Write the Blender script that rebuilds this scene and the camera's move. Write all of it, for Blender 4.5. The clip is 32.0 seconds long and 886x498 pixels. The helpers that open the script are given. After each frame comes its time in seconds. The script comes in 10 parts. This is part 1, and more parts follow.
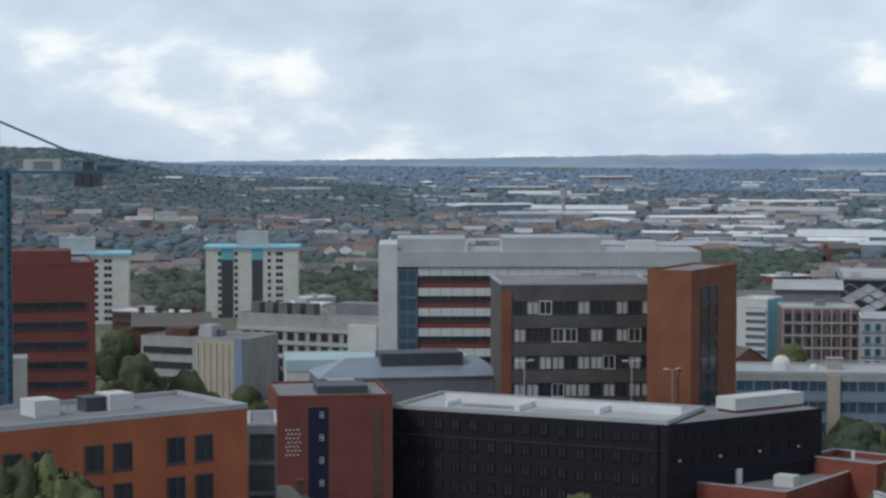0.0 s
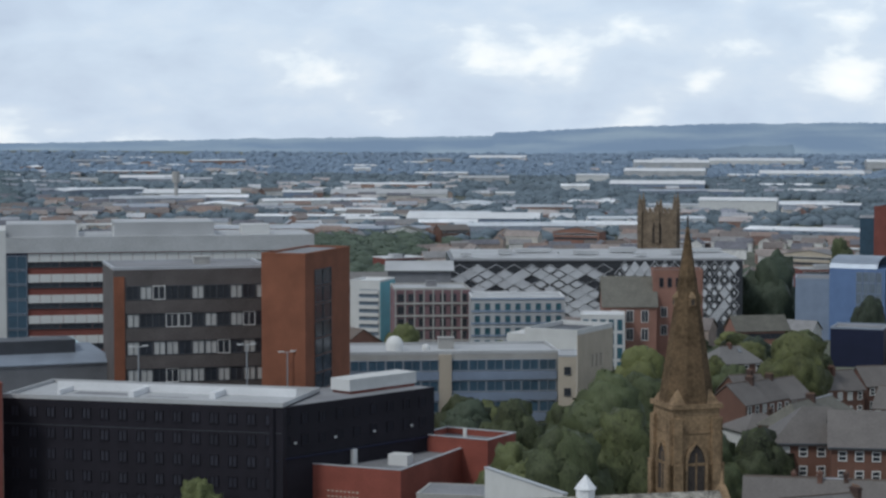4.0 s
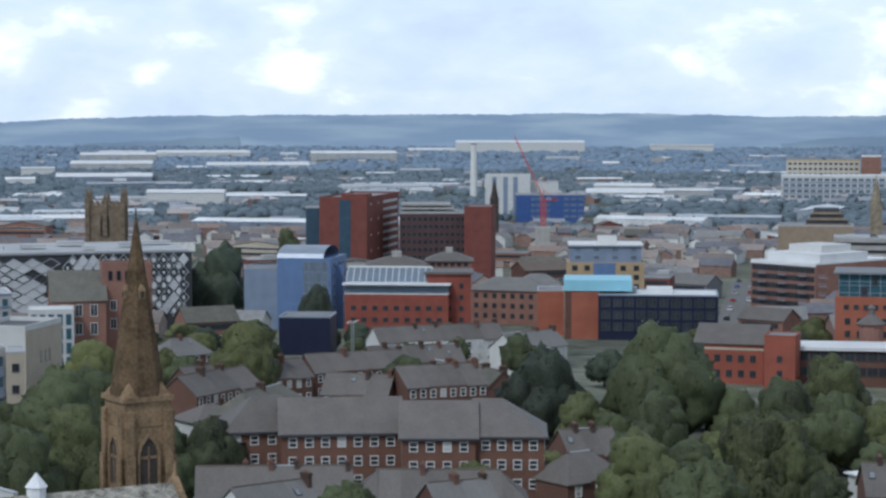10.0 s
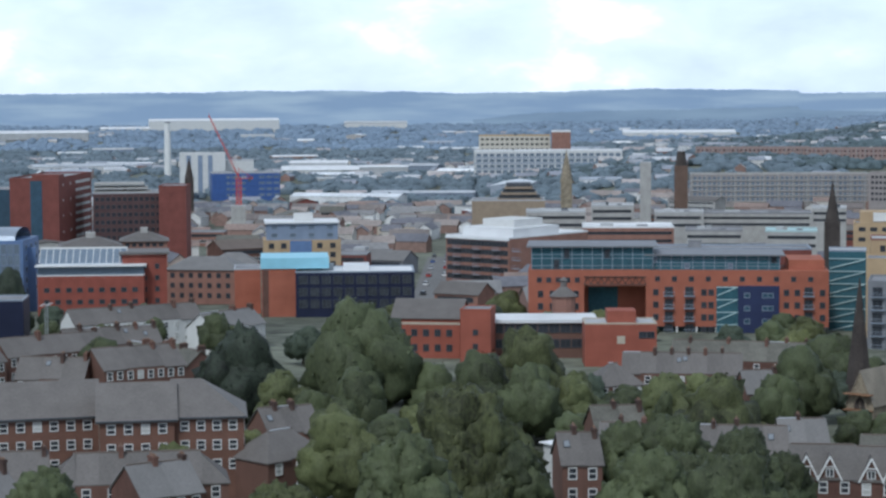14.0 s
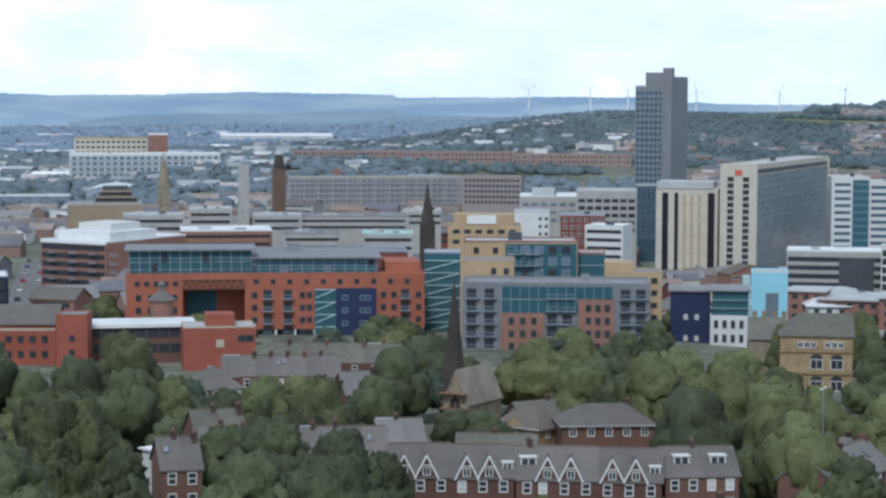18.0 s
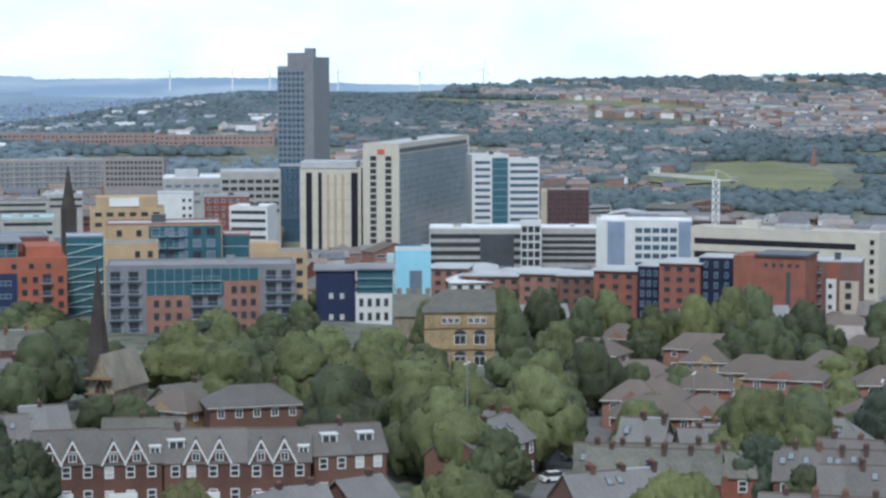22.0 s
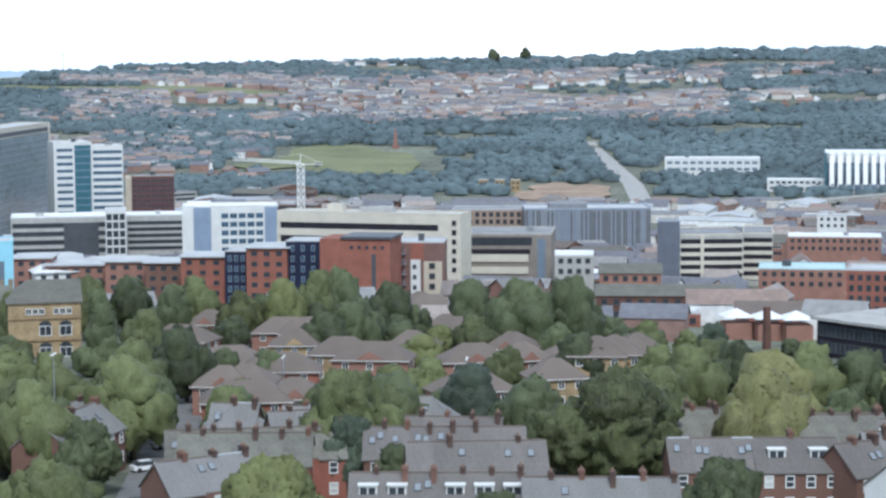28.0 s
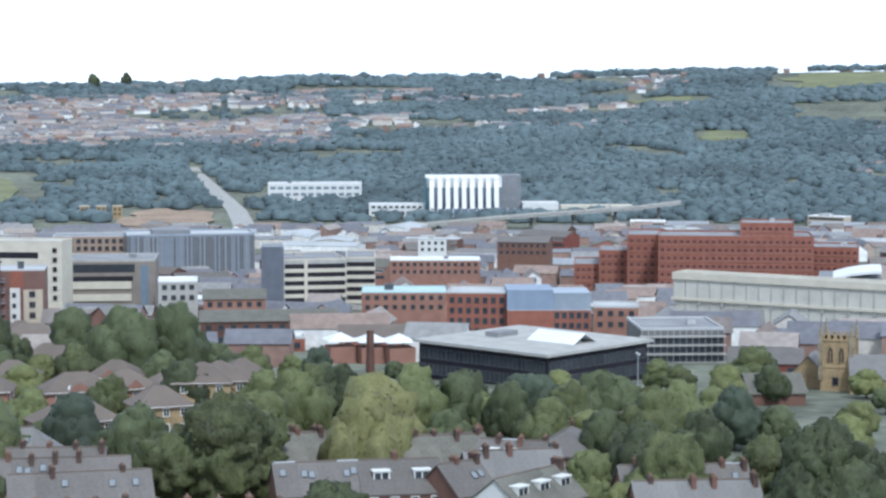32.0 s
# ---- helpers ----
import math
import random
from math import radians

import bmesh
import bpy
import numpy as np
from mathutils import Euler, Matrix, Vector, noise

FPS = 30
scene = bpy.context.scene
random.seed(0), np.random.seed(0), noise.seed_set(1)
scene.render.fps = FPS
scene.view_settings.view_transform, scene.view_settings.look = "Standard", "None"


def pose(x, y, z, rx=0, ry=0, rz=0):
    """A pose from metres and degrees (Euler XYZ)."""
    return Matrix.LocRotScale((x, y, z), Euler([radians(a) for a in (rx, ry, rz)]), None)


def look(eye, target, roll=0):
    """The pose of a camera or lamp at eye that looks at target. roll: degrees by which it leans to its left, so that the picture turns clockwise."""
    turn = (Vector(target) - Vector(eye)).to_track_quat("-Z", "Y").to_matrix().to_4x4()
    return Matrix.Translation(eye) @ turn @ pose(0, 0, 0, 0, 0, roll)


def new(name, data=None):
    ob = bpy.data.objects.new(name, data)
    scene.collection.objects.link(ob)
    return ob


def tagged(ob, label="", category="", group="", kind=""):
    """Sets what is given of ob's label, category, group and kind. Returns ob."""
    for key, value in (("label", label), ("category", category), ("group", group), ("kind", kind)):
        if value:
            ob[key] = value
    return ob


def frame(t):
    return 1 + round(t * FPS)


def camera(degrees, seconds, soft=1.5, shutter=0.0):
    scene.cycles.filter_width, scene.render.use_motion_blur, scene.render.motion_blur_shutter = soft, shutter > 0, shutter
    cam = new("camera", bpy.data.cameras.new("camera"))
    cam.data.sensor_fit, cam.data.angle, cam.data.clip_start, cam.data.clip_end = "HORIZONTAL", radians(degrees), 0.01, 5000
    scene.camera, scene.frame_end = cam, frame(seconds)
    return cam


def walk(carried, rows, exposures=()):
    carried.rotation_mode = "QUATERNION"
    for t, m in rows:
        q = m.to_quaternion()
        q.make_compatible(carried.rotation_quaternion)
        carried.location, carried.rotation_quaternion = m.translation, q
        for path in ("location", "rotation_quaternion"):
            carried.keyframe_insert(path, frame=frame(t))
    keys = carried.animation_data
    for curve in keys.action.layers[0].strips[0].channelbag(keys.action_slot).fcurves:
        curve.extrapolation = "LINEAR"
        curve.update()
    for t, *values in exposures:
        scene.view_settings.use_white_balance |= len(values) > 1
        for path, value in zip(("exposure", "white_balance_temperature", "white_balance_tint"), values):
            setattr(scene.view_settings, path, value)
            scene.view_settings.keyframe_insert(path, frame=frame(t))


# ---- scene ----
EYE = Vector((0.0, 0.0, 52.0))


def aim(bearing, pitch, roll):
    """Camera pose from a bearing (clockwise from +y), a pitch and a roll in degrees."""
    b, p = radians(bearing), radians(pitch)
    way = Vector((math.sin(b) * math.cos(p), math.cos(b) * math.cos(p), math.sin(p)))
    return look(EYE, EYE + way * 100, roll)


cam = camera(24.0, 32.0, soft=2.6)
walk(cam, [
    (0, aim(0.000, -3.174, 0.044)),
    (0.5, aim(1.535, -3.316, 0.152)),
    (1, aim(2.434, -3.404, 0.213)),
    (1.5, aim(3.566, -3.437, 0.164)),
    (2, aim(5.047, -3.376, 0.190)),
    (2.5, aim(6.348, -3.427, 0.210)),
    (3, aim(7.671, -3.353, 0.127)),
    (3.5, aim(9.141, -3.478, 0.071)),
    (5.5, aim(14.134, -3.784, -0.054)),
    (6, aim(15.274, -3.786, -0.089)),
    (6.5, aim(17.598, -3.787, -0.332)),
    (7, aim(18.800, -3.654, -0.294)),
    (7.5, aim(20.431, -3.676, -0.067)),
    (8, aim(22.112, -3.800, -0.012)),
    (8.5, aim(22.424, -3.864, -0.130)),
    (9, aim(23.365, -3.938, 0.115)),
    (9.5, aim(24.491, -3.897, -0.070)),
    (10, aim(25.706, -3.833, 0.021)),
    (10.5, aim(26.924, -4.006, -0.092)),
    (11, aim(27.625, -4.200, 0.061)),
    (11.5, aim(28.637, -4.199, -0.135)),
    (12, aim(29.610, -4.205, -0.073)),
    (12.5, aim(30.717, -4.178, -0.185)),
    (13, aim(31.805, -4.223, -0.248)),
    (13.5, aim(32.904, -4.355, -0.268)),
    (15.5, aim(37.532, -4.645, -0.298)),
    (16, aim(38.896, -4.704, -0.062)),
    (16.5, aim(41.123, -4.730, 0.054)),
    (17, aim(42.520, -4.376, 0.067)),
    (17.5, aim(43.738, -4.372, 0.156)),
    (18, aim(45.090, -4.395, 0.162)),
    (18.5, aim(46.680, -4.488, 0.409)),
    (19, aim(49.294, -4.528, 0.325)),
    (19.5, aim(51.283, -4.707, 0.371)),
    (20, aim(51.748, -4.816, 0.325)),
    (20.5, aim(52.455, -4.859, 0.174)),
    (21, aim(53.241, -4.854, 0.020)),
    (21.5, aim(54.282, -4.871, -0.116)),
    (22, aim(54.861, -4.923, -0.066)),
    (22.5, aim(55.563, -4.728, -0.096)),
    (23, aim(56.568, -4.616, 0.011)),
    (23.5, aim(58.165, -4.689, 0.078)),
    (24, aim(59.356, -4.746, -0.030)),
    (24.5, aim(61.566, -4.803, -0.087)),
    (26.5, aim(63.529, -5.526, -0.156)),
    (27, aim(63.869, -5.565, 0.008)),
    (27.5, aim(64.505, -5.527, -0.278)),
    (28, aim(66.228, -5.371, -0.366)),
    (28.5, aim(67.758, -5.328, -0.086)),
    (29, aim(69.133, -5.271, -0.098)),
    (29.5, aim(70.634, -5.092, 0.017)),
    (30, aim(71.959, -5.069, 0.124)),
    (30.5, aim(73.236, -5.033, -0.099)),
    (31, aim(74.458, -5.025, 0.024)),
    (31.5, aim(75.768, -4.856, -0.080)),
    (32, aim(77.129, -4.705, -0.011)),
], [(0, 0.09, 5900, 8), (3, 0.09, 5890, 8), (6, 0.22, 5800, 8), (9, 0.31, 5690, 8), (11, 0.38, 5600, 8), (16, 0.60, 5590, 7), (19, 0.69, 5590, 7), (23, 0.90, 5570, 7), (28, 1.19, 5510, 7), (32, 1.24, 5510, 7)])

# ---- world, sun ----
SUN_EL, SUN_AZ = 48.0, 238.0
world = bpy.data.worlds.new("world")
scene.world = world
world.use_nodes = True
wn = world.node_tree.nodes
wl = world.node_tree.links
wn.clear()
w_out = wn.new("ShaderNodeOutputWorld")
w_bg = wn.new("ShaderNodeBackground")
w_sky = wn.new("ShaderNodeTexSky")
w_sky.sky_type = "NISHITA"
w_sky.sun_disc = False
w_sky.sun_elevation, w_sky.sun_rotation = radians(SUN_EL), radians(SUN_AZ)
w_sky.altitude = 150
# broken cloud: flat-bottomed heaps of noise over the clear sky
w_tc, w_map = wn.new("ShaderNodeTexCoord"), wn.new("ShaderNodeMapping")
w_map.inputs["Scale"].default_value = (1.0, 1.0, 2.2)
w_no, w_puff, w_sum = wn.new("ShaderNodeTexNoise"), wn.new("ShaderNodeTexNoise"), wn.new("ShaderNodeMix")
w_no.inputs["Scale"].default_value, w_no.inputs["Detail"].default_value, w_no.inputs["Roughness"].default_value = 7.0, 8.0, 0.5
w_puff.inputs["Scale"].default_value, w_puff.inputs["Detail"].default_value, w_puff.inputs["Roughness"].default_value = 21.0, 9.0, 0.52
w_puff.inputs["Distortion"].default_value = 0.2
w_sum.data_type = "FLOAT"
w_sum.inputs["Factor"].default_value = 0.42
w_ramp = wn.new("ShaderNodeValToRGB")
els = w_ramp.color_ramp.elements
els[0].position, els[0].color = 0.36, (0.52, 0.57, 0.66, 1)
els[1].position, els[1].color = 0.66, (1.05, 1.01, 0.93, 1)
for p_, c_ in ((0.43, (0.58, 0.634, 0.715, 1)), (0.50, (0.635, 0.692, 0.765, 1)), (0.55, (0.69, 0.73, 0.78, 1)), (0.575, (0.80, 0.825, 0.84, 1)), (0.605, (0.95, 0.93, 0.89, 1))):
    els.new(p_).color = c_
w_mul = wn.new("ShaderNodeMix")
w_mul.data_type, w_mul.blend_type = "RGBA", "MULTIPLY"
w_mul.inputs["Factor"].default_value = 1.0
w_mul.inputs["B"].default_value = (0.10, 0.10, 0.10, 1)
w_mix = wn.new("ShaderNodeMix")
w_mix.data_type = "RGBA"
w_mix.inputs["Factor"].default_value = 0.88
wl.new(w_tc.outputs["Generated"], w_map.inputs["Vector"])
wl.new(w_map.outputs[0], w_no.inputs["Vector"])
wl.new(w_map.outputs[0], w_puff.inputs["Vector"])
wl.new(w_no.outputs["Fac"], w_sum.inputs["A"])
wl.new(w_puff.outputs["Fac"], w_sum.inputs["B"])
wl.new(w_sum.outputs["Result"], w_ramp.inputs["Fac"])
wl.new(w_sky.outputs[0], w_mul.inputs["A"])
wl.new(w_mul.outputs["Result"], w_mix.inputs["A"])
wl.new(w_ramp.outputs[0], w_mix.inputs["B"])
# the unseen sky overhead is dimmed so that less light reaches the ground
w_sep, w_dim = wn.new("ShaderNodeSeparateXYZ"), wn.new("ShaderNodeMapRange")
w_dim.inputs["From Min"].default_value, w_dim.inputs["From Max"].default_value = 0.06, 0.55
w_dim.inputs["To Min"].default_value, w_dim.inputs["To Max"].default_value = 1.0, 0.55
wl.new(w_tc.outputs["Generated"], w_sep.inputs[0])
wl.new(w_sep.outputs["Z"], w_dim.inputs["Value"])
wl.new(w_dim.outputs[0], w_bg.inputs["Strength"])
wl.new(w_mix.outputs["Result"], w_bg.inputs["Color"])
wl.new(w_bg.outputs[0], w_out.inputs[0])
sun = new("sun", bpy.data.lights.new("sun", "SUN"))
sun.data.energy, sun.data.angle, sun.data.color = 1.28, radians(10), (1.0, 0.95, 0.86)
sa, se = radians(SUN_AZ), radians(SUN_EL)
sun.matrix_world = look((0, 0, 300), (-math.sin(sa) * math.cos(se) * 100, -math.cos(sa) * math.cos(se) * 100, 300 - math.sin(se) * 100))

# ---- materials ----
MATS = {}


def mat(name, col, rough=0.8, metal=0.0, var=0.12, scale=0.3, fine=6.0, bump=0.0, island=0.0, spec=0.3, each=1.0):
    """A plain coat with stains at two scales and a little change from piece to piece."""
    if name in MATS:
        return MATS[name]
    m = bpy.data.materials.new(name)
    m.use_nodes = True
    nt = m.node_tree
    b = nt.nodes["Principled BSDF"]
    b.inputs["Roughness"].default_value, b.inputs["Metallic"].default_value = rough, metal
    b.inputs["Specular IOR Level"].default_value = spec
    tc = nt.nodes.new("ShaderNodeTexCoord")
    n1, n2 = nt.nodes.new("ShaderNodeTexNoise"), nt.nodes.new("ShaderNodeTexNoise")
    n1.inputs["Scale"].default_value, n2.inputs["Scale"].default_value = scale, fine
    n1.inputs["Detail"].default_value, n2.inputs["Detail"].default_value = 3, 2
    nt.links.new(tc.outputs["Object"], n1.inputs["Vector"])
    nt.links.new(tc.outputs["Object"], n2.inputs["Vector"])
    add = nt.nodes.new("ShaderNodeMath")
    add.operation = "ADD"
    nt.links.new(n1.outputs["Fac"], add.inputs[0])
    nt.links.new(n2.outputs["Fac"], add.inputs[1])
    last = add
    if island:
        geo, inf = nt.nodes.new("ShaderNodeNewGeometry"), nt.nodes.new("ShaderNodeObjectInfo")
        a2, a3 = nt.nodes.new("ShaderNodeMath"), nt.nodes.new("ShaderNodeMath")
        a2.operation, a3.operation = "MULTIPLY_ADD", "MULTIPLY_ADD"
        nt.links.new(inf.outputs["Random"], a2.inputs[0])
        a2.inputs[1].default_value = each
        nt.links.new(geo.outputs["Random Per Island"], a2.inputs[2])
        nt.links.new(a2.outputs[0], a3.inputs[0])
        a3.inputs[1].default_value = island
        nt.links.new(add.outputs[0], a3.inputs[2])
        last = a3
    rng = nt.nodes.new("ShaderNodeMapRange")
    rng.inputs["From Min"].default_value, rng.inputs["From Max"].default_value = 0.6, 1.4 + (1 + each) * island
    rng.inputs["To Min"].default_value, rng.inputs["To Max"].default_value = 1 - var * 2, 1 + var * 1.6
    nt.links.new(last.outputs[0], rng.inputs["Value"])
    mul = nt.nodes.new("ShaderNodeMix")
    mul.data_type, mul.blend_type = "RGBA", "MULTIPLY"
    mul.inputs["Factor"].default_value = 1.0
    mul.inputs["A"].default_value = (*col, 1)
    nt.links.new(rng.outputs[0], mul.inputs["B"])
    nt.links.new(mul.outputs["Result"], b.inputs["Base Color"])
    if bump:
        bp = nt.nodes.new("ShaderNodeBump")
        bp.inputs["Strength"].default_value = bump
        bp.inputs["Distance"].default_value = 0.05
        nt.links.new(n2.outputs["Fac"], bp.inputs["Height"])
        nt.links.new(bp.outputs[0], b.inputs["Normal"])
    MATS[name] = m
    return m


LEAFS = [
    mat("leaf_mid_green", (0.094, 0.106, 0.043), 0.7, var=0.50, scale=3.4, fine=22.0, bump=1.0, island=0.30, each=2.0),
    mat("leaf_deep_green", (0.066, 0.079, 0.037), 0.7, var=0.50, scale=3.4, fine=22.0, bump=1.0, island=0.30, each=2.0),
    mat("leaf_light_green", (0.106, 0.115, 0.043), 0.7, var=0.50, scale=3.4, fine=22.0, bump=1.0, island=0.30, each=2.0),
    mat("leaf_blue_green", (0.046, 0.060, 0.040), 0.7, var=0.50, scale=3.4, fine=22.0, bump=1.0, island=0.30, each=2.0),
    mat("leaf_yellow_green", (0.120, 0.118, 0.048), 0.7, var=0.50, scale=3.4, fine=22.0, bump=1.0, island=0.30, each=2.0)]
# bluer and paler than leaves: the air's haze is put into this colour
WOODS = mat("distant_woodland_haze", (0.098, 0.130, 0.140), 0.9, var=0.34, scale=0.006, fine=0.12, island=0.12)
BARK = mat("bark", (0.10, 0.08, 0.06), 0.9, var=0.3)
GRASS = mat("grass_and_tarmac", (0.140, 0.148, 0.112), 0.95, var=0.4, scale=0.012, fine=0.2)
MEADOW = mat("meadow_grass", (0.172, 0.180, 0.092), 0.95, var=0.25, scale=0.02, fine=0.4)
TARMAC = mat("tarmac", (0.16, 0.155, 0.15), 0.9, var=0.15)
BRICK_OR = mat("orange_brick", (0.335, 0.115, 0.072), 0.85, var=0.13, scale=0.25, fine=7)
BRICK_SC = mat("red_orange_brick", (0.295, 0.092, 0.062), 0.85, var=0.14, scale=0.25, fine=7)
BRICK_RD = mat("red_brick", (0.155, 0.086, 0.066), 0.85, var=0.2, scale=0.3, fine=7, island=0.3)
BRICK_CR = mat("crimson_brick", (0.25, 0.075, 0.055), 0.85, var=0.15)
BRICK_MR = mat("maroon_brick", (0.185, 0.064, 0.052), 0.85, var=0.15)
BRICK_BR = mat("brown_brick", (0.225, 0.090, 0.052), 0.85, var=0.15)
BRICK_PK = mat("pale_red_brick", (0.27, 0.145, 0.112), 0.85, var=0.15)
BRICK_DK = mat("sooty_brick", (0.13, 0.07, 0.055), 0.9, var=0.25)
STONE = mat("honey_sandstone", (0.245, 0.168, 0.098), 0.9, var=0.3, scale=0.5, fine=3)
STONE_GY = mat("grey_sandstone", (0.26, 0.22, 0.16), 0.9, var=0.3, scale=0.5, fine=3)
STONE_BR = mat("brown_sandstone", (0.205, 0.158, 0.112), 0.9, var=0.3, scale=0.4, fine=2)
STONE_YL = mat("yellow_sandstone", (0.32, 0.235, 0.135), 0.9, var=0.25, scale=0.5, fine=3)
SOOT = mat("black_stone", (0.06, 0.05, 0.045), 0.9, var=0.3)
CONC = mat("grey_concrete", (0.38, 0.37, 0.35), 0.85, var=0.14)
BRICK_RR = mat("russet_brick", (0.25, 0.10, 0.072), 0.85, var=0.15)
CONC_DK = mat("weathered_concrete", (0.15, 0.145, 0.145), 0.85, var=0.2)
WHITE = mat("white_render", (0.60, 0.60, 0.585), 0.75, var=0.07)
PAINT = mat("white_paint", (0.68, 0.68, 0.66), 0.5, var=0.05)
CREAM = mat("cream_panel", (0.53, 0.49, 0.41), 0.7, var=0.08)
BEIGE = mat("beige_panel", (0.46, 0.40, 0.32), 0.8, var=0.1)
SLATE = mat("blue_grey_slate", (0.142, 0.129, 0.120), 0.62, var=0.26, scale=0.35, fine=3.5, bump=0.3, island=0.5)
SLATE_LT = mat("pale_slate", (0.182, 0.174, 0.168), 0.58, var=0.2, scale=0.35, fine=3.5, bump=0.3, island=0.4)
SLATE_MS = mat("mossy_slate", (0.138, 0.132, 0.112), 0.7, var=0.3, scale=0.4, fine=2.5, island=0.4)
TILE_BR = mat("brown_roof_tile", (0.15, 0.122, 0.105), 0.8, var=0.18, island=0.5)
TILE_RD = mat("red_roof_tile", (0.30, 0.15, 0.10), 0.8, var=0.2, island=0.5)
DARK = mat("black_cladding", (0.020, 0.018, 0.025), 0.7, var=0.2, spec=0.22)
DKGREY = mat("dark_grey_cladding", (0.07, 0.075, 0.085), 0.5, var=0.15)
NAVY = mat("navy_panel", (0.028, 0.037, 0.090), 0.45, var=0.12)
NAVYBLK = mat("blue_black_panel", (0.014, 0.018, 0.045), 0.5, var=0.12)
BLUE = mat("blue_panel", (0.13, 0.20, 0.36), 0.45, var=0.1)
BLUEGREY = mat("blue_grey_panel", (0.22, 0.27, 0.36), 0.5, var=0.1)
TEAL = mat("teal_panel", (0.16, 0.42, 0.48), 0.45, var=0.1)
CYAN = mat("cyan_panel", (0.30, 0.58, 0.70), 0.5, var=0.06)
AQUA = mat("pale_aqua_roof", (0.42, 0.55, 0.56), 0.5, var=0.1)
YELL = mat("ochre_render", (0.43, 0.315, 0.19), 0.8, var=0.1)
GREY = mat("grey_panel", (0.20, 0.205, 0.22), 0.6, var=0.12)
STEELB = mat("blue_grey_metal", (0.30, 0.34, 0.40), 0.4, 0.3, var=0.1)
ROOFL = mat("pale_roof_sheet", (0.44, 0.445, 0.45), 0.6, var=0.14, scale=0.12)
ROOFW = mat("white_roof_sheet", (0.70, 0.705, 0.71), 0.55, var=0.1, scale=0.12)
ROOFG = mat("grey_roof_felt", (0.25, 0.25, 0.26), 0.8, var=0.2, scale=0.12)
TIMBER = mat("timber", (0.20, 0.11, 0.06), 0.8, var=0.2)
STACK = mat("sooty_stack_brick", (0.095, 0.062, 0.052), 0.9, var=0.25)
POTS = mat("clay_pot", (0.22, 0.14, 0.10), 0.8, var=0.2)
LEAD = mat("lead_flashing", (0.42, 0.43, 0.45), 0.5, var=0.1)
STEEL = mat("galvanised_steel", (0.40, 0.42, 0.44), 0.4, 0.6, var=0.1)
CRANE_BL = mat("blue_crane_paint", (0.045, 0.13, 0.19), 0.5, var=0.15)
CRANE_RD = mat("red_crane_paint", (0.50, 0.07, 0.05), 0.5, var=0.1)
FIELD = mat("hay_field", (0.42, 0.38, 0.20), 0.95, var=0.15, scale=0.02, fine=0.2)
# base colour raised to stand for sky reflected in far panes
GLASS = mat("window_glass", (0.045, 0.050, 0.060), 0.12, var=0.3, scale=0.4, fine=1.5, island=0.5, spec=0.5)
GLASS_BL = mat("blue_tinted_glass", (0.060, 0.105, 0.15), 0.12, var=0.25, scale=0.4, fine=1.5, island=0.5, spec=0.5)
GLASS_TL = mat("teal_tinted_glass", (0.05, 0.12, 0.15), 0.12, var=0.25, scale=0.4, fine=1.5, island=0.5, spec=0.5)
GLASS_LT = mat("sky_grey_glass", (0.16, 0.20, 0.25), 0.1, var=0.2, scale=0.3, fine=1.5, island=0.5, spec=0.6)
BLIND = mat("window_blind", (0.50, 0.50, 0.48), 0.6, var=0.15, island=0.5)
CARS = [mat("car_paint_" + n, c, 0.3, var=0.03) for n, c in (("white", (0.75, 0.75, 0.75)), ("silver", (0.45, 0.46, 0.48)), ("black", (0.03, 0.03, 0.035)), ("red", (0.4, 0.04, 0.03)), ("blue", (0.05, 0.1, 0.3)))]
RUBBER = mat("tyre_rubber", (0.02, 0.02, 0.02), 0.8)

# ---- ground shape ----
AZS = (-16.0, -11.0, -6.0, 0.0, 16.0, 34.0, 42.0, 50.0, 58.0, 66.0, 76.0, 90.0)
DIS = (0.0, 200.0, 350.0, 500.0, 700.0, 1000.0, 1400.0, 2000.0, 2700.0, 3400.0, 4950.0)
ZGR = np.array((
    (0, 0, -2, -8, -18, -28, -32, -10, 34, 28, -10),
    (0, 0, -2, -8, -17, -28, -32, -14, 25, 18, -12),
    (0, 0, -1, -7, -16, -28, -33, -25, -14, -22, -20),
    (0, 0, -1, -6, -14, -26, -31, -28, -32, -31, -20),
    (0, 0, -3, -7, -16, -26, -31, -35, -38, -37, -25),
    (0, 0, -4, -7, -16, -28, -34, -38, -42, -42, -25),
    (0, -1, -4, -7, -19, -33, -26, -12, -24, -36, -20),
    (0, -2, -4, -8, -24, -38, -31, -12, 18, 0, -10),
    (0, -2, -4, -11, -28, -42, -47, -35, 10, 28, 10),
    (0, -2, -4, -13, -30, -44, -49, -37, -9, 34, 20),
    (0, -2, -5, -14, -31, -45, -50, -39, -2, 48, 30),
    (0, -2, -5, -14, -31, -45, -49, -37, 10, 64, 40)), float)


def ground(x, y):
    """Height of the ground at x, y (numbers or arrays)."""
    x, y = np.asarray(x, float), np.asarray(y, float)
    d = np.hypot(x, y)
    a = (np.degrees(np.arctan2(x, y)) - 37 + 180) % 360 - 180 + 37
    fade = np.clip((np.abs(a - 37) - 62) / 60, 0, 1)
    ai = np.clip(np.interp(a, AZS, np.arange(len(AZS))), 0, len(AZS) - 1.001)
    i = ai.astype(int)
    f = ai - i
    f = f * f * (3 - 2 * f)
    rows = np.array([np.interp(d, DIS, r) for r in ZGR])
    z0 = np.take_along_axis(rows, i[None], 0)[0]
    z1 = np.take_along_axis(rows, i[None] + 1, 0)[0]
    return (z0 * (1 - f) + z1 * f) * (1 - fade)


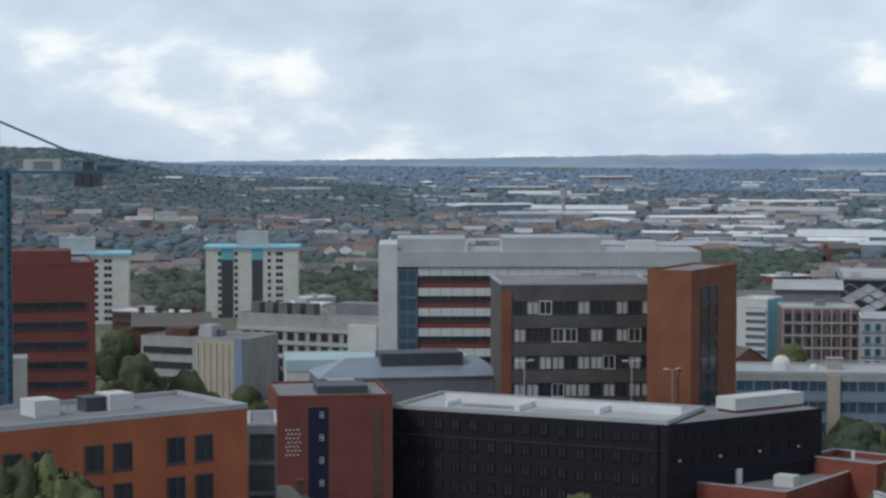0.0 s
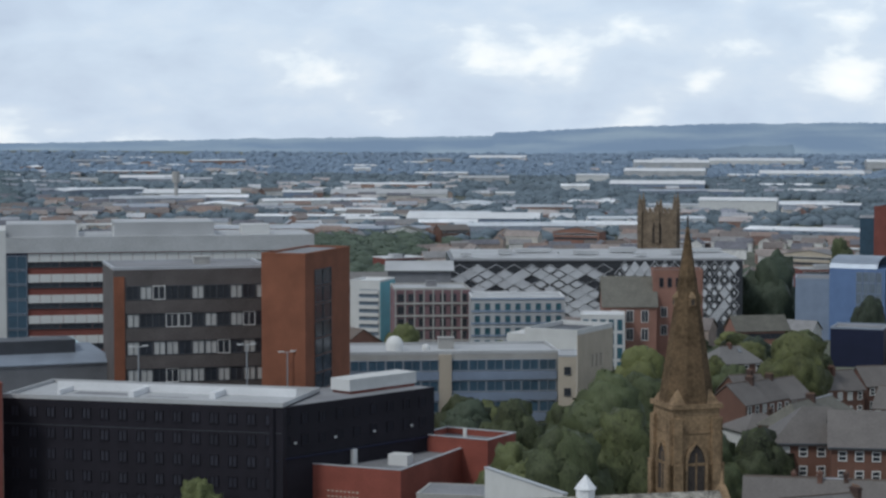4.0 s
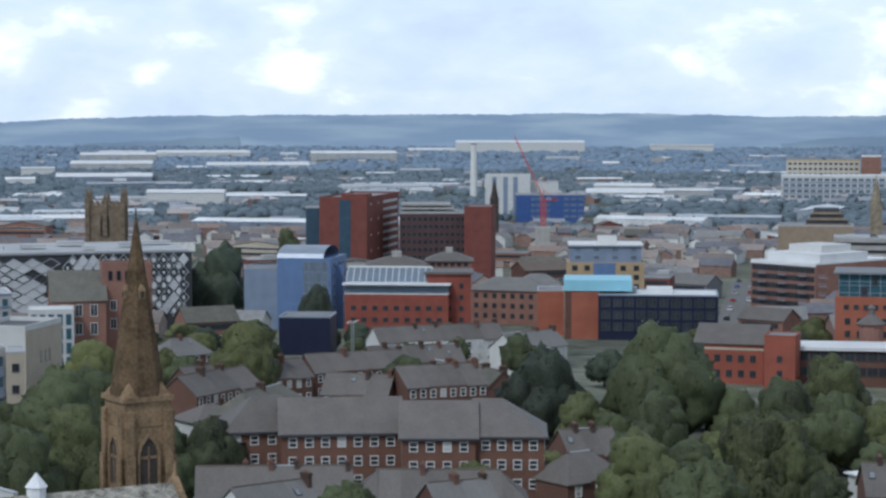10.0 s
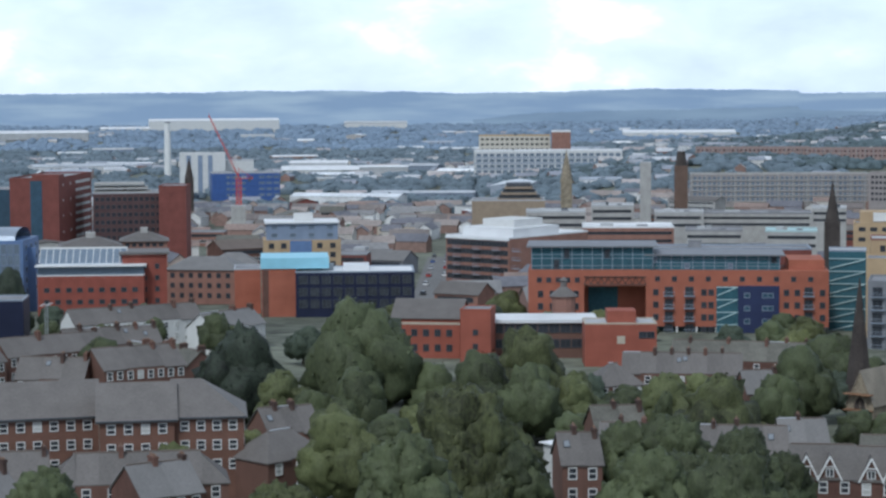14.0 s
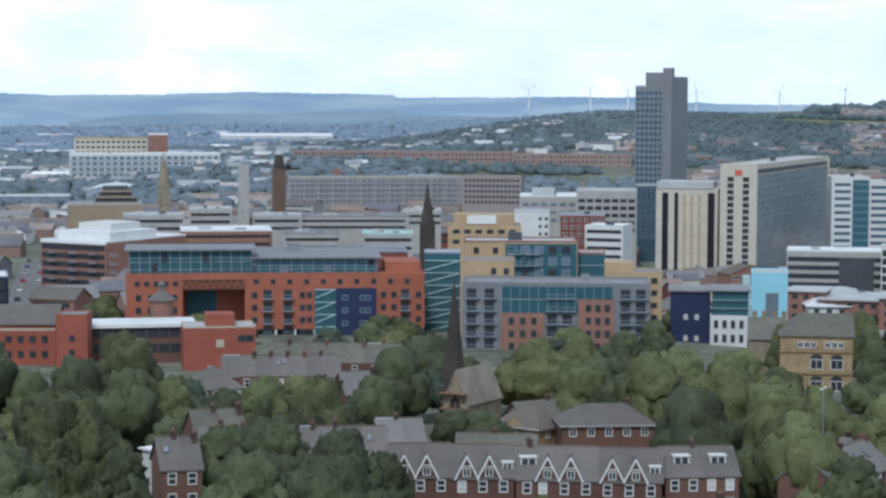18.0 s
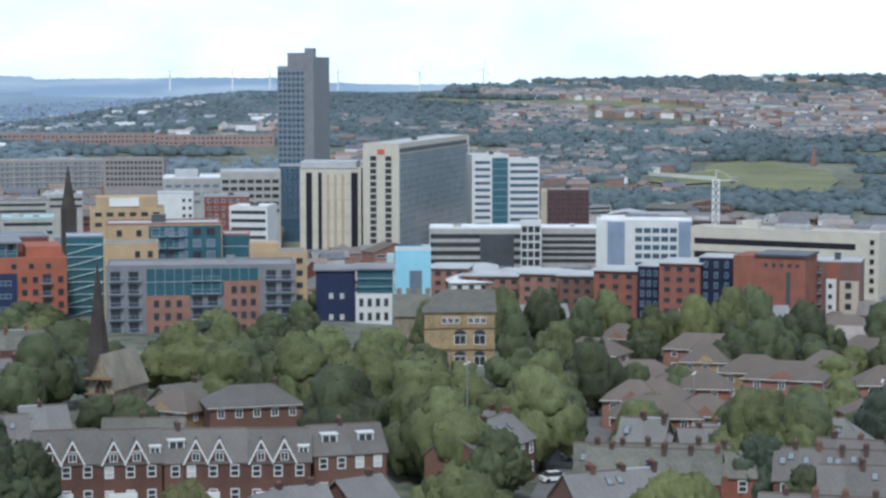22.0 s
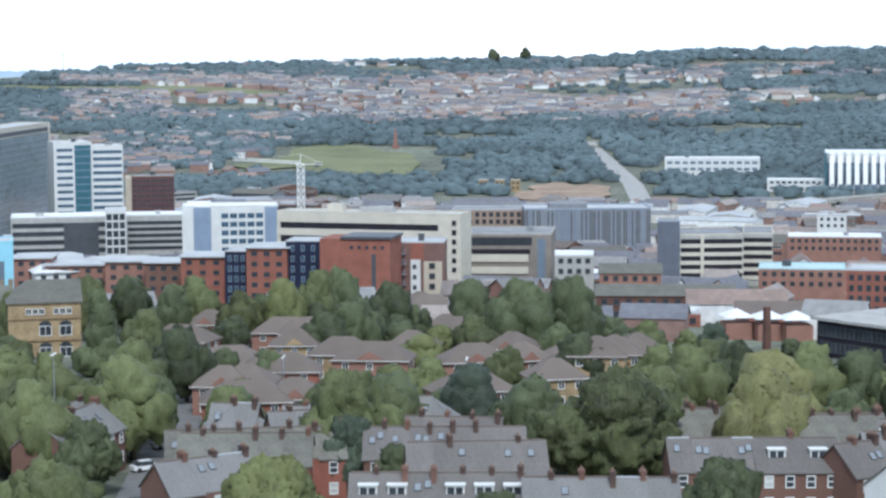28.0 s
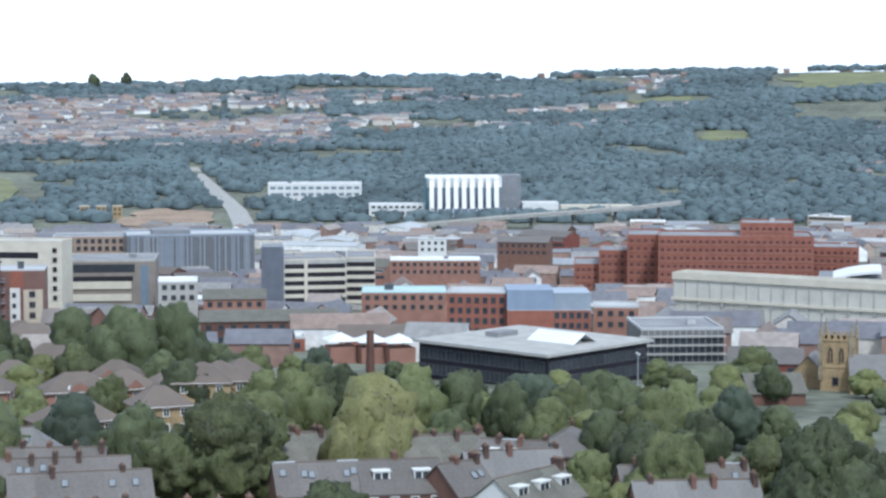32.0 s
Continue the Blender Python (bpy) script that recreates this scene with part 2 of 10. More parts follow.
def gz(x, y):
    return float(ground(np.array([x]), np.array([y]))[0])


class MB:
    """Collects faces for one mesh."""

    def __init__(self):
        self.v, self.f, self.m = [], [], []

    def face(self, pts, mi=0):
        n = len(self.v)
        self.v.extend(pts)
        self.f.append(tuple(range(n, n + len(pts))))
        self.m.append(mi)

    def box(self, x0, y0, z0, x1, y1, z1, mi=0):
        n = len(self.v)
        self.v.extend([(x0, y0, z0), (x1, y0, z0), (x1, y1, z0), (x0, y1, z0), (x0, y0, z1), (x1, y0, z1), (x1, y1, z1), (x0, y1, z1)])
        for q in ((0, 3, 2, 1), (4, 5, 6, 7), (0, 1, 5, 4), (1, 2, 6, 5), (2, 3, 7, 6), (3, 0, 4, 7)):
            self.f.append(tuple(n + k for k in q))
            self.m.append(mi)

    def beam(self, a, b, t=0.1, mi=0):
        """A square bar from a to b."""
        a, b = Vector(a), Vector(b)
        w = (b - a).normalized()
        s = w.cross(Vector((0, 0, 1)) if abs(w.z) < 0.9 else Vector((1, 0, 0))).normalized() * t / 2
        u = w.cross(s).normalized() * t / 2
        n = len(self.v)
        self.v.extend([tuple(p + i * s + j * u) for p in (a, b) for i, j in ((-1, -1), (1, -1), (1, 1), (-1, 1))])
        for q in ((3, 2, 1, 0), (4, 5, 6, 7), (0, 1, 5, 4), (1, 2, 6, 5), (2, 3, 7, 6), (3, 0, 4, 7)):
            self.f.append(tuple(n + k for k in q))
            self.m.append(mi)

    def cone(self, x, y, z0, r0, z1, r1, n=10, mi=0, turn=0.0):
        """A tapered round or many-sided shaft; r1 = 0 makes a point."""
        k = len(self.v)
        an = [2 * math.pi * i / n + turn for i in range(n)]
        self.v.extend([(x + r0 * math.cos(a), y + r0 * math.sin(a), z0) for a in an])
        self.v.extend([(x + r1 * math.cos(a), y + r1 * math.sin(a), z1) for a in an])
        for i in range(n):
            j = (i + 1) % n
            self.f.append((k + i, k + j, k + n + j, k + n + i))
            self.m.append(mi)
        self.f.append(tuple(k + n + i for i in range(n)))
        self.f.append(tuple(k + n - 1 - i for i in range(n)))
        self.m += [mi, mi]

    def gable(self, x0, y0, x1, y1, z, rise, over=0.3, th=0.18, mi=0, hip0=0.0, hip1=0.0):
        """A roof with its ridge along x: two slopes with thickness, hipped by hip0 and hip1 at the ends."""
        ym = (y0 + y1) / 2
        a0, a1 = x0 - over, x1 + over
        drop = rise * over / max(0.1, (y1 - y0) / 2)
        lo = z - drop
        for up in (0.0, th):
            p = [(a0, y0 - over, lo + up), (a1, y0 - over, lo + up), (a1, y1 + over, lo + up), (a0, y1 + over, lo + up), (x0 + hip0 if hip0 else a0, ym, z + rise + up), (x1 - hip1 if hip1 else a1, ym, z + rise + up)]
            n = len(self.v)
            self.v.extend(p)
            fs = [(0, 1, 5, 4), (2, 3, 4, 5)]
            if hip0:
                fs.append((3, 0, 4))
            if hip1:
                fs.append((1, 2, 5))
            for q in fs:
                q = q if up else q[::-1]
                self.f.append(tuple(n + i for i in q))
                self.m.append(mi)
        n = len(self.v)
        lo_n, hi_n = n - 12, n - 6
        loop = [0, 1, 5, 2, 3, 4] if not (hip0 or hip1) else [0, 1, 2, 3]
        if not (hip0 or hip1):
            edges = [(0, 1), (1, 5), (5, 2), (2, 3), (3, 4), (4, 0)]
        else:
            edges = [(0, 1), (2, 3)] + ([(3, 0)] if hip0 else [(3, 4), (4, 0)]) + ([(1, 2)] if hip1 else [(1, 5), (5, 2)])
        for a, b in edges:
            self.f.append((lo_n + a, lo_n + b, hi_n + b, hi_n + a))
            self.m.append(mi)

    def mesh(self, name, mats):
        me = bpy.data.meshes.new(name)
        me.from_pydata(self.v, [], self.f)
        for m in mats:
            me.materials.append(m)
        if len(mats) > 1:
            me.polygons.foreach_set("material_index", self.m)
        me.update()
        return me


def link(name, me, parent=None, m=None, label=""):
    ob = new(name, me)
    if parent:
        ob.parent = parent
    if m is not None:
        ob.matrix_basis = m
    if label:
        ob["label"] = label
    return ob


def part(name, mb, mats, parent, label=""):
    return link(name, mb.mesh(name, mats if isinstance(mats, list) else [mats]), parent, None, label)


def thing(name, label, category, x, y, z, rot=0, group="", kind=""):
    ob = new(name)
    ob.empty_display_size = 1
    ob.matrix_basis = pose(x, y, z, 0, 0, rot)
    return tagged(ob, label, category, group, kind)


def base(x, y):
    return x, y, gz(x, y)


CACHE = {}
RND = random.Random(7)
CLUTTER = random.Random(19)
TAKEN = []
SIGHT = []


def free(x, y, r):
    return all((x - a) ** 2 + (y - b) ** 2 > (r + c) ** 2 for a, b, c in TAKEN)


def take(x, y, rot, w, d):
    """Marks a footprint as built on."""
    c, s = math.cos(radians(rot)), math.sin(radians(rot))
    step = max(4.0, min(w, d))
    nx, ny = max(1, round(w / step)), max(1, round(d / step))
    for i in range(nx):
        for j in range(ny):
            a, b = w * (i + 0.5) / nx, d * (j + 0.5) / ny
            TAKEN.append((x + a * c - b * s, y + a * s + b * c, max(w / nx, d / ny) * 0.62))


def window_mesh(w, h, style, only=""):
    """A window that stands in the wall: a ring of frame with depth, bars, and the glass set back in it."""
    key = ("win" + only, round(w, 1), round(h, 1), style)
    if key in CACHE:
        return CACHE[key]
    fm, gl, bars, cross = {
        "dark": (DKGREY, GLASS, 1, 0), "sash": (PAINT, GLASS, 0, 1), "white": (PAINT, GLASS, 1, 0), "blind": (DKGREY, BLIND, 1, 0), "wblind": (PAINT, BLIND, 0, 1),
        "ribbon": (DKGREY, GLASS, max(1, round(w / 1.4) - 1), 0), "wribbon": (PAINT, GLASS, max(1, round(w / 1.4) - 1), 0), "blue": (STEELB, GLASS_BL, max(0, round(w / 1.5) - 1), 0),
        "teal": (STEELB, GLASS_TL, max(0, round(w / 1.5) - 1), 0), "sky": (STEELB, GLASS_LT, max(0, round(w / 1.5) - 1), 0), "hole": (DKGREY, DARK, 0, 0), "tealframe": (TEAL, GLASS, 1, 0), "redframe": (BRICK_MR, GLASS, 1, 0), "black": (DARK, mat("smoked_glass", (0.042, 0.042, 0.055), 0.25, var=0.3, island=0.5), 1, 0)}[style]
    t, dp = min(0.12, w * 0.12), 0.14
    mb = MB()
    if only == "pane":
        mb.box(0, -0.035, 0, (w - 2 * t) / (bars + 1), -0.02, h - 2 * t)
        CACHE[key] = mb.mesh("pane", [gl])
        return CACHE[key]
    # one sheet of cells: bars and rim stand forward, glass lies back between reveals
    xs, zs = [0, t], [0, t]
    for i in range(bars):
        x = w * (i + 1) / (bars + 1)
        xs += [x - 0.04, x + 0.04]
    if cross:
        zs += [h * 0.5 - 0.05, h * 0.5 + 0.05]
    xs += [w - t, w]
    zs += [h - t, h]
    seen = {}

    def at(i, j, y):
        if (i, j, y) not in seen:
            seen[i, j, y] = len(mb.v)
            mb.v.append((xs[i], y, zs[j]))
        return seen[i, j, y]

    def quad(q, m):
        mb.f.append(tuple(q))
        mb.m.append(m)

    nx, nz = len(xs) - 1, len(zs) - 1
    for i in range(nx):
        for j in range(nz):
            c = [(i, j), (i + 1, j), (i + 1, j + 1), (i, j + 1)]
            if i % 2 and j % 2:
                if not only:
                    quad([at(*k, -0.03) for k in c], 1)
                for k in range(4):
                    p, q = c[k], c[(k + 1) % 4]
                    quad([at(*p, -dp), at(*q, -dp), at(*q, -0.03), at(*p, -0.03)], 0)
            else:
                quad([at(*k, -dp) for k in c], 0)
    rim = [(0, 0), (nx, 0), (nx, nz), (0, nz)]
    for k in range(4):
        p, q = rim[k], rim[(k + 1) % 4]
        side = [(n, p[1]) for n in range(p[0], q[0], 1 if q[0] > p[0] else -1)] if p[1] == q[1] else [(p[0], n) for n in range(p[1], q[1], 1 if q[1] > p[1] else -1)]
        side.append(q)
        for u, v in zip(side, side[1:]):
            quad([at(*v, -dp), at(*u, -dp), at(*u, 0.05), at(*v, 0.05)], 0)
    CACHE[key] = mb.mesh("window", [fm, gl])
    return CACHE[key]


def balcony_mesh(w, dp=1.2):
    key = ("balc", round(w, 1), dp)
    if key not in CACHE:
        mb = MB()
        mb.box(0, -dp, 0, w, 0, 0.18)
        mb.box(0, -dp, 1.1, w, -dp + 0.06, 1.18)
        for i in range(max(3, int(w / 0.5)) + 1):
            x = (w - 0.05) * i / max(3, int(w / 0.5))
            mb.box(x, -dp, 0.18, x + 0.05, -dp + 0.05, 1.1)
        mb.box(0, -dp, 1.1, 0.06, 0, 1.18)
        mb.box(w - 0.06, -dp, 1.1, w, 0, 1.18)
        CACHE[key] = mb.mesh("balcony", [STEELB])
    return CACHE[key]


class Bld:
    """A building in its own frame: x along the front, y away from it, z from its base."""

    def __init__(self, name, label, cat, bx, base=None, group=""):
        x, y, rot, w, d, zt = bx
        c, s = math.cos(radians(rot)), math.sin(radians(rot))
        z = min(gz(x + a * c - b * s, y + a * s + b * c) for a in (0, w) for b in (0, d)) - 0.3
        if base is not None:
            z = base
        self.w, self.d, self.h, self.z = w, d, zt - z, z
        self.e = thing(name, label, cat, x, y, z, rot, group)
        take(x, y, rot, w, d)
        if self.h > 8.5:
            far = math.hypot(x, y)
            az = [math.degrees(math.atan2(x + a * c - b_ * s, y + a * s + b_ * c)) for a in (0, w) for b_ in (0, d)]
            SIGHT.append((min(az), max(az), far, (zt - 0.55 * self.h - EYE.z) / far))

    def solid(self, wall, name="wall", label=""):
        self.shell = self.box(name, 0, 0, 0, self.w, self.d, self.h, wall, label)
        return self.shell

    def body(self, wall, g0, g1, across=False):
        """Walls as one shell with pointed gables of rise g0 and g1 at the ends."""
        w, d, h = self.w, self.d, self.h
        v = [(0, 0, 0), (w, 0, 0), (w, d, 0), (0, d, 0), (0, 0, h), (w, 0, h), (w, d, h), (0, d, h)]
        if across:
            v += [(w / 2, 0, h + g0), (w / 2, d, h + g1)]
            f = [(0, 1, 5, 8, 4), (1, 2, 6, 5), (2, 3, 7, 9, 6), (3, 0, 4, 7)]
        else:
            v += [(0, d / 2, h + g0), (w, d / 2, h + g1)]
            f = [(0, 1, 5, 4), (1, 2, 6, 9, 5), (2, 3, 7, 6), (3, 0, 4, 8, 7)]
        me = bpy.data.meshes.new("wall")
        me.from_pydata(v, [], f)
        me.materials.append(wall)
        link("wall", me, self.e)

    def box(self, name, x0, y0, z0, x1, y1, z1, m, label=""):
        mb = MB()
        mb.box(x0, y0, z0, x1, y1, z1)
        return part(name, mb, m, self.e, label)

    def flat(self, roof=ROOFL, par=0.6, coping=None, over=0.0):
        """A flat roof behind a parapet, or one with an overhang."""
        w, d, h = self.w, self.d, self.h
        if over:
            return self.box("roof", -over, -over, h, w + over, d + over, h + 0.35, roof)
        self.box("roof", 0.35, 0.35, h, w - 0.35, d - 0.35, h + 0.12, roof)
        mb = MB()
        mb.box(-0.04, -0.04, h, w + 0.04, 0.3, h + par)
        mb.box(-0.04, d - 0.3, h, w + 0.04, d + 0.04, h + par)
        mb.box(-0.04, 0.3, h, 0.3, d - 0.3, h + par)
        mb.box(w - 0.3, 0.3, h, w + 0.04, d - 0.3, h + par)
        part("parapet", mb, coping or LEAD, self.e)
        if w > 14 and d > 9 and CLUTTER.random() < 0.75:
            # a plant box with a louvred hood
            q = CLUTTER
            x, y, s, k = q.uniform(0.2, 0.7) * w, q.uniform(0.35, 0.6) * d, q.uniform(1.6, 3.6), q.uniform(1.0, 1.9)
            mb = MB()
            mb.box(x, y, h, x + s, y + s * 0.7, h + k)
            mb.box(x - 0.15, y - 0.15, h + k, x + s + 0.15, y + s * 0.7 + 0.15, h + k + 0.15)
            part("roof_plant", mb, q.choice((ROOFL, ROOFG, DKGREY, CONC)), self.e)

    def pitched(self, roof, rise, hip0=0.0, hip1=0.0, over=0.4, across=False, wall=None):
        """A pitched roof with its ridge along the front, or across it."""
        mb = MB()
        if across:
            mb.gable(0, 0, self.d, self.w, 0, rise, over, 0.18, 0, hip0, hip1)
            mb.v = [(self.w - b, a, c + self.h) for a, b, c in mb.v]
        else:
            mb.gable(0, 0, self.w, self.d, self.h, rise, over, 0.18, 0, hip0, hip1)
        part("roof", mb, roof, self.e)
        if wall and not (hip0 and hip1):
            bpy.data.objects.remove(self.shell)
            self.body(wall, 0 if hip0 else rise, 0 if hip1 else rise, across)

    def put(self, name, me, side, a, z, out=0.0):
        """Sets a ready mesh on a wall: a metres along it, z up from the base."""
        m = {"F": pose(a, -out, z), "R": pose(self.w + out, a, z, 0, 0, 90), "L": pose(-out, self.d - a, z, 0, 0, -90), "B": pose(self.w - a, self.d + out, z, 0, 0, 180)}[side]
        return link(name, me, self.e, m)

    def window(self, side, a, z, w, h, style, bars=1):
        """A near window: the frame with each pane as a piece of its own."""
        ob = self.put("window", window_mesh(w, h, style, "frame"), side, a, z)
        t = min(0.12, w * 0.12)
        for i in range(bars + 1):
            link("pane", window_mesh(w, h, style, "pane"), ob, pose(t + (w - 2 * t) * i / (bars + 1), 0, t))

    def grid(self, side, a0, a1, top, st, cols, rows, ww, wh, style="dark", alt=None, chance=0.0, near=False):
        """Rows of windows between a0 and a1 along a wall; top: from the wall's head down to the first row's head."""
        if cols * rows > 26 and not near:
            # long far walls: one piece a storey
            key = ("row", round(a1 - a0, 1), cols, round(ww, 2), round(wh, 2), style)
            if key not in CACHE:
                one, mb = window_mesh(ww, wh, style), MB()
                for c in range(cols):
                    x0, k = (a1 - a0) * (c + 0.5) / cols - ww / 2, len(mb.v)
                    mb.v += [(v.co.x + x0, v.co.y, v.co.z) for v in one.vertices]
                    for p in one.polygons:
                        mb.f.append(tuple(k + i for i in p.vertices))
                        mb.m.append(p.material_index)
                CACHE[key] = mb.mesh("window_band", list(one.materials))
            for r in range(rows):
                z = self.h - top - r * st - wh
                if z > 0.4:
                    tagged(self.put("window_band", CACHE[key], side, a0, z), "storey of small far windows", kind="stuff")
            return
        for r in range(rows):
            z = self.h - top - r * st - wh
            if z < 0.4:
                break
            for c in range(cols):
                a = a0 + (a1 - a0) * (c + 0.5) / cols - ww / 2
                s = alt if alt and RND.random() < chance else style
                self.put("window", window_mesh(ww, wh, s), side, a, z)

    def balconies(self, side, a, top, st, rows, w):
        for r in range(rows):
            self.put("balcony", balcony_mesh(w), side, a, self.h - top - r * st)

    def bands(self, side, a0, a1, top, st, rows, hh, m, name="band", out=0.12):
        """Flush bands of cladding that run along a wall."""
        w = a1 - a0
        key = ("band", round(w, 1), round(hh, 2), m.name, out)
        if key not in CACHE:
            mb = MB()
            mb.box(0, -out, 0, w, 0.02, hh)
            CACHE[key] = mb.mesh(name, [m])
        for r in range(rows):
            self.put(name, CACHE[key], side, a0, self.h - top - r * st - hh)

    def panel(self, name, side, a0, a1, z0, z1, m, out=0.15, label=""):
        mb = MB()
        mb.box(0, -out, 0, a1 - a0, 0.05, z1 - z0)
        ob = self.put(name, mb.mesh(name, [m]), side, a0, z0)
        if label:
            ob["label"] = label
        return ob


def chimney_mesh(w=1.0, d=0.6, h=1.6, pots=3, m=None):
    m = m or BRICK_DK
    key = ("chim", w, d, h, pots, m.name)
    if key not in CACHE:
        mb = MB()
        mb.box(-w / 2, -d / 2, -1.5, w / 2, d / 2, h, 0)
        mb.box(-w / 2 - 0.08, -d / 2 - 0.08, h - 0.3, w / 2 + 0.08, d / 2 + 0.08, h - 0.12, 0)
        for i in range(pots):
            mb.cone(w * ((i + 0.5) / pots - 0.5), 0, h, 0.12, h + 0.28, 0.09, 6, 1)
        CACHE[key] = mb.mesh("chimney", [m, POTS])
    return CACHE[key]


def gable_mesh(w, h, dp, wall):
    """A gabled dormer with white bargeboards and a small window."""
    key = ("gabl", w, h, dp, wall.name)
    if key not in CACHE:
        mb = MB()
        mb.face([(0, 0, 0), (w, 0, 0), (w / 2, 0, h)], 0)
        mb.face([(-0.2, -0.25, -0.2), (w / 2, -0.25, h + 0.15), (w / 2, dp, h + 0.15), (-0.2, dp, -0.2)], 1)
        mb.face([(w / 2, -0.25, h + 0.15), (w + 0.2, -0.25, -0.2), (w + 0.2, dp, -0.2), (w / 2, dp, h + 0.15)], 1)
        for a, b in (((-0.25, -0.3, -0.3), (w / 2, -0.3, h + 0.1)), ((w + 0.25, -0.3, -0.3), (w / 2, -0.3, h + 0.1))):
            mb.beam(a, b, 0.2, 2)
        mb.beam((w * 0.22, -0.28, h * 0.55), (w * 0.78, -0.28, h * 0.55), 0.12, 2)
        mb.box(w / 2 - 0.5, -0.1, 0.1, w / 2 + 0.5, 0.02, 1.15, 2)
        mb.face([(w / 2 - 0.38, -0.12, 0.2), (w / 2 - 0.05, -0.12, 0.2), (w / 2 - 0.05, -0.12, 1.05), (w / 2 - 0.38, -0.12, 1.05)], 3)
        mb.face([(w / 2 + 0.05, -0.12, 0.2), (w / 2 + 0.38, -0.12, 0.2), (w / 2 + 0.38, -0.12, 1.05), (w / 2 + 0.05, -0.12, 1.05)], 3)
        CACHE[key] = mb.mesh("gable_dormer", [wall, SLATE, PAINT, GLASS])
    return CACHE[key]


def box_dormer_mesh(w=2.0, h=1.3, dp=2.2):
    key = ("boxd", w, h, dp)
    if key not in CACHE:
        mb = MB()
        mb.box(0, 0, 0, w, dp, h, 1)
        mb.box(-0.12, -0.15, h, w + 0.12, dp, h + 0.14, 1)
        mb.box(0, -0.06, 0, w, 0, 0.15, 1)
        for i in range(2):
            a, b = 0.15 + i * (w - 0.2) / 2, i * (w - 0.2) / 2 + (w - 0.2) / 2
            mb.face([(a, -0.03, 0.25), (b, -0.03, 0.25), (b, -0.03, h - 0.15), (a, -0.03, h - 0.15)], 0)
        CACHE[key] = mb.mesh("dormer", [GLASS, PAINT])
    return CACHE[key]


def skylight_mesh():
    if "skyl" not in CACHE:
        mb = MB()
        mb.box(0, 0, 0, 0.8, 1.1, 0.08, 0)
        mb.face([(0.08, 0.08, 0.1), (0.72, 0.08, 0.1), (0.72, 1.02, 0.1), (0.08, 1.02, 0.1)], 1)
        CACHE["skyl"] = mb.mesh("skylight", [DKGREY, mat("skylight_glass", (0.24, 0.26, 0.28), 0.15, spec=0.5)])
    return CACHE["skyl"]


def terrace(xa, ya, xb, yb, n, depth=8.0, eave=5.6, rise=3.2, wall=None, roof=None, win="sash", gables=False, label="", hip=False, dorm=0.0, sky=0.3, storeys=2, rear=False, name="terraced_house", group=""):
    """A row of n houses whose common ridge runs from a to b; the front is the side that looks at the viewpoint."""
    wall, roof = wall or BRICK_RD, roof or SLATE
    L = math.hypot(xb - xa, yb - ya)
    ux, uy = (xb - xa) / L, (yb - ya) / L
    nx, ny = -uy, ux
    if nx * xa + ny * ya < 0:
        xa, ya, xb, yb, ux, uy, nx, ny = xb, yb, xa, ya, -ux, -uy, -nx, -ny
    rot = math.degrees(math.atan2(uy, ux))
    w = L / n
    for i in range(n):
        px, py = xa + ux * w * i - nx * depth / 2, ya + uy * w * i - ny * depth / 2
        z = gz(px + nx * depth / 2, py + ny * depth / 2)
        b = Bld(name, label or "red brick terraced house with a slate roof and chimney stack", "house", (px, py, rot, w, depth, z - 0.3 + eave + 0.3), z - 0.3, group)
        mb = MB()
        h0, h1 = (rise * 1.1 if hip and i == 0 else 0.0), (rise * 1.1 if hip and i == n - 1 else 0.0)
        mb.gable(0, 0, w, depth, b.h, rise, 0.02 if 0 < i < n - 1 else 0.25, 0.16, 0, h0, h1)
        mb.box(h0 * 0.9, depth / 2 - 0.12, b.h + rise + 0.05, w - h1 * 0.9, depth / 2 + 0.12, b.h + rise + 0.24, 1)
        part("roof", mb, [roof, LEAD if RND.random() < 0.12 else TILE_BR], b.e)
        b.body(wall, 0 if h0 else rise, 0 if h1 else rise)
        if (not h1 or n == 1) and RND.random() < 0.7:
            link("chimney", chimney_mesh(*((1.5, 0.6, 0.9, 4) if RND.random() < 0.5 else (1.2, 0.55, 0.7, 3)), BRICK_RD if RND.random() < 0.3 else STACK), b.e, pose(w - 0.4 - h1, depth / 2 + RND.uniform(-0.6, 0.6), b.h + rise, 0, 0, 90))
        st = (eave - 0.4) / storeys
        for s in range(storeys):
            zz = b.h - 0.35 - s * st - 1.5
            cols = max(1, round(w / 2.6))
            for c in range(cols):
                b.put("window", window_mesh(1.1, 1.5, win if RND.random() < 0.75 else "wblind"), "F", w * (c + 0.5) / cols - 0.55, zz)
        sl = math.degrees(math.atan2(rise, depth / 2))
        if gables:
            for c in range(2):
                link("gable_dormer", gable_mesh(w * 0.32, w * 0.33, depth / 2, wall), b.e, pose(w * (0.08 + c * 0.36), -0.15, b.h + 0.1))
            if i % 2:
                link("dormer", box_dormer_mesh(1.3, 1.0, 1.8), b.e, pose(w * 0.82, depth * 0.12, b.h + rise * 0.2))
        elif RND.random() < dorm:
            link("dormer", box_dormer_mesh(), b.e, pose(w * 0.3, depth * 0.2, b.h + rise * 0.32))
        elif RND.random() < sky * 0.6:
            for c in range(RND.choice((1, 1, 2))):
                f = RND.uniform(0.4, 0.6)
                link("skylight", skylight_mesh(), b.e, pose(w * (0.2 + 0.35 * c), depth / 2 * f, b.h + rise * f + 0.2, sl, 0, 0))
        if rear:
            b.box("bay", w * 0.15, -0.8, 0, w * 0.6, 0, 3.0, PAINT, "white painted bay window")


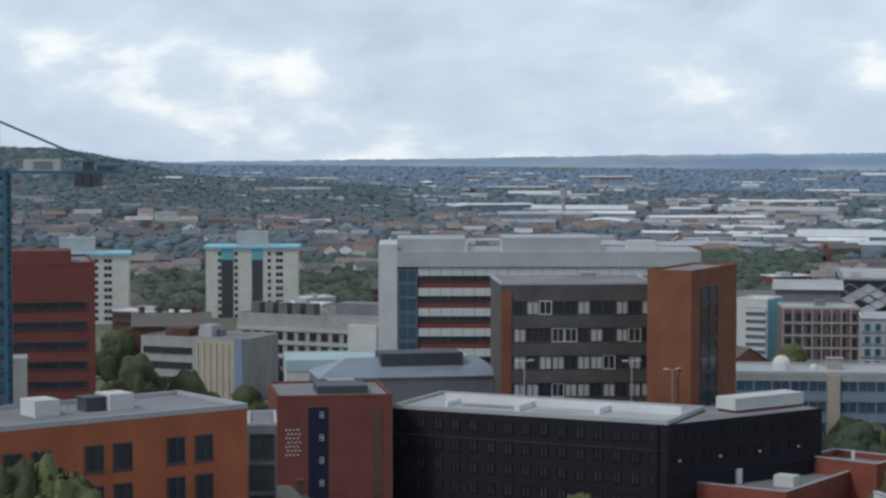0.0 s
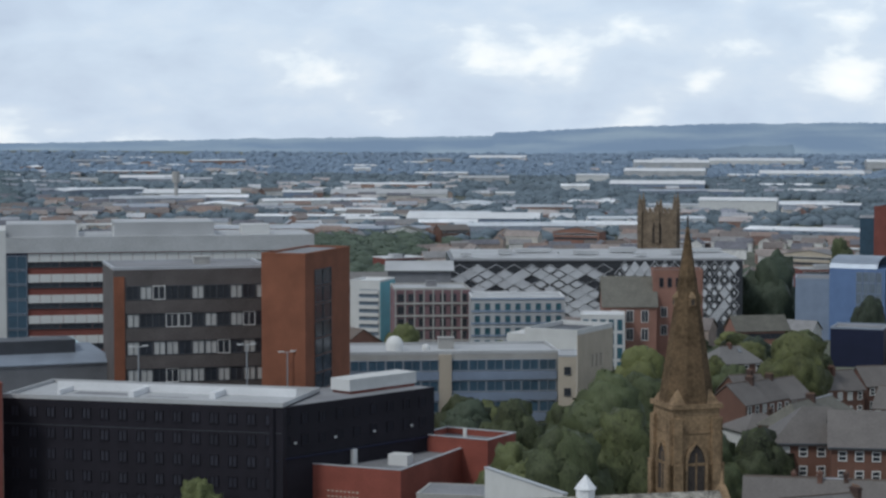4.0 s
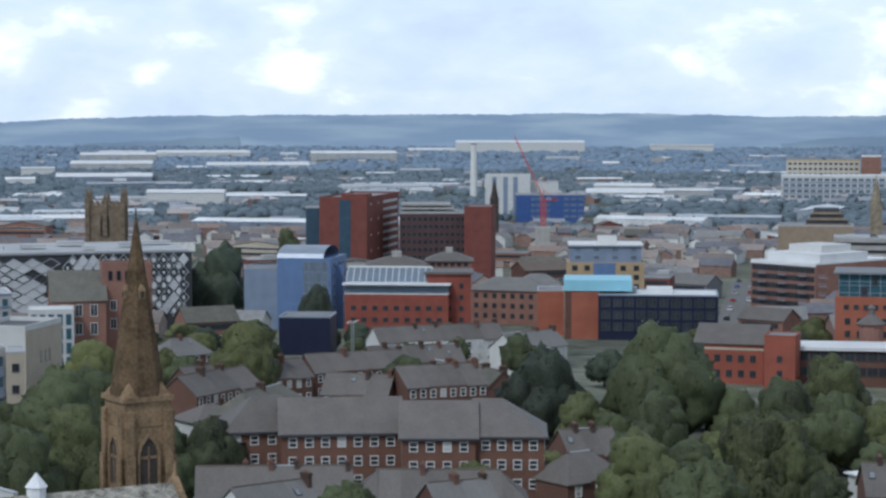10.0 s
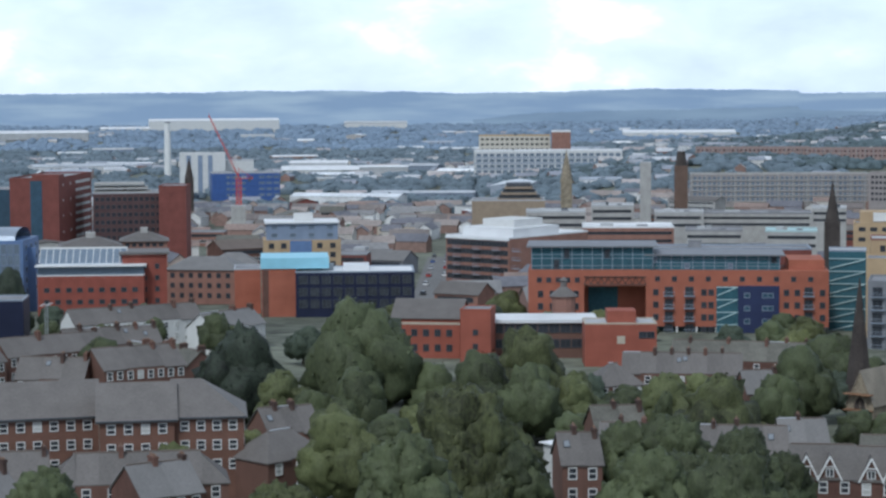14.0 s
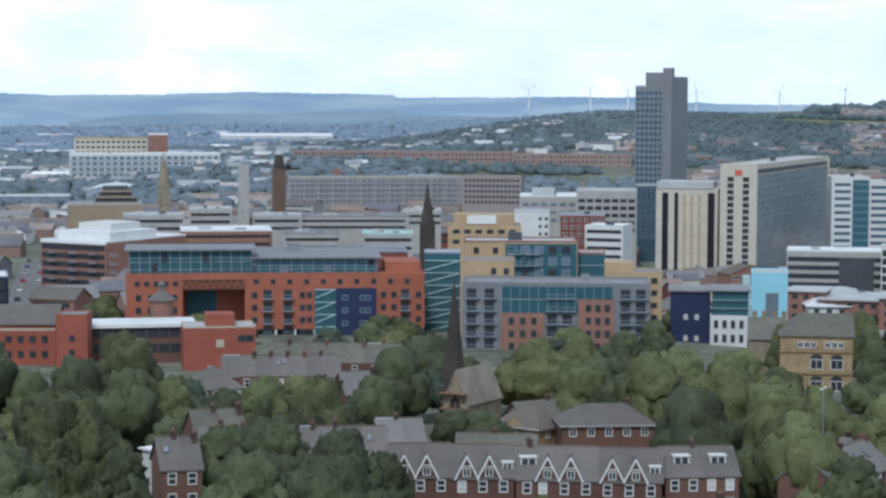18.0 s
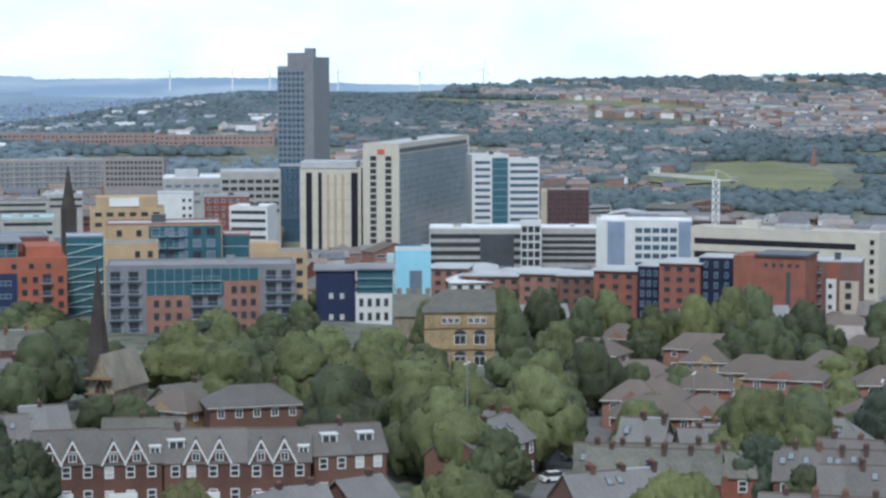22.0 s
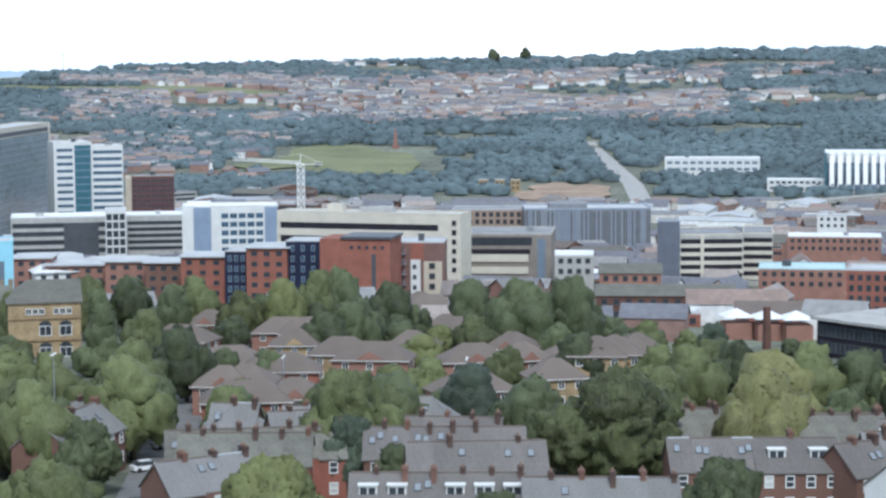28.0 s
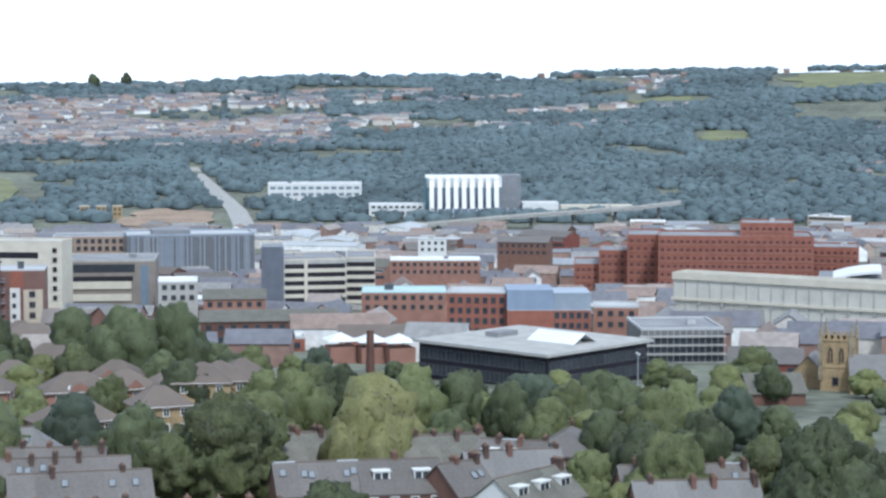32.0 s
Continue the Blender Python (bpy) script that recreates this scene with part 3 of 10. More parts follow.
def house(x, y, rot, w=9.0, d=8.0, eave=5.0, rise=2.6, wall=None, roof=None, hip=True, win="white", label="", storeys=2, cols=3, chim=True, porch=False):
    """A detached house with its middle at x, y."""
    wall, roof = wall or BRICK_PK, roof or TILE_BR
    c, s = math.cos(radians(rot)), math.sin(radians(rot))
    px, py = x - c * w / 2 + s * d / 2, y - s * w / 2 - c * d / 2
    z = gz(x, y) - 0.3
    b = Bld("house", label or "brick house with a brown tiled hipped roof", "house", (px, py, rot, w, d, z + eave), z)
    b.solid(wall)
    hp = min(w, d) * 0.45 if hip else 0.0
    b.pitched(roof, rise, hp, hp, 0.45, False, wall)
    st = (eave - 0.3) / storeys
    b.grid("F", 0.3, w - 0.3, 0.4, st, cols, storeys, 1.1, 1.25, win)
    b.grid("R", 0.5, d - 0.5, 0.4, st, 2, storeys, 1.0, 1.2, win)
    if chim:
        link("chimney", chimney_mesh(0.8, 0.5, 0.8, 2, STACK), b.e, pose(w * 0.75, d / 2, b.h + rise))
    b.box("fascia", -0.4, -0.43, b.h - 0.22, w + 0.4, -0.33, b.h - 0.02, PAINT)
    if porch:
        mb = MB()
        mb.face([(w * 0.3, -0.08, b.h), (w * 0.7, -0.08, b.h), (w * 0.5, -0.08, b.h + rise * 0.6)])
        part("gable_wall", mb, wall, b.e)
    return b


# ---- trees ----
def round_shape(k):
    """A ball of triangles, cut k times."""
    bm = bmesh.new()
    bmesh.ops.create_icosphere(bm, subdivisions=k, radius=1.0)
    pts, tris = np.array([tuple(q.co) for q in bm.verts]), np.array([[q.index for q in t.verts] for t in bm.faces])
    bm.free()
    return pts, tris


ROUND = {True: round_shape(4), False: round_shape(3)}


def crown_mesh(seed, leaf, near, tall=False):
    """A crown of knobbly boughs broken into clumps of leaves, with loose sprays at its edge; 1 unit high and of radius 1."""
    rs = np.random.RandomState(seed)
    boughs = []
    k = 7 if not tall else 6
    for i in range(k):
        if tall:
            boughs.append((rs.uniform(-0.22, 0.22), rs.uniform(-0.22, 0.22), 0.16 + 0.66 * i / (k - 1), rs.uniform(0.55, 0.75) * (1.05 - 0.66 * i / k), 0.20))
        else:
            a, q = 2 * math.pi * i / 5 + rs.uniform(-0.4, 0.4), rs.uniform(0.34, 0.50)
            z = rs.uniform(0.30, 0.48)
            if i >= 5:
                q, z = rs.uniform(0.08, 0.28), rs.uniform(0.58, 0.68)
            boughs.append((q * math.cos(a), q * math.sin(a), z, rs.uniform(0.46, 0.62), rs.uniform(0.25, 0.32)))
    ball, tri = ROUND[near]
    V, F, o = [], [], 0
    for b, (x, y, z, r, h) in enumerate(boughs):
        size = np.array([0.90 + 0.34 * noise.noise((p[0] * 2.1 + b * 7, p[1] * 2.1 + seed, p[2] * 2.1)) + 0.34 * abs(noise.noise((p[0] * 5.0 + seed, p[1] * 5.0 + b * 5, p[2] * 5.0))) + 0.14 * noise.noise((p[0] * 11, p[1] * 11 + seed, p[2] * 11 + b)) for p in ball])
        size += rs.uniform(-0.075, 0.075, len(ball)) * (1.0 if near else 0.7)
        v = np.array((x, y, z)) + ball * size[:, None] * np.array((r, r, h))
        # what lies inside another bough is never seen
        hid = np.zeros(len(v), bool)
        for c, (x2, y2, z2, r2, h2) in enumerate(boughs):
            if c != b:
                hid |= (((v - (x2, y2, z2)) / (r2, r2, h2)) ** 2).sum(1) < 0.36
        V.append(v)
        F.append(tri[~hid[tri].all(1)] + o)
        o += len(v)
    v, f = np.concatenate(V), np.concatenate(F)
    solid = len(f)
    # loose sprays on the surface
    at = v[f[rs.randint(0, len(f), 2600 if near else 800)]].mean(1)
    n = len(at)
    u = at - np.array((0, 0, 0.42))
    u[:, 2] *= 2.0
    u /= np.linalg.norm(u, axis=1)[:, None]
    w = u + rs.normal(size=(n, 3)) * 0.3
    ax = np.cross(w, rs.normal(size=(n, 3)))
    ax /= np.linalg.norm(ax, axis=1)[:, None]
    bx = np.cross(w / np.linalg.norm(w, axis=1)[:, None], ax)
    s = rs.uniform(0.016, 0.034, n)[:, None] * (1.0 if near else 1.5)
    c = at + u * rs.uniform(-0.008, 0.034, (n, 1))
    a, b = ax * s * (1, 1, 0.55), bx * s * (1, 1, 0.55)
    v = np.concatenate([v, np.stack([c - a - b * 0.6, c + a - b * 0.7, c + b], 1).reshape(-1, 3)])
    f = np.concatenate([f, np.arange(3 * n).reshape(-1, 3) + o])
    me = bpy.data.meshes.new("crown")
    me.from_pydata(v.tolist(), [], f.tolist())
    me.materials.append(leaf)
    me.polygons.foreach_set("use_smooth", [True] * solid + [False] * n)
    me.update()
    return me


def trunk_mesh():
    if "trunk" not in CACHE:
        mb = MB()
        mb.cone(0, 0, 0, 0.075, 0.5, 0.04, 8)
        for i in range(6):
            a = i * 1.05
            mb.beam((0, 0, 0.25 + 0.03 * i), (0.5 * math.cos(a), 0.5 * math.sin(a), 0.5 + 0.03 * i), 0.03)
        CACHE["trunk"] = mb.mesh("trunk", [BARK])
    return CACHE["trunk"]


TREE_WORDS = ("leafy mid-green broadleaf tree with a rounded crown", "dark green broadleaf tree with a dense crown", "light green broadleaf tree with a loose crown", "blue-green dark tree with a dense crown", "yellow-green broadleaf tree with a thin crown")


def tree(x, y, h, r, kind=0, tall=False):
    near = math.hypot(x, y) < 262
    key = ("crown", kind, tall, near, RND.randrange(3))
    if key not in CACHE:
        CACHE[key] = crown_mesh(len(CACHE), LEAFS[kind], near, tall)
    e = thing("tree", TREE_WORDS[kind] if not tall else "tall narrow tree with a pointed green crown", "tree", x, y, gz(x, y) - 0.1, RND.uniform(0, 360))
    low = min(0.32, 2.0 / max(h, 3.0))
    link("trunk", trunk_mesh(), e, Matrix.Diagonal((r, r, h, 1)))
    link("crown", CACHE[key], e, Matrix.Translation((0, 0, h * low * 0.4)) @ Matrix.Diagonal((r * 1.12, r * 1.12, h * (1.0 - low * 0.4) / 0.99, 1)))
    TAKEN.append((x, y, r * 0.6))


def strip(name, pts, width, m, label, cat="road", lift=0.15):
    """A road that follows the ground."""
    mb = MB()
    fine = []
    for (x0, y0), (x1, y1) in zip(pts, pts[1:]):
        k = max(1, int(math.hypot(x1 - x0, y1 - y0) / 12))
        fine += [(x0 + (x1 - x0) * i / k, y0 + (y1 - y0) * i / k) for i in range(k)]
    fine.append(pts[-1])
    rows = []
    for i, (x, y) in enumerate(fine):
        a, b = fine[max(0, i - 1)], fine[min(len(fine) - 1, i + 1)]
        dx, dy = b[0] - a[0], b[1] - a[1]
        q = math.hypot(dx, dy)
        sx, sy = dy / q * width / 2, -dx / q * width / 2
        z = max(gz(x, y), gz(x + sx, y + sy), gz(x - sx, y - sy)) + lift
        rows.append(((x - sx, y - sy, z), (x + sx, y + sy, z)))
        TAKEN.append((x, y, width * 0.7))
    for (a, b), (c, d) in zip(rows, rows[1:]):
        mb.face([a, b, d, c])
    return tagged(new(name, mb.mesh(name, [m])), label, cat, kind="structure")


# ---- ground sheet, far hills ----
rr = np.concatenate([[0.0], np.geomspace(20, 4950, 130)])
aa = np.radians(np.arange(0, 360, 1.5))
gx, gy = np.outer(rr, np.sin(aa)), np.outer(rr, np.cos(aa))
gv = np.stack([gx, gy, ground(gx.ravel(), gy.ravel()).reshape(gx.shape)], -1).reshape(-1, 3)
na = len(aa)
gf = [(i * na + j, i * na + (j + 1) % na, (i + 1) * na + (j + 1) % na, (i + 1) * na + j) for i in range(len(rr) - 1) for j in range(na)]
me = bpy.data.meshes.new("ground")
me.from_pydata(gv.tolist(), [], gf)
me.materials.append(GRASS)
for p_ in me.polygons:
    p_.use_smooth = True
tagged(new("ground", me), "rolling city ground of grass and tarmac", "ground", kind="structure")


def ramp_mat(name, cols, rough=0.8, var=0.15):
    """A coat whose colour changes from piece to piece."""
    m = mat(name, (1, 1, 1), rough, var=var, scale=0.05, fine=0.5)
    nt = m.node_tree
    geo, rp = nt.nodes.new("ShaderNodeNewGeometry"), nt.nodes.new("ShaderNodeValToRGB")
    rp.color_ramp.interpolation = "CONSTANT"
    e = rp.color_ramp.elements
    e[0].color, e[1].color, e[1].position = (*cols[0], 1), (*cols[1], 1), 1 / len(cols)
    for i, c in enumerate(cols[2:]):
        e.new((i + 2) / len(cols)).color = (*c, 1)
    nt.links.new(geo.outputs["Random Per Island"], rp.inputs["Fac"])
    mx = [n for n in nt.nodes if n.type == "MIX"][0]
    nt.links.new(rp.outputs[0], mx.inputs["A"])
    return m


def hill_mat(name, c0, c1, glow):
    """Hazy far country: woods and fields in soft bands, haze put in as emission."""
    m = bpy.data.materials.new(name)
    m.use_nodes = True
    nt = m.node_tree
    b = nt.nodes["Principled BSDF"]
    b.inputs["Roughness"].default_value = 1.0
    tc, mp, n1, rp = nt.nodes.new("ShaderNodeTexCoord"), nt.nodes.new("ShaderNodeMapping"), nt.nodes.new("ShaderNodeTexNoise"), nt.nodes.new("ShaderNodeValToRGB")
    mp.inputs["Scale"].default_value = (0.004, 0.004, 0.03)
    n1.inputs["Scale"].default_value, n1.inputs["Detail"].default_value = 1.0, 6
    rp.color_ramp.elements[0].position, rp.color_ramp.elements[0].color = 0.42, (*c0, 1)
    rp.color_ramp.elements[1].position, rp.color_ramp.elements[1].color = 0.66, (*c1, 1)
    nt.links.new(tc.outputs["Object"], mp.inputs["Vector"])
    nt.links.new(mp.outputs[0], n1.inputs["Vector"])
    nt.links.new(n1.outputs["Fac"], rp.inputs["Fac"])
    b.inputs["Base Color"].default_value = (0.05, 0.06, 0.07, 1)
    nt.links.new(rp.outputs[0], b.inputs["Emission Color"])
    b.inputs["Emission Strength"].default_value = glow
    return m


def far_ridge(name, prof, r_top, r_low, el_low, m, label, seed):
    """A range of hills round the horizon from bearings and heights in degrees."""
    az = np.arange(prof[0][0], prof[-1][0], 0.08)
    el = np.interp(az, [p[0] for p in prof], [p[1] for p in prof])
    rs = np.random.RandomState(seed)
    k = np.convolve(rs.normal(size=len(az)), np.ones(9) / 9, "same") * 0.03 + rs.normal(size=len(az)) * 0.006
    el = el + k
    v, f = [], []
    for i, s in enumerate(np.linspace(0, 1, 7)):
        r = r_low + (r_top - r_low) * s
        e = np.radians(el_low + (el - el_low) * s)
        a = np.radians(az)
        v += np.stack([r * np.sin(a), r * np.cos(a), EYE.z + r * np.tan(e)], -1).tolist()
    n = len(az)
    f = [(i * n + j, i * n + j + 1, (i + 1) * n + j + 1, (i + 1) * n + j) for i in range(6) for j in range(n - 1)]
    h = bpy.data.meshes.new(name)
    h.from_pydata(v, [], f)
    h.materials.append(m)
    for p in h.polygons:
        p.use_smooth = True
    return tagged(new(name, h), label, "hills", kind="structure")


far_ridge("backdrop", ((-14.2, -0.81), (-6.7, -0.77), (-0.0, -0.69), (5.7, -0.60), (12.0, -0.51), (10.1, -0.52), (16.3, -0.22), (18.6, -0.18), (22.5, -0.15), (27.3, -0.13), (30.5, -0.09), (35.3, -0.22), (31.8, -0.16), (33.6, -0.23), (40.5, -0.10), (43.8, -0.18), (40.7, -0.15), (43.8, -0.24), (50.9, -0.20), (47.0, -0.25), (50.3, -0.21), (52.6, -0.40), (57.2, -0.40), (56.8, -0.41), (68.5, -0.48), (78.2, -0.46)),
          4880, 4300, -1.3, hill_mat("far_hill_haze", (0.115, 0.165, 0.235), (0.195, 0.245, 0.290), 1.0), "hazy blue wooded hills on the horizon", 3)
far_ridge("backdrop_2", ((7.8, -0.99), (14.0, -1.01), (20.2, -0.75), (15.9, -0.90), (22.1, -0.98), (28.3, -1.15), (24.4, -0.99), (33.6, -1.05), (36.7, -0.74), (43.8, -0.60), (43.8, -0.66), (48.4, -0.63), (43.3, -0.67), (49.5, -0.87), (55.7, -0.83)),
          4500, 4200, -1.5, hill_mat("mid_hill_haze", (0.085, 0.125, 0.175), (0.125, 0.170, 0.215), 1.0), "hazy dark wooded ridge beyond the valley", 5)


# ---- the hospital side: orange, black and brown buildings ----
b = Bld("office_building", "orange brick office building with paired dark windows and a flat roof", "building", (-46.4, 180.1, 37.9, 34.7, 13.0, 25.3))
b.solid(mat("bright_orange_brick", (0.40, 0.128, 0.064), 0.85, var=0.14, scale=0.25, fine=7))
b.flat(ROOFG, 0.5, LEAD)
for a in [3.7, 6.4, 8.8, 11.6, 17.0, 20.0, 25.7, 28.8]:
    for r in range(5):
        b.window("F", a, b.h - 4.6 - 3.8 * r, 1.95, 2.5, "dark")
        if r < 4:
            b.panel("sill", "F", a - 0.1, a + 2.05, b.h - 4.72 - 3.8 * r, b.h - 4.6 - 3.8 * r, DKGREY, 0.2)
for a in [14.8, 22.7]:
    b.box("plant_room", a, 5.5, b.h, a + 2.6, 8.5, b.h + 1.7, WHITE, "white painted roof plant box")
mb = MB()
for i in range(9):
    mb.box(12 + i * 1.0, 9, b.h, 12.05 + i * 1.0, 9.05, b.h + 1.1)
mb.box(12, 9, b.h + 1.05, 20.1, 9.05, b.h + 1.1)
part("guard_rail", mb, STEEL, b.e)
b = Bld("glazed_link", "dark glazed link between brick buildings", "building", (-20.2, 214.0, 5.0, 3.0, 10.0, 21.8))
b.solid(GREY)
b.flat(ROOFG, 0.3)
b.grid("F", 0, b.w, 0.8, 3.2, 1, 4, b.w - 0.4, 2.8, "dark")

b = Bld("office_building", "maroon brick slab building with dark ribbon windows", "building", (-90.3, 327.8, 12.5, 35.0, 22.0, 30.8))
b.solid(BRICK_MR)
b.flat(ROOFG, 0.5, BRICK_MR)
for r in range(7):
    b.put("window", window_mesh(b.w - 2.2, 1.3, "ribbon"), "F", 0.8, b.h - 7.2 - 3.2 * r)
b.box("plant_room", b.w * 0.4, 6, b.h, b.w * 0.9, 14, b.h + 2.0, BRICK_MR)
b.grid("R", 1, 20, 3, 3.2, 5, 5, 1.4, 1.4, "dark")

b = Bld("concrete_stair", "pale concrete stair tower beside trees", "tower", (-61.7, 293.6, 11.6, 2.8, 5.0, 19.9))
b.solid(CONC)
b.flat(ROOFL, 0.3)

b = Bld("office_building", "black clad office building with small square windows and a pale roof", "building", (-6.8, 279.5, -24.4, 38.8, 16.0, 15.0))
b.solid(DARK)
b.flat(ROOFL, 0.55, ROOFL)
b.grid("F", 0.5, b.w - 0.5, 0.9, 2.75, 15, 5, 1.3, 1.5, "black", near=True)
b.box("floor_joint", 0.1, -0.05, b.h - 3.4, b.w - 0.1, 0, b.h - 3.32, DKGREY)
w, d, h = b.w, b.d, b.h
b.box("upstand", w * 0.42, 3.5, h, w * 0.44, d * 0.55, h + 0.9, ROOFW, "white roof upstand wall")
b.box("upstand", w * 0.10, d * 0.55, h, w - 1, d * 0.57, h + 1.2, ROOFW, "white roof upstand wall")
b.box("upstand", w * 0.16, 3.5, h, w * 0.17, d * 0.5, h + 0.8, ROOFW, "white roof upstand wall")
b.box("upstand", w * 0.7, d * 0.3, h, w * 0.72, d * 0.55, h + 0.9, ROOFW, "white roof upstand wall")
b.box("roof_well", w * 0.2, 5, h + 0.05, w * 0.4, d * 0.45, h + 0.16, ROOFG)
b.box("roof_well", w * 0.47, 5, h + 0.05, w * 0.62, d * 0.3, h + 0.16, ROOFG)
b = Bld("office_building", "black clad angled wing with a white roof plant room", "building", (27.3, 263.6, 35.9, 29.8, 11.0, 14.7))
w, d, h = b.w, b.d, b.h
b.solid(DARK)
b.flat(ROOFG, 0.12, DARK)
b.grid("F", 0.8, w - 0.8, 0.9, 2.75, 9, 2, 1.2, 1.5, "black")
b.box("plant_base", w * 0.56, 3.0, h, w * 0.97, 6.5, h + 0.5, BRICK_MR)
b.box("plant_room", w * 0.55, 2.9, h + 0.5, w * 0.98, 6.6, h + 2.1, WHITE, "white roof plant room")
b.panel("column", "F", w * 0.46, w * 0.46 + 0.7, h - 10, h - 6.6, PAINT, 0.6, "white undercroft column")
b.panel("soffit_edge", "F", 0.5, w, h - 6.7, h - 6.5, NAVYBLK, 0.3)
for i in range(4):
    link("lamp", CACHE.setdefault("bulk", (lambda q: (q.box(0, -0.15, 0, 0.35, 0, 0.25), q.mesh("lamp", [PAINT]))[1])(MB())), b.e, pose(w * (0.12 + 0.24 * i), -0.05, h - 4.8))

b = Bld("office_building", "red brick wing with a dark glazed stair strip", "building", (-21.7, 271.1, 9.0, 15.2, 16.0, 17.3))
b.solid(BRICK_MR)
b.flat(ROOFG, 0.4, BRICK_MR)
p = [4.1, 6.7, 12.7, 1.1]
b.panel("stair_glazing", "F", p[0], p[1], 0, b.h - 1.2, NAVYBLK, 0.06)
for r in range(5):
    b.put("window", window_mesh(0.5, 0.8, "wblind"), "F", p[0] + 1.5, b.h - 2.6 - 3.0 * r)
# no recess is cut: this darker flat panel paints its shade
b.panel("recess", "F", p[2], p[2] + 1.2, 0, b.h - 1.5, BRICK_DK, 0.05)
mb = MB()
for i in range(4):
    for j in range(7):
        x, z = p[3] + 0.5 * i + (0.25 if j % 2 else 0), b.h - 4.2 - 0.55 * j
        mb.box(x, -0.06, z, x + 0.22, 0.02, z + 0.18)
part("vent_bricks", mb, PAINT, b.e, "pale perforated vent bricks")
b.box("roof_cowl", 5.6, 3, b.h, 12.3, 9, b.h + 1.2, DKGREY)

def deck_roof(b, wall):
    """A low roof sunk behind a brick parapet with a pale coping."""
    w, d, h = b.w, b.d, b.h
    b.box("wall", 0, 0, 0, w, d, h - 1.0, wall)
    for x0, y0, x1, y1 in ((0, 0, w, 0.35), (0, d - 0.35, w, d), (0, 0.35, 0.35, d - 0.35), (w - 0.35, 0.35, w, d - 0.35)):
        b.box("parapet", x0, y0, h - 1.0, x1, y1, h, wall)
        b.box("coping", x0 - 0.06, y0 - 0.06, h, x1 + 0.06, y1 + 0.06, h + 0.1, LEAD)
    b.box("roof", 0.35, 0.35, h - 1.0, w - 0.35, d - 0.35, h - 0.85, ROOFG)


b = Bld("annexe", "low red brick annexe with a sunken grey roof", "building", (27.9, 271.1, -34.6, 18.7, 27.2, 6.9))
deck_roof(b, BRICK_CR)
b.box("roof_walk", b.w * 0.3, 2.0, b.h - 0.85, b.w * 0.95, 3.0, b.h - 0.4, ROOFL)
b.box("roof_plant", b.w * 0.7, 8.0, b.h - 0.85, b.w * 0.85, 10.0, b.h + 0.6, WHITE)
for k in range(2):
    mb = MB()
    for i in range(8):
        for j in range(4):
            mb.box(1.2 + 7 * k + i * 0.6, -0.06, b.h - 3.4 - 0.7 * j, 1.5 + 7 * k + i * 0.6, 0.02, b.h - 3.2 - 0.7 * j)
    part("vent_bricks", mb, PAINT if k == 0 else BEIGE, b.e, "pale perforated vent bricks")
b = Bld("annexe", "upper red brick annexe with white copings", "building", (49.1, 281.3, -40.9, 11.1, 8.0, 8.3))
deck_roof(b, BRICK_CR)
b.box("vent_pipe", b.w * 0.5, 3, b.h - 0.85, b.w * 0.5 + 0.4, 3.4, b.h + 0.9, PAINT)
b = Bld("boundary_wall", "long white rendered parapet wall", "wall", (46.7, 224.1, -74.9, 18.0, 0.4, 13.2))
b.solid(WHITE)
b.box("coping", -0.05, -0.1, b.h, b.w + 0.05, 0.5, b.h + 0.15, LEAD)
b = Bld("low_shed", "low grey flat-roofed shed beside a white wall", "building", (40.1, 230.4, -22.9, 8.8, 7.0, 9.3))
b.solid(CONC)
b.flat(ROOFG, 0.2, CONC)

b = Bld("office_building", "grey panelled slab with bands of windows and white blinds", "building", (8.7, 311.9, 4.3, 23.5, 16.0, 29.3))
b.solid(mat("umber_panel", (0.115, 0.102, 0.098), 0.8, var=0.2))
b.flat(ROOFG, 0.4, LEAD)
p = 1.6
b.panel("end_pier", "F", 0, p, 0, b.h - 1, BRICK_BR, 0.2, "brown brick end pier")
for r in range(6):
    n = 11
    for i in range(n):
        ww = (b.w - p - 0.6) / n
        b.window("F", p + 0.3 + i * ww, b.h - 4.5 - 4.15 * r, ww - 0.05, 2.1, RND.choice(("dark", "blind", "dark", "white", "blind")))
    b.panel("spandrel", "F", p + 0.1, b.w, b.h - 6.5 - 4.15 * r, b.h - 4.6 - 4.15 * r, mat("umber_panel", (0, 0, 0)), 0.22)
b = Bld("stair_tower", "brown brick stair tower with a tall glazed strip", "tower", (29.6, 301.1, -28.2, 6.8, 18.6, 32.0))
b.solid(BRICK_BR)
b.flat(ROOFG, 0.4, BRICK_BR)
n = 7
for r in range(n):
    b.put("window", window_mesh(b.d * 0.36, 2.4, "dark"), "R", b.d * 0.20, b.h - 4.6 - 2.55 * r)

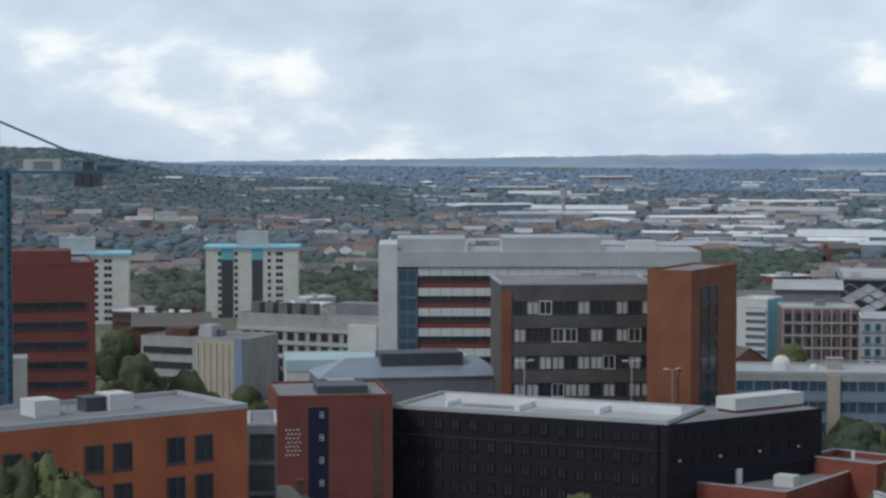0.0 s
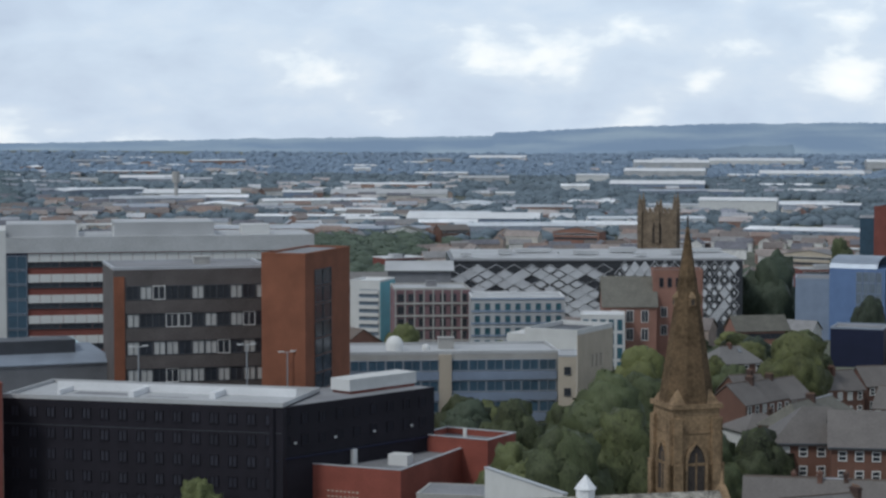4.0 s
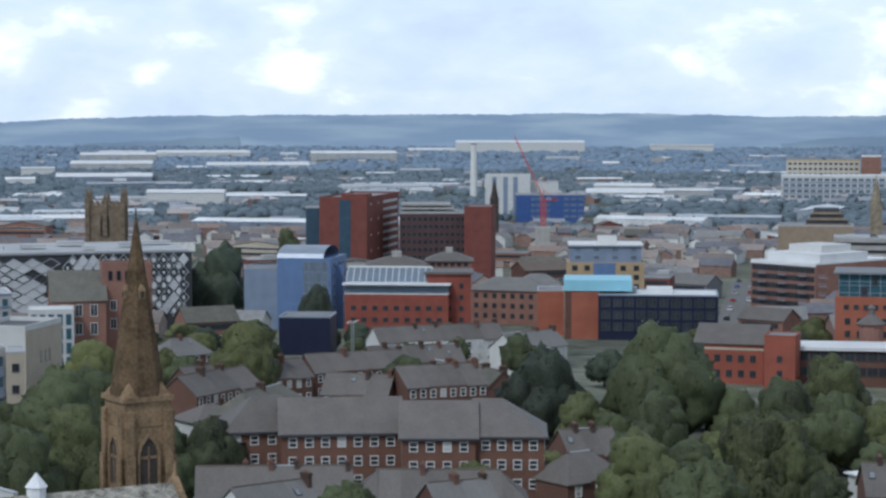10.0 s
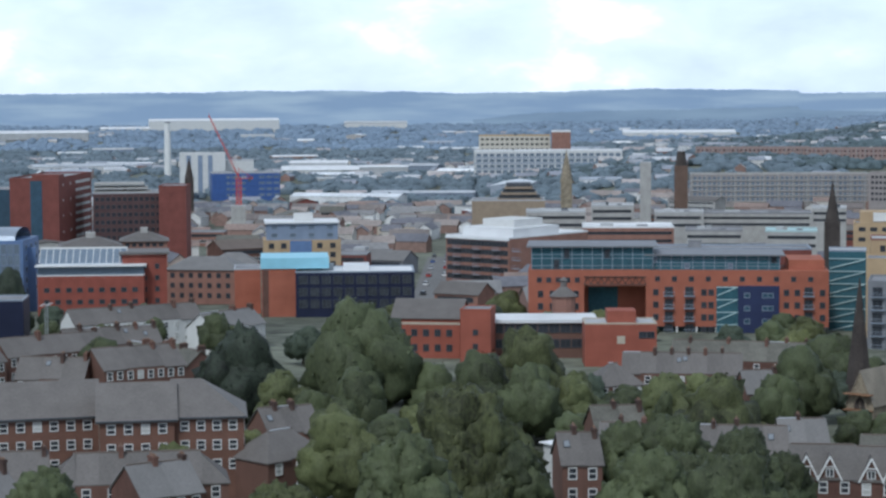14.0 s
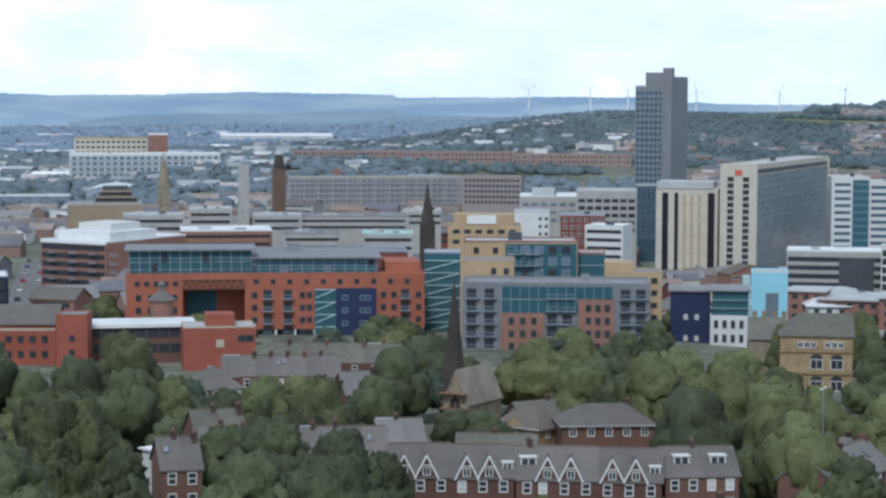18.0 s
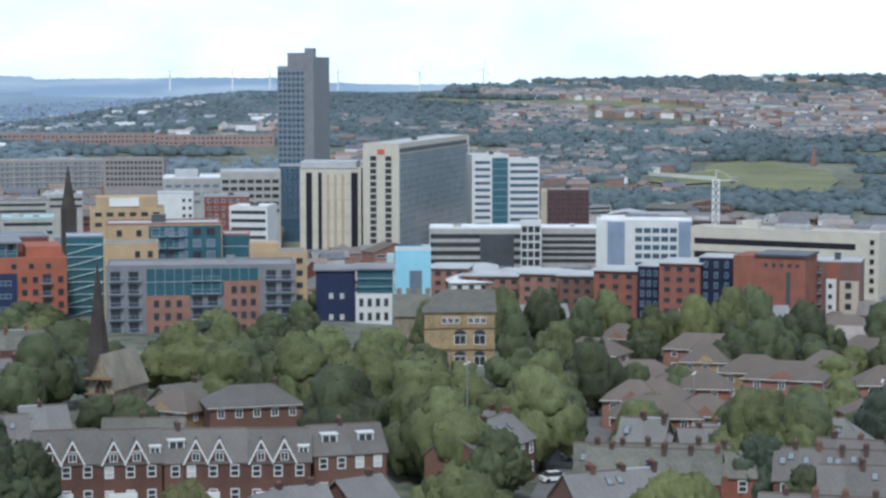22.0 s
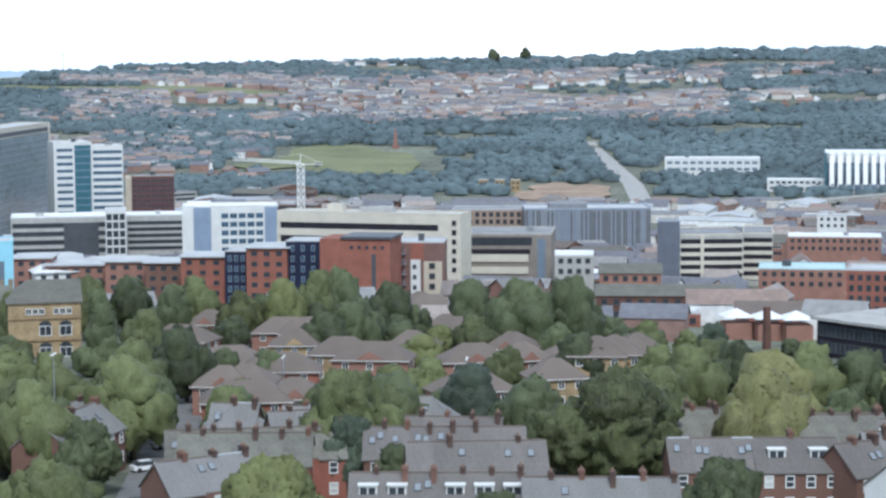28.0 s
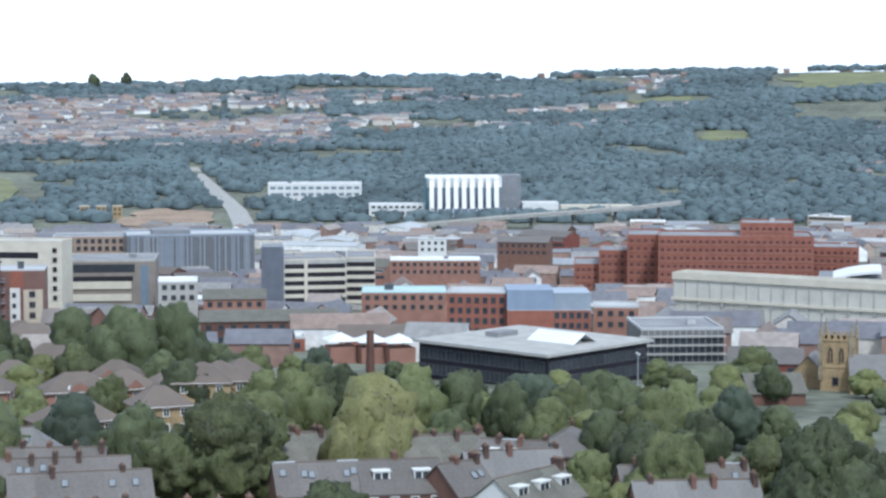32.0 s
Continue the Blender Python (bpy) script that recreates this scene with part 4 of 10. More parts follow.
b = Bld("office_building", "white end-walled office slab with brick and panel stripes", "building", (-12.2, 399.8, 0.8, 55.3, 18.0, 29.3))
b.solid(BRICK_MR)
p = [3.4, 7.4, 55.8]
b.box("end_wall", -0.2, -0.5, 0, p[0], b.d, b.h + 1.4, WHITE, "white rendered end wall")
b.panel("stair_glazing", "F", p[0], p[1], 0, b.h - 2.9, NAVYBLK, 0.3, "dark blue glazed stair strip")
for i in range(7):
    b.put("window", window_mesh(p[1] - p[0] - 0.3, 2.6, "blue"), "F", p[0] + 0.15, b.h - 6 - 2.8 * i, 0.3)
n = 22
sw = (b.w - p[1]) / n
for r in range(6):
    for i in range(n):
        mbk = ("wp", round(sw, 2))
        if mbk not in CACHE:
            q = MB()
            q.box(0.04, -0.25, 0, sw - 0.04, 0.02, 1.5)
            CACHE[mbk] = q.mesh("white_panel", [WHITE])
        b.put("white_panel", CACHE[mbk], "F", p[1] + i * sw, b.h - 4.6 - 3.9 * r)
    for i in range(8):
        b.put("window", window_mesh(sw * n / 8 - 0.1, 1.1, "ribbon"), "F", p[1] + i * sw * n / 8, b.h - 5.75 - 3.9 * r)
b.box("roof_fascia", p[0], -0.6, b.h - 2.9, b.w + 6.5, b.d + 0.05, b.h + 0.06, ROOFL, "pale grey roof fascia band")
x = [16.6, 23.7, 42.7, 48.2, 53.6]
b.box("plant_screen", p[0], 1.5, b.h - 0.3, x[0], b.d - 2, b.h + 2.4, ROOFL, "grey louvred roof plant screen")
b.box("plant_screen", x[1], 1.5, b.h - 0.3, x[2], b.d - 2, b.h + 2.6, ROOFL, "grey louvred roof plant screen")
mb = MB()
for a0, z0, a1, z1 in ((x[0], b.h - 0.3, x[0] + 0.3, b.h + 2.4), (x[1] - 0.3, b.h - 0.3, x[1], b.h + 2.4), (x[0], b.h + 2.1, x[1], b.h + 2.4)):
    mb.box(a0, 1.5, z0, a1, 3, z1)
part("screen_frame", mb, PAINT, b.e)
b.box("plant_room", x[3], 3, b.h - 0.3, x[4], 8, b.h + 1.9, WHITE, "white roof plant box")

# low roofs between
b = Bld("low_building", "low building with a pale aqua roof and white walls", "building", (-26.0, 344.0, 5.8, 30.6, 14.0, 14.2))
b.solid(WHITE)
b.flat(AQUA, 0.25, AQUA)
b.bands("F", 0, b.w, 0, 9, 1, 1.6, AQUA, "fascia")
b.grid("F", 1, b.w - 1, 3.5, 3.0, 6, 1, 2.4, 1.2, "ribbon")
b = Bld("low_building", "low building with dark grey sloping metal roofs", "building", (-18.9, 317.4, 10.9, 28.8, 12.0, 14.4))
b.solid(GREY)
b.pitched(STEELB, 2.4, 5.0, 3.0, 0.2)
b.box("roof_lantern", b.w * 0.35, 3, b.h + 1.0, b.w * 0.8, 9, b.h + 3.4, DKGREY)
b = Bld("concrete_block", "stepped grey concrete university block with upstand fins", "building", (-53.1, 536.6, -24.3, 40.9, 20.0, 5.5))
b.solid(CONC)
b.flat(ROOFG, 0.4, CONC)
for i in range(5):
    b.box("roof_fin", 3 + i * 4, 2, b.h, 5.4 + i * 4, 5, b.h + 3.0, CONC_DK)
b.grid("F", 1, b.w - 1, 4.2, 3.4, 12, 3, 1.9, 2.2, "ribbon")
b.bands("F", 0, b.w, 3.0, 3.4, 3, 1.0, ROOFL, "sill_band", 0.3)
b.box("white_wing", b.w - 8, -2, 0, b.w, 6, b.h - 1.5, WHITE)
b.box("plant_room", b.w * 0.6, 8, b.h, b.w * 0.9, 15, b.h + 3, GREY)
b = Bld("old_building", "cream faced old building with grey roofs", "building", (-65.1, 447.7, -23.1, 24.9, 16.0, 8.0))
b.solid(CONC)
b.flat(ROOFG, 0.5, CONC)
b.panel("stone_front", "F", b.w * 0.55, b.w * 0.92, 0, b.h, BEIGE, 0.25, "cream stone front with fins")
b.panel("stair_glazing", "F", b.w * 0.92, b.w, 0, b.h + 0.8, BLUEGREY, 0.3, "blue-grey glazed stair strip")
for i in range(6):
    b.panel("fin", "F", b.w * (0.56 + 0.06 * i), b.w * (0.56 + 0.06 * i) + 0.25, 0, b.h - 0.5, CREAM, 0.5)
for r in range(3):
    b.put("window", window_mesh(round(b.w * 0.5), 1.5, "ribbon"), "F", 0.6, b.h - 3.2 - 3.2 * r)
b.box("roof_clutter", 3, 5, b.h, 9, 9, b.h + 1.8, BRICK_DK)
b.box("roof_clutter", 11, 6, b.h, 14, 10, b.h + 2.6, ROOFL)
b = Bld("old_building", "sooty brick workshop with chimneys and grey roof", "building", (-70.9, 474.7, 7.4, 17.6, 12.0, 7.9))
b.solid(BRICK_DK)
b.pitched(SLATE, 2.5, wall=BRICK_DK)
for i in range(4):
    link("chimney", chimney_mesh(1.3, 0.7, 1.5, 4), b.e, pose(2 + 4 * i, 6, b.h + 2.4))

for bx in ((-94.3, 826.6, 2.3, 36.5, 18.0, 6.3), (-158.5, 786.2, 7.0, 39.3, 18.0, 5.7)):
    b = Bld("apartment_tower", "cream tower block with blue-topped bays and a white roof tank", "tower", bx, group="tower blocks")
    b.solid(mat("ivory_panel", (0.62, 0.61, 0.555), 0.7, var=0.08))
    b.box("roof", -0.8, -0.8, b.h, b.w + 0.8, b.d + 0.8, b.h + 0.9, CYAN, "pale blue overhanging roof edge")
    b.box("tank_room", b.w * 0.33, 5, b.h + 0.9, b.w * 0.67, 12, b.h + 6.5, ROOFL, "pale grey roof tank room")
    for k, (f0, f1, m_) in enumerate(((0.17, 0.30, DKGREY), (0.50, 0.62, DKGREY))):
        b.panel("bay", "F", b.w * f0, b.w * f1, 0, b.h - 3, m_, 0.1, "dark recessed balcony bay")
        b.panel("bay_top", "F", b.w * f0, b.w * f1, b.h - 4.5, b.h, TEAL, 0.2, "teal top panel")
    for f0, f1, cols in ((0.13, 0.17, 1), (0.19, 0.28, 2), (0.30, 0.36, 1), (0.66, 0.72, 1), (0.76, 0.84, 2)):
        b.grid("F", b.w * f0, b.w * f1, 1.4, 2.75, cols, 11, 1.3, 1.4, "dark")
    b.grid("L", 2, b.d - 2, 1.4, 2.75, 3, 10, 1.4, 1.4, "dark")

# tower crane beside the orange building
def crane(name, label, x, y, top, m, jib, back, rot, cab=True, luff=0.0, size=1.6):
    z = gz(x, y)
    e = thing(name, label, "crane", x, y, z, rot)
    h = top - z
    s = size / 2
    mb = MB()
    for i, j in ((-s, -s), (s, -s), (s, s), (-s, s)):
        mb.beam((i, j, 0), (i, j, h), 0.17 * size)
    n = max(4, int(h / size))
    for k in range(n):
        z0, z1 = h * k / n, h * (k + 1) / n
        for a, c in (((-s, -s), (s, -s)), ((s, -s), (s, s)), ((s, s), (-s, s)), ((-s, s), (-s, -s))):
            mb.beam((*a, z0), (*c, z1), 0.1 * size)
            mb.beam((*c, z0), (*a, z1), 0.1 * size)
            mb.beam((*a, z1), (*c, z1), 0.1 * size)
    part("mast", mb, m, e)
    mb = MB()
    up = math.tan(radians(luff))
    k = max(4, int(jib / 2))
    for i in range(k):
        x0, x1 = jib * i / k, jib * (i + 1) / k
        for q in (-0.6, 0.6):
            mb.beam((x0, q, h + x0 * up), (x1, q, h + x1 * up), 0.09 * size)
            mb.beam((x0, q, h + x0 * up), ((x0 + x1) / 2, 0, h + 1.3 + (x0 + x1) / 2 * up), 0.05 * size)
            mb.beam(((x0 + x1) / 2, 0, h + 1.3 + (x0 + x1) / 2 * up), (x1, q, h + x1 * up), 0.05 * size)
        mb.beam((x0, 0, h + 1.3 + x0 * up), (x1, 0, h + 1.3 + x1 * up), 0.09 * size)
    part("jib", mb, m, e)
    mb = MB()
    for q in (-0.7, 0.7):
        mb.beam((-back, q, h - 0.25), (0, q, h - 0.25), 0.32)
        mb.beam((-back, q, h + 0.9), (-back * 0.55, q, h + 0.9), 0.06)
        for i in range(6):
            x0 = -back + back * 0.45 * i / 5
            mb.beam((x0, q, h - 0.1), (x0, q, h + 0.9), 0.06)
    mb.box(-back, -0.75, h - 0.32, 0, 0.75, h - 0.2)
    for i in range(int(back / 1.6)):
        mb.beam((-1.6 * i, -0.7, h - 0.25), (-1.6 * (i + 1), 0.7, h - 0.25), 0.12)
    part("counter_jib", mb, m, e)
    for i in range(3):
        mb = MB()
        mb.box(-back * 0.84 + i * back * 0.07, -0.8, h - 1.9 - 0.1 * (i % 2), -back * 0.84 + (i + 0.9) * back * 0.07, 0.8, h - 0.42)
        part("counterweight", mb, DKGREY, e)
    mb = MB()
    mb.box(-back * 0.97, -0.6, h - 0.2, -back * 0.82, 0.6, h + 0.5)
    mb.box(-back * 0.78, -0.5, h - 0.2, -back * 0.70, 0.5, h + 0.95)
    part("winch", mb, DKGREY, e)
    if cab:
        mb = MB()
        mb.box(0.6, -1.6, h - 0.6, 2.2, -0.4, h + 1.4)
        part("cab", mb, GREY, e)
        mb = MB()
        mb.box(-back * 0.52, -0.6, h - 0.2, -back * 0.22, 0.6, h + 1.15)
        part("machine_house", mb, ROOFL, e, "white steel machine house")
        mb = MB()
        mb.box(-back * 0.46, -0.64, h + 0.05, -back * 0.30, 0.64, h + 0.95)
        part("louvre", mb, GREY, e)
    mb = MB()
    mb.beam((0, 0, h), (0, 0, h + 5.5), 0.35)
    for q in (-0.5, 0.5):
        mb.beam((0, q, h + 5.5), (-back * 0.8, q, h + 0.8), 0.14)
    mb.beam((0, 0, h + 5.5), (jib * 0.6, 0, h + 1.3 + jib * 0.6 * up), 0.08)
    part("head", mb, m, e)


crane("tower_crane", "dark blue lattice tower crane with a counterweight", *(-50.1, 234.7, 47.9), CRANE_BL, 30, 14, 176, True, 20.0, 2.0)

# ---- the university quarter ----
b = Bld("office_building", "teal and white building with louvred ends", "building", (73.2, 517.6, -28.5, 8.0, 11.1, 10.7))
b.solid(WHITE)
b.flat(ROOFW, 0.5, WHITE)
for r in range(9):
    b.bands("F", b.w * 0.3, b.w * 0.95, 2.0 + 1.9 * r, 1, 1, 0.9, WHITE, "louvre", 0.4)
b.panel("glazing", "F", b.w * 0.3, b.w * 0.95, 1, b.h - 1.8, GLASS_LT, 0.08)
b.panel("end_panel", "R", 0, b.d, 0, b.h, TEAL, 0.1, "teal end cladding")

b = Bld("office_building", "long low grey university building with ribbon glazing", "building", (46.6, 331.7, -4.9, 34.3, 14.0, 13.6))
b.solid(CONC)
b.flat(ROOFL, 0.5, ROOFL)
p = [14.7, 16.7]
for a0, a1 in ((0.3, p[0]), (p[1], b.w - 0.3)):
    n = max(3, int((a1 - a0) / 2.6))
    for r in range(3):
        for i in range(n):
            b.put("window", window_mesh((a1 - a0) / n - 0.1, 1.8, "blue"), "F", a0 + i * (a1 - a0) / n, b.h - 2.7 - 3.4 * r)
        b.panel("spandrel", "F", a0, a1, b.h - 4.2 - 3.4 * r, b.h - 2.8 - 3.4 * r, BLUEGREY, 0.25)
b.panel("pier", "F", p[0], p[1], 0, b.h, BEIGE, 0.5, "beige brick pier")
for xx, r_ in ((7.9, 1.45), (13.1, 0.65)):
    mb = MB()
    for i in range(8):
        a0, a1 = i / 8 * math.pi / 2, (i + 1) / 8 * math.pi / 2
        mb.cone(xx, 6, b.h + 1.2 * r_ * 0.6 + r_ * math.sin(a0), r_ * math.cos(a0), b.h + 1.2 * r_ * 0.6 + r_ * math.sin(a1), max(0.02, r_ * math.cos(a1)), 16)
    mb.cone(xx, 6, b.h, r_, b.h + 1.2 * r_ * 0.6, r_, 16)
    part("dome", mb, PAINT, b.e, "white radome on the roof")
b = Bld("office_building", "beige brick stair block beside grey glazing", "building", (78.7, 320.5, -14.1, 2.9, 8.0, 14.0))
b.solid(BEIGE)
b.flat(ROOFL, 0.3)
b.grid("F", 0, b.w, 1.6, 3.4, 1, 2, 1.1, 1.3, "dark")

b = Bld("office_building", "white and beige cube building with a deep dark roof edge", "building", (91.3, 399.5, -38.6, 11.3, 17.3, 9.6))
b.solid(WHITE)
b.flat(DKGREY, 1.0, WHITE)
b.panel("end_panel", "R", 0, b.d, 0, b.h, BEIGE, 0.12, "beige stone end wall")
b.grid("R", b.d * 0.35, b.d * 0.7, 4.5, 3, 3, 1, 0.8, 2.4, "dark")
b.box("wing", -4.5, 1, 0, 0, b.d, b.h - 0.4, WHITE)
b.panel("glazing", "B", 0, 2, 0, b.h, TEAL, 0.1)

b = Bld("office_building", "purple-brown building with a grid of framed windows", "building", (80.6, 493.5, -5.3, 18.2, 16.0, 10.4))
b.solid(mat("plum_brick", (0.20, 0.12, 0.13)))
b.flat(ROOFL, 0.5, CONC)
b.grid("F", 0.2, b.w - 0.2, 0.9, 3.0, 7, 5, 1.5, 1.9, "dark")
b.bands("F", 0, b.w, 3.0, 3.0, 5, 0.45, CONC, "sill_band", 0.3)
for i in range(8):
    b.panel("pier", "F", b.w * i / 8 + 0.05, b.w * i / 8 + 0.4, 0, b.h, CONC, 0.22)
b = Bld("office_building", "grey roofed hall with a shallow curved top", "building", (88.4, 553.0, -10.0, 17.1, 18.0, 10.8))
b.solid(GREY)
b.pitched(ROOFL, 1.8, over=0.8)
b = Bld("office_building", "pale building with teal framed window grid", "building", (96.7, 480.4, -8.7, 22.2, 14.0, 9.4))
b.solid(ROOFL)
b.flat(ROOFL, 0.4, ROOFW)
b.grid("F", 0.3, b.w - 0.3, 1.2, 2.9, 9, 4, 1.4, 2.3, "teal")
b.bands("F", 0, b.w, 0.0, 2.9, 5, 0.4, BLUEGREY, "band", 0.2)
b = Bld("office_building", "slim teal glazed building with white fins", "building", (116.9, 455.2, -15.0, 10.0, 10.0, 7.2))
b.solid(WHITE)
b.flat(ROOFW, 0.3, WHITE)
b.grid("F", 0.2, b.w - 0.2, 0.7, 3.2, 5, 4, 1.3, 2.6, "teal")

# the diamond-clad engineering building
DIAM_W = mat("white_ceramic_diamond", (0.58, 0.59, 0.61), 0.35, var=0.2, island=0.5)
b = Bld("engineering_building", "dark glazed building wrapped in a lattice of white diamonds", "building", (112.7, 589.3, -8.8, 84.7, 44.0, 10.7))
b.solid(mat("charcoal_glazing", (0.045, 0.048, 0.055), 0.35, var=0.2, spec=0.4))
w, h = b.w, b.h
b.box("roof", 1, 1, h, w - 1, b.d - 1, h + 0.6, ROOFL)
def diamond_mesh(a, c, t):
    """A pale ceramic diamond, a half-width a and c half-height, with a raised rim."""
    key = ("diam", a, c, t)
    if key not in CACHE:
        q = MB()
        out, inn = [(-a, 0), (0, -c), (a, 0), (0, c)], [(-a * t, 0), (0, -c * t), (a * t, 0), (0, c * t)]
        for k in range(4):
            (x0, z0), (x1, z1), (u0, v0), (u1, v1) = out[k], out[(k + 1) % 4], inn[k], inn[(k + 1) % 4]
            q.face([(x0, -0.4, z0), (x1, -0.4, z1), (u1, -0.4, v1), (u0, -0.4, v0)])
            q.face([(x0, -0.4, z0), (x0, -0.05, z0), (x1, -0.05, z1), (x1, -0.4, z1)])
        q.face([(x, -0.34, z) for x, z in inn])
        CACHE[key] = q.mesh("diamond_panel", [DIAM_W])
    return CACHE[key]


# broad flat diamonds with dark ones between on the long side, small upright ones towards the corner
for x0, x1, cw, ch, top, picks in ((0.0, 0.56, 5.2, 2.9, 0.94, ((0.92, 0.80), (0.92, 0.80), (0.86, 0.84), (0.70, 0.7), None)), (0.56, 1.0, 2.9, 3.7, 0.94, ((0.90, 0.75), (0.66, 0.7), (0.52, 0.7), (0.40, 0.7), (0.30, 0.7)))):
    nx, nz = int(w * (x1 - x0) / cw), int(h / ch * 2)
    mb = MB()
    for i in range(nx + 1):
        for j in range(nz):
            x, z = w * x0 + (i + 0.5 * (j % 2)) * cw, 0.5 + j * ch / 2
            if not (w * x0 + cw * 0.45 < x < w * x1 - cw * 0.45) or z > h - ch * 0.45 or z < h * 0.28:
                continue
            pick = picks[RND.randrange(5)]
            if pick:
                link("diamond_panel", diamond_mesh(cw / 2 * pick[0], ch / 2 * pick[0], pick[1]), b.e, pose(x, 0, z))
            for sx in (-1, 1):
                mb.beam((x + sx * cw / 2, -0.2, z), (x, -0.2, z + ch / 2), 0.16)
                mb.beam((x + sx * cw / 2, -0.2, z), (x, -0.2, z - ch / 2), 0.16)
    part("lattice", mb, DIAM_W, b.e, "pale diagonal lattice")
mb = MB()
mb.box(-0.3, -0.45, h - 0.2, w + 0.3, 0.2, h + 0.2)
part("coping", mb, GREY, b.e)
for i in range(9):
    b.box("rooflight", 3 + i * (w - 8) / 9 + 3 * (i % 2), 4 + 9 * (i % 3), h + 1.2, 6 + i * (w - 8) / 9 + 4 * (i % 3), 9 + 9 * (i % 3), h + 1.9 + 0.3 * (i % 2), ROOFL, "white roof plant box")

# chapel-like red brick hall in front of it
b = Bld("brick_hall", "red brick Victorian hall with a steep slate roof", "building", (124.4, 463.6, -11.8, 12.3, 14.0, 8.6))
b.solid(BRICK_PK)
b.pitched(SLATE_MS, 6.2, wall=BRICK_PK)
b.grid("F", 1, b.w - 1, 1.0, 4.2, 3, 2, 1.7, 2.8, "white")
b = Bld("brick_tower", "square red brick tower with arched openings", "tower", (136.5, 464.4, -13.1, 11.5, 9.0, 16.1))
b.solid(BRICK_PK)
b.flat(SLATE, 0.6, BRICK_PK)
b.grid("F", 1, b.w - 1, 1.2, 9, 5, 1, 1.0, 2.2, "hole")
b.grid("F", 1, b.w - 1, 8, 4.2, 3, 2, 1.5, 2.4, "white")


def lancet_mesh(w, h, frame_m, dark):
    """A pointed opening: stone surround, and a dark, set-back pane as the shade inside."""
    key = ("lanc", w, h, frame_m.name)
    if key not in CACHE:
        mb = MB()
        pts = [(-w / 2, 0), (-w / 2, h - w * 0.9), (-w * 0.36, h - w * 0.42), (0, h), (w * 0.36, h - w * 0.42), (w / 2, h - w * 0.9), (w / 2, 0)]
        out = [(x * 1.28, z if z == 0 else z + w * 0.14) for x, z in pts]
        mb.face([(x, -0.06, z) for x, z in pts][::-1], 1)
        for k in range(6):
            (x0, z0), (x1, z1), (u0, v0), (u1, v1) = pts[k], pts[k + 1], out[k], out[k + 1]
            mb.face([(x0, -0.2, z0), (x1, -0.2, z1), (u1, -0.2, v1), (u0, -0.2, v0)][::-1], 0)
            mb.face([(x0, -0.2, z0), (x0, -0.06, z0), (x1, -0.06, z1), (x1, -0.2, z1)][::-1], 0)
            mb.face([(u0, -0.2, v0), (u1, -0.2, v1), (u1, 0.05, v1), (u0, 0.05, v0)][::-1], 0)
        mb.box(-0.07, -0.12, 0, 0.07, -0.05, h * 0.8, 0)
        CACHE[key] = mb.mesh("lancet", [frame_m, dark])
    return CACHE[key]


# St George-like tower with eight pinnacles
b = Bld("church_tower", "brown stone church tower with tall pinnacles and pointed belfry openings", "church", (190.6, 664.4, -22.5, 11.5, 11.0, 20.4))
b.solid(STONE_BR)
w, d, h = b.w, b.d, b.h
mb = MB()
for i in range(7):
    for y in (0, d - 0.5):
        mb.box(w * i / 7 + 0.1, y, h, w * (i + 0.55) / 7, y + 0.5, h + 1.3)
    for x in (0, w - 0.5):
        mb.box(x, d * i / 7 + 0.1, h, x + 0.5, d * (i + 0.55) / 7, h + 1.3)
part("battlement", mb, STONE_BR, b.e)
q = MB()
q.box(-0.7, -0.7, -14, 0.7, 0.7, 2.4)
q.cone(0, 0, 2.4, 0.8, 6.4, 0.05, 8)
me = q.mesh("pinnacle", [STONE_BR])
for x, y in ((0, 0), (w / 2, 0), (w, 0), (0, d), (w, d), (w / 2, d), (0, d / 2), (w, d / 2)):
    link("pinnacle", me, b.e, pose(x, y, h) @ Matrix.Diagonal((1, 1, 0.7 if w / 2 in (x,) or y == d / 2 else 1, 1)))
for a in (0.5,):
    b.put("lancet", lancet_mesh(3.0, 8.0, STONE_BR, SOOT), "F", w * a, h - 10)
    b.put("lancet", lancet_mesh(3.0, 8.0, STONE_BR, SOOT), "R", d * a, h - 10)

# near church with its broach spire
b = Bld("church_spire", "honey stone church tower with an octagonal broach spire and lancets", "church", (55.4, 181.7, 6.4, 4.6, 4.7, 25.7))
b.d = b.w
w, h = b.w, b.h
b.box("wall", 0, 0, 0, w, w, h, STONE)
for x, y in ((0, 0), (w, 0), (0, w), (w, w)):
    sx, sy = (-1 if x == 0 else 1), (-1 if y == 0 else 1)
    mb, m2 = MB(), MB()
    for z1, o in ((h - 1.2, 0.35), (h - 5.4, 0.55), (h - 9.5, 0.8)):
        mb.box(min(x, x - sx * 0.8), min(y, y + sy * o), 0, max(x, x - sx * 0.8), max(y, y + sy * o), z1)
        m2.box(min(x, x + sx * o), min(y, y - sy * 0.8), 0, max(x, x + sx * o), max(y, y - sy * 0.8), z1)
    part("buttress", mb, STONE, b.e)
    part("buttress", m2, STONE, b.e)
for z0, z1, o in ((h - 0.35, h + 0.1, 0.25), (h - 5.6, h - 5.35, 0.12), (h - 2.6, h - 2.45, 0.08)):
    b.box("string_course", -o, -o, z0, w + o, w + o, z1, STONE)
sp = 16.2
mb = MB()
mb.cone(w / 2, w / 2, h + 0.1, w * 0.515 / math.cos(math.pi / 8), h + sp, 0.12, 8, 0, math.pi / 8)
part("spire", mb, STONE, b.e, "tapering octagonal stone spire")
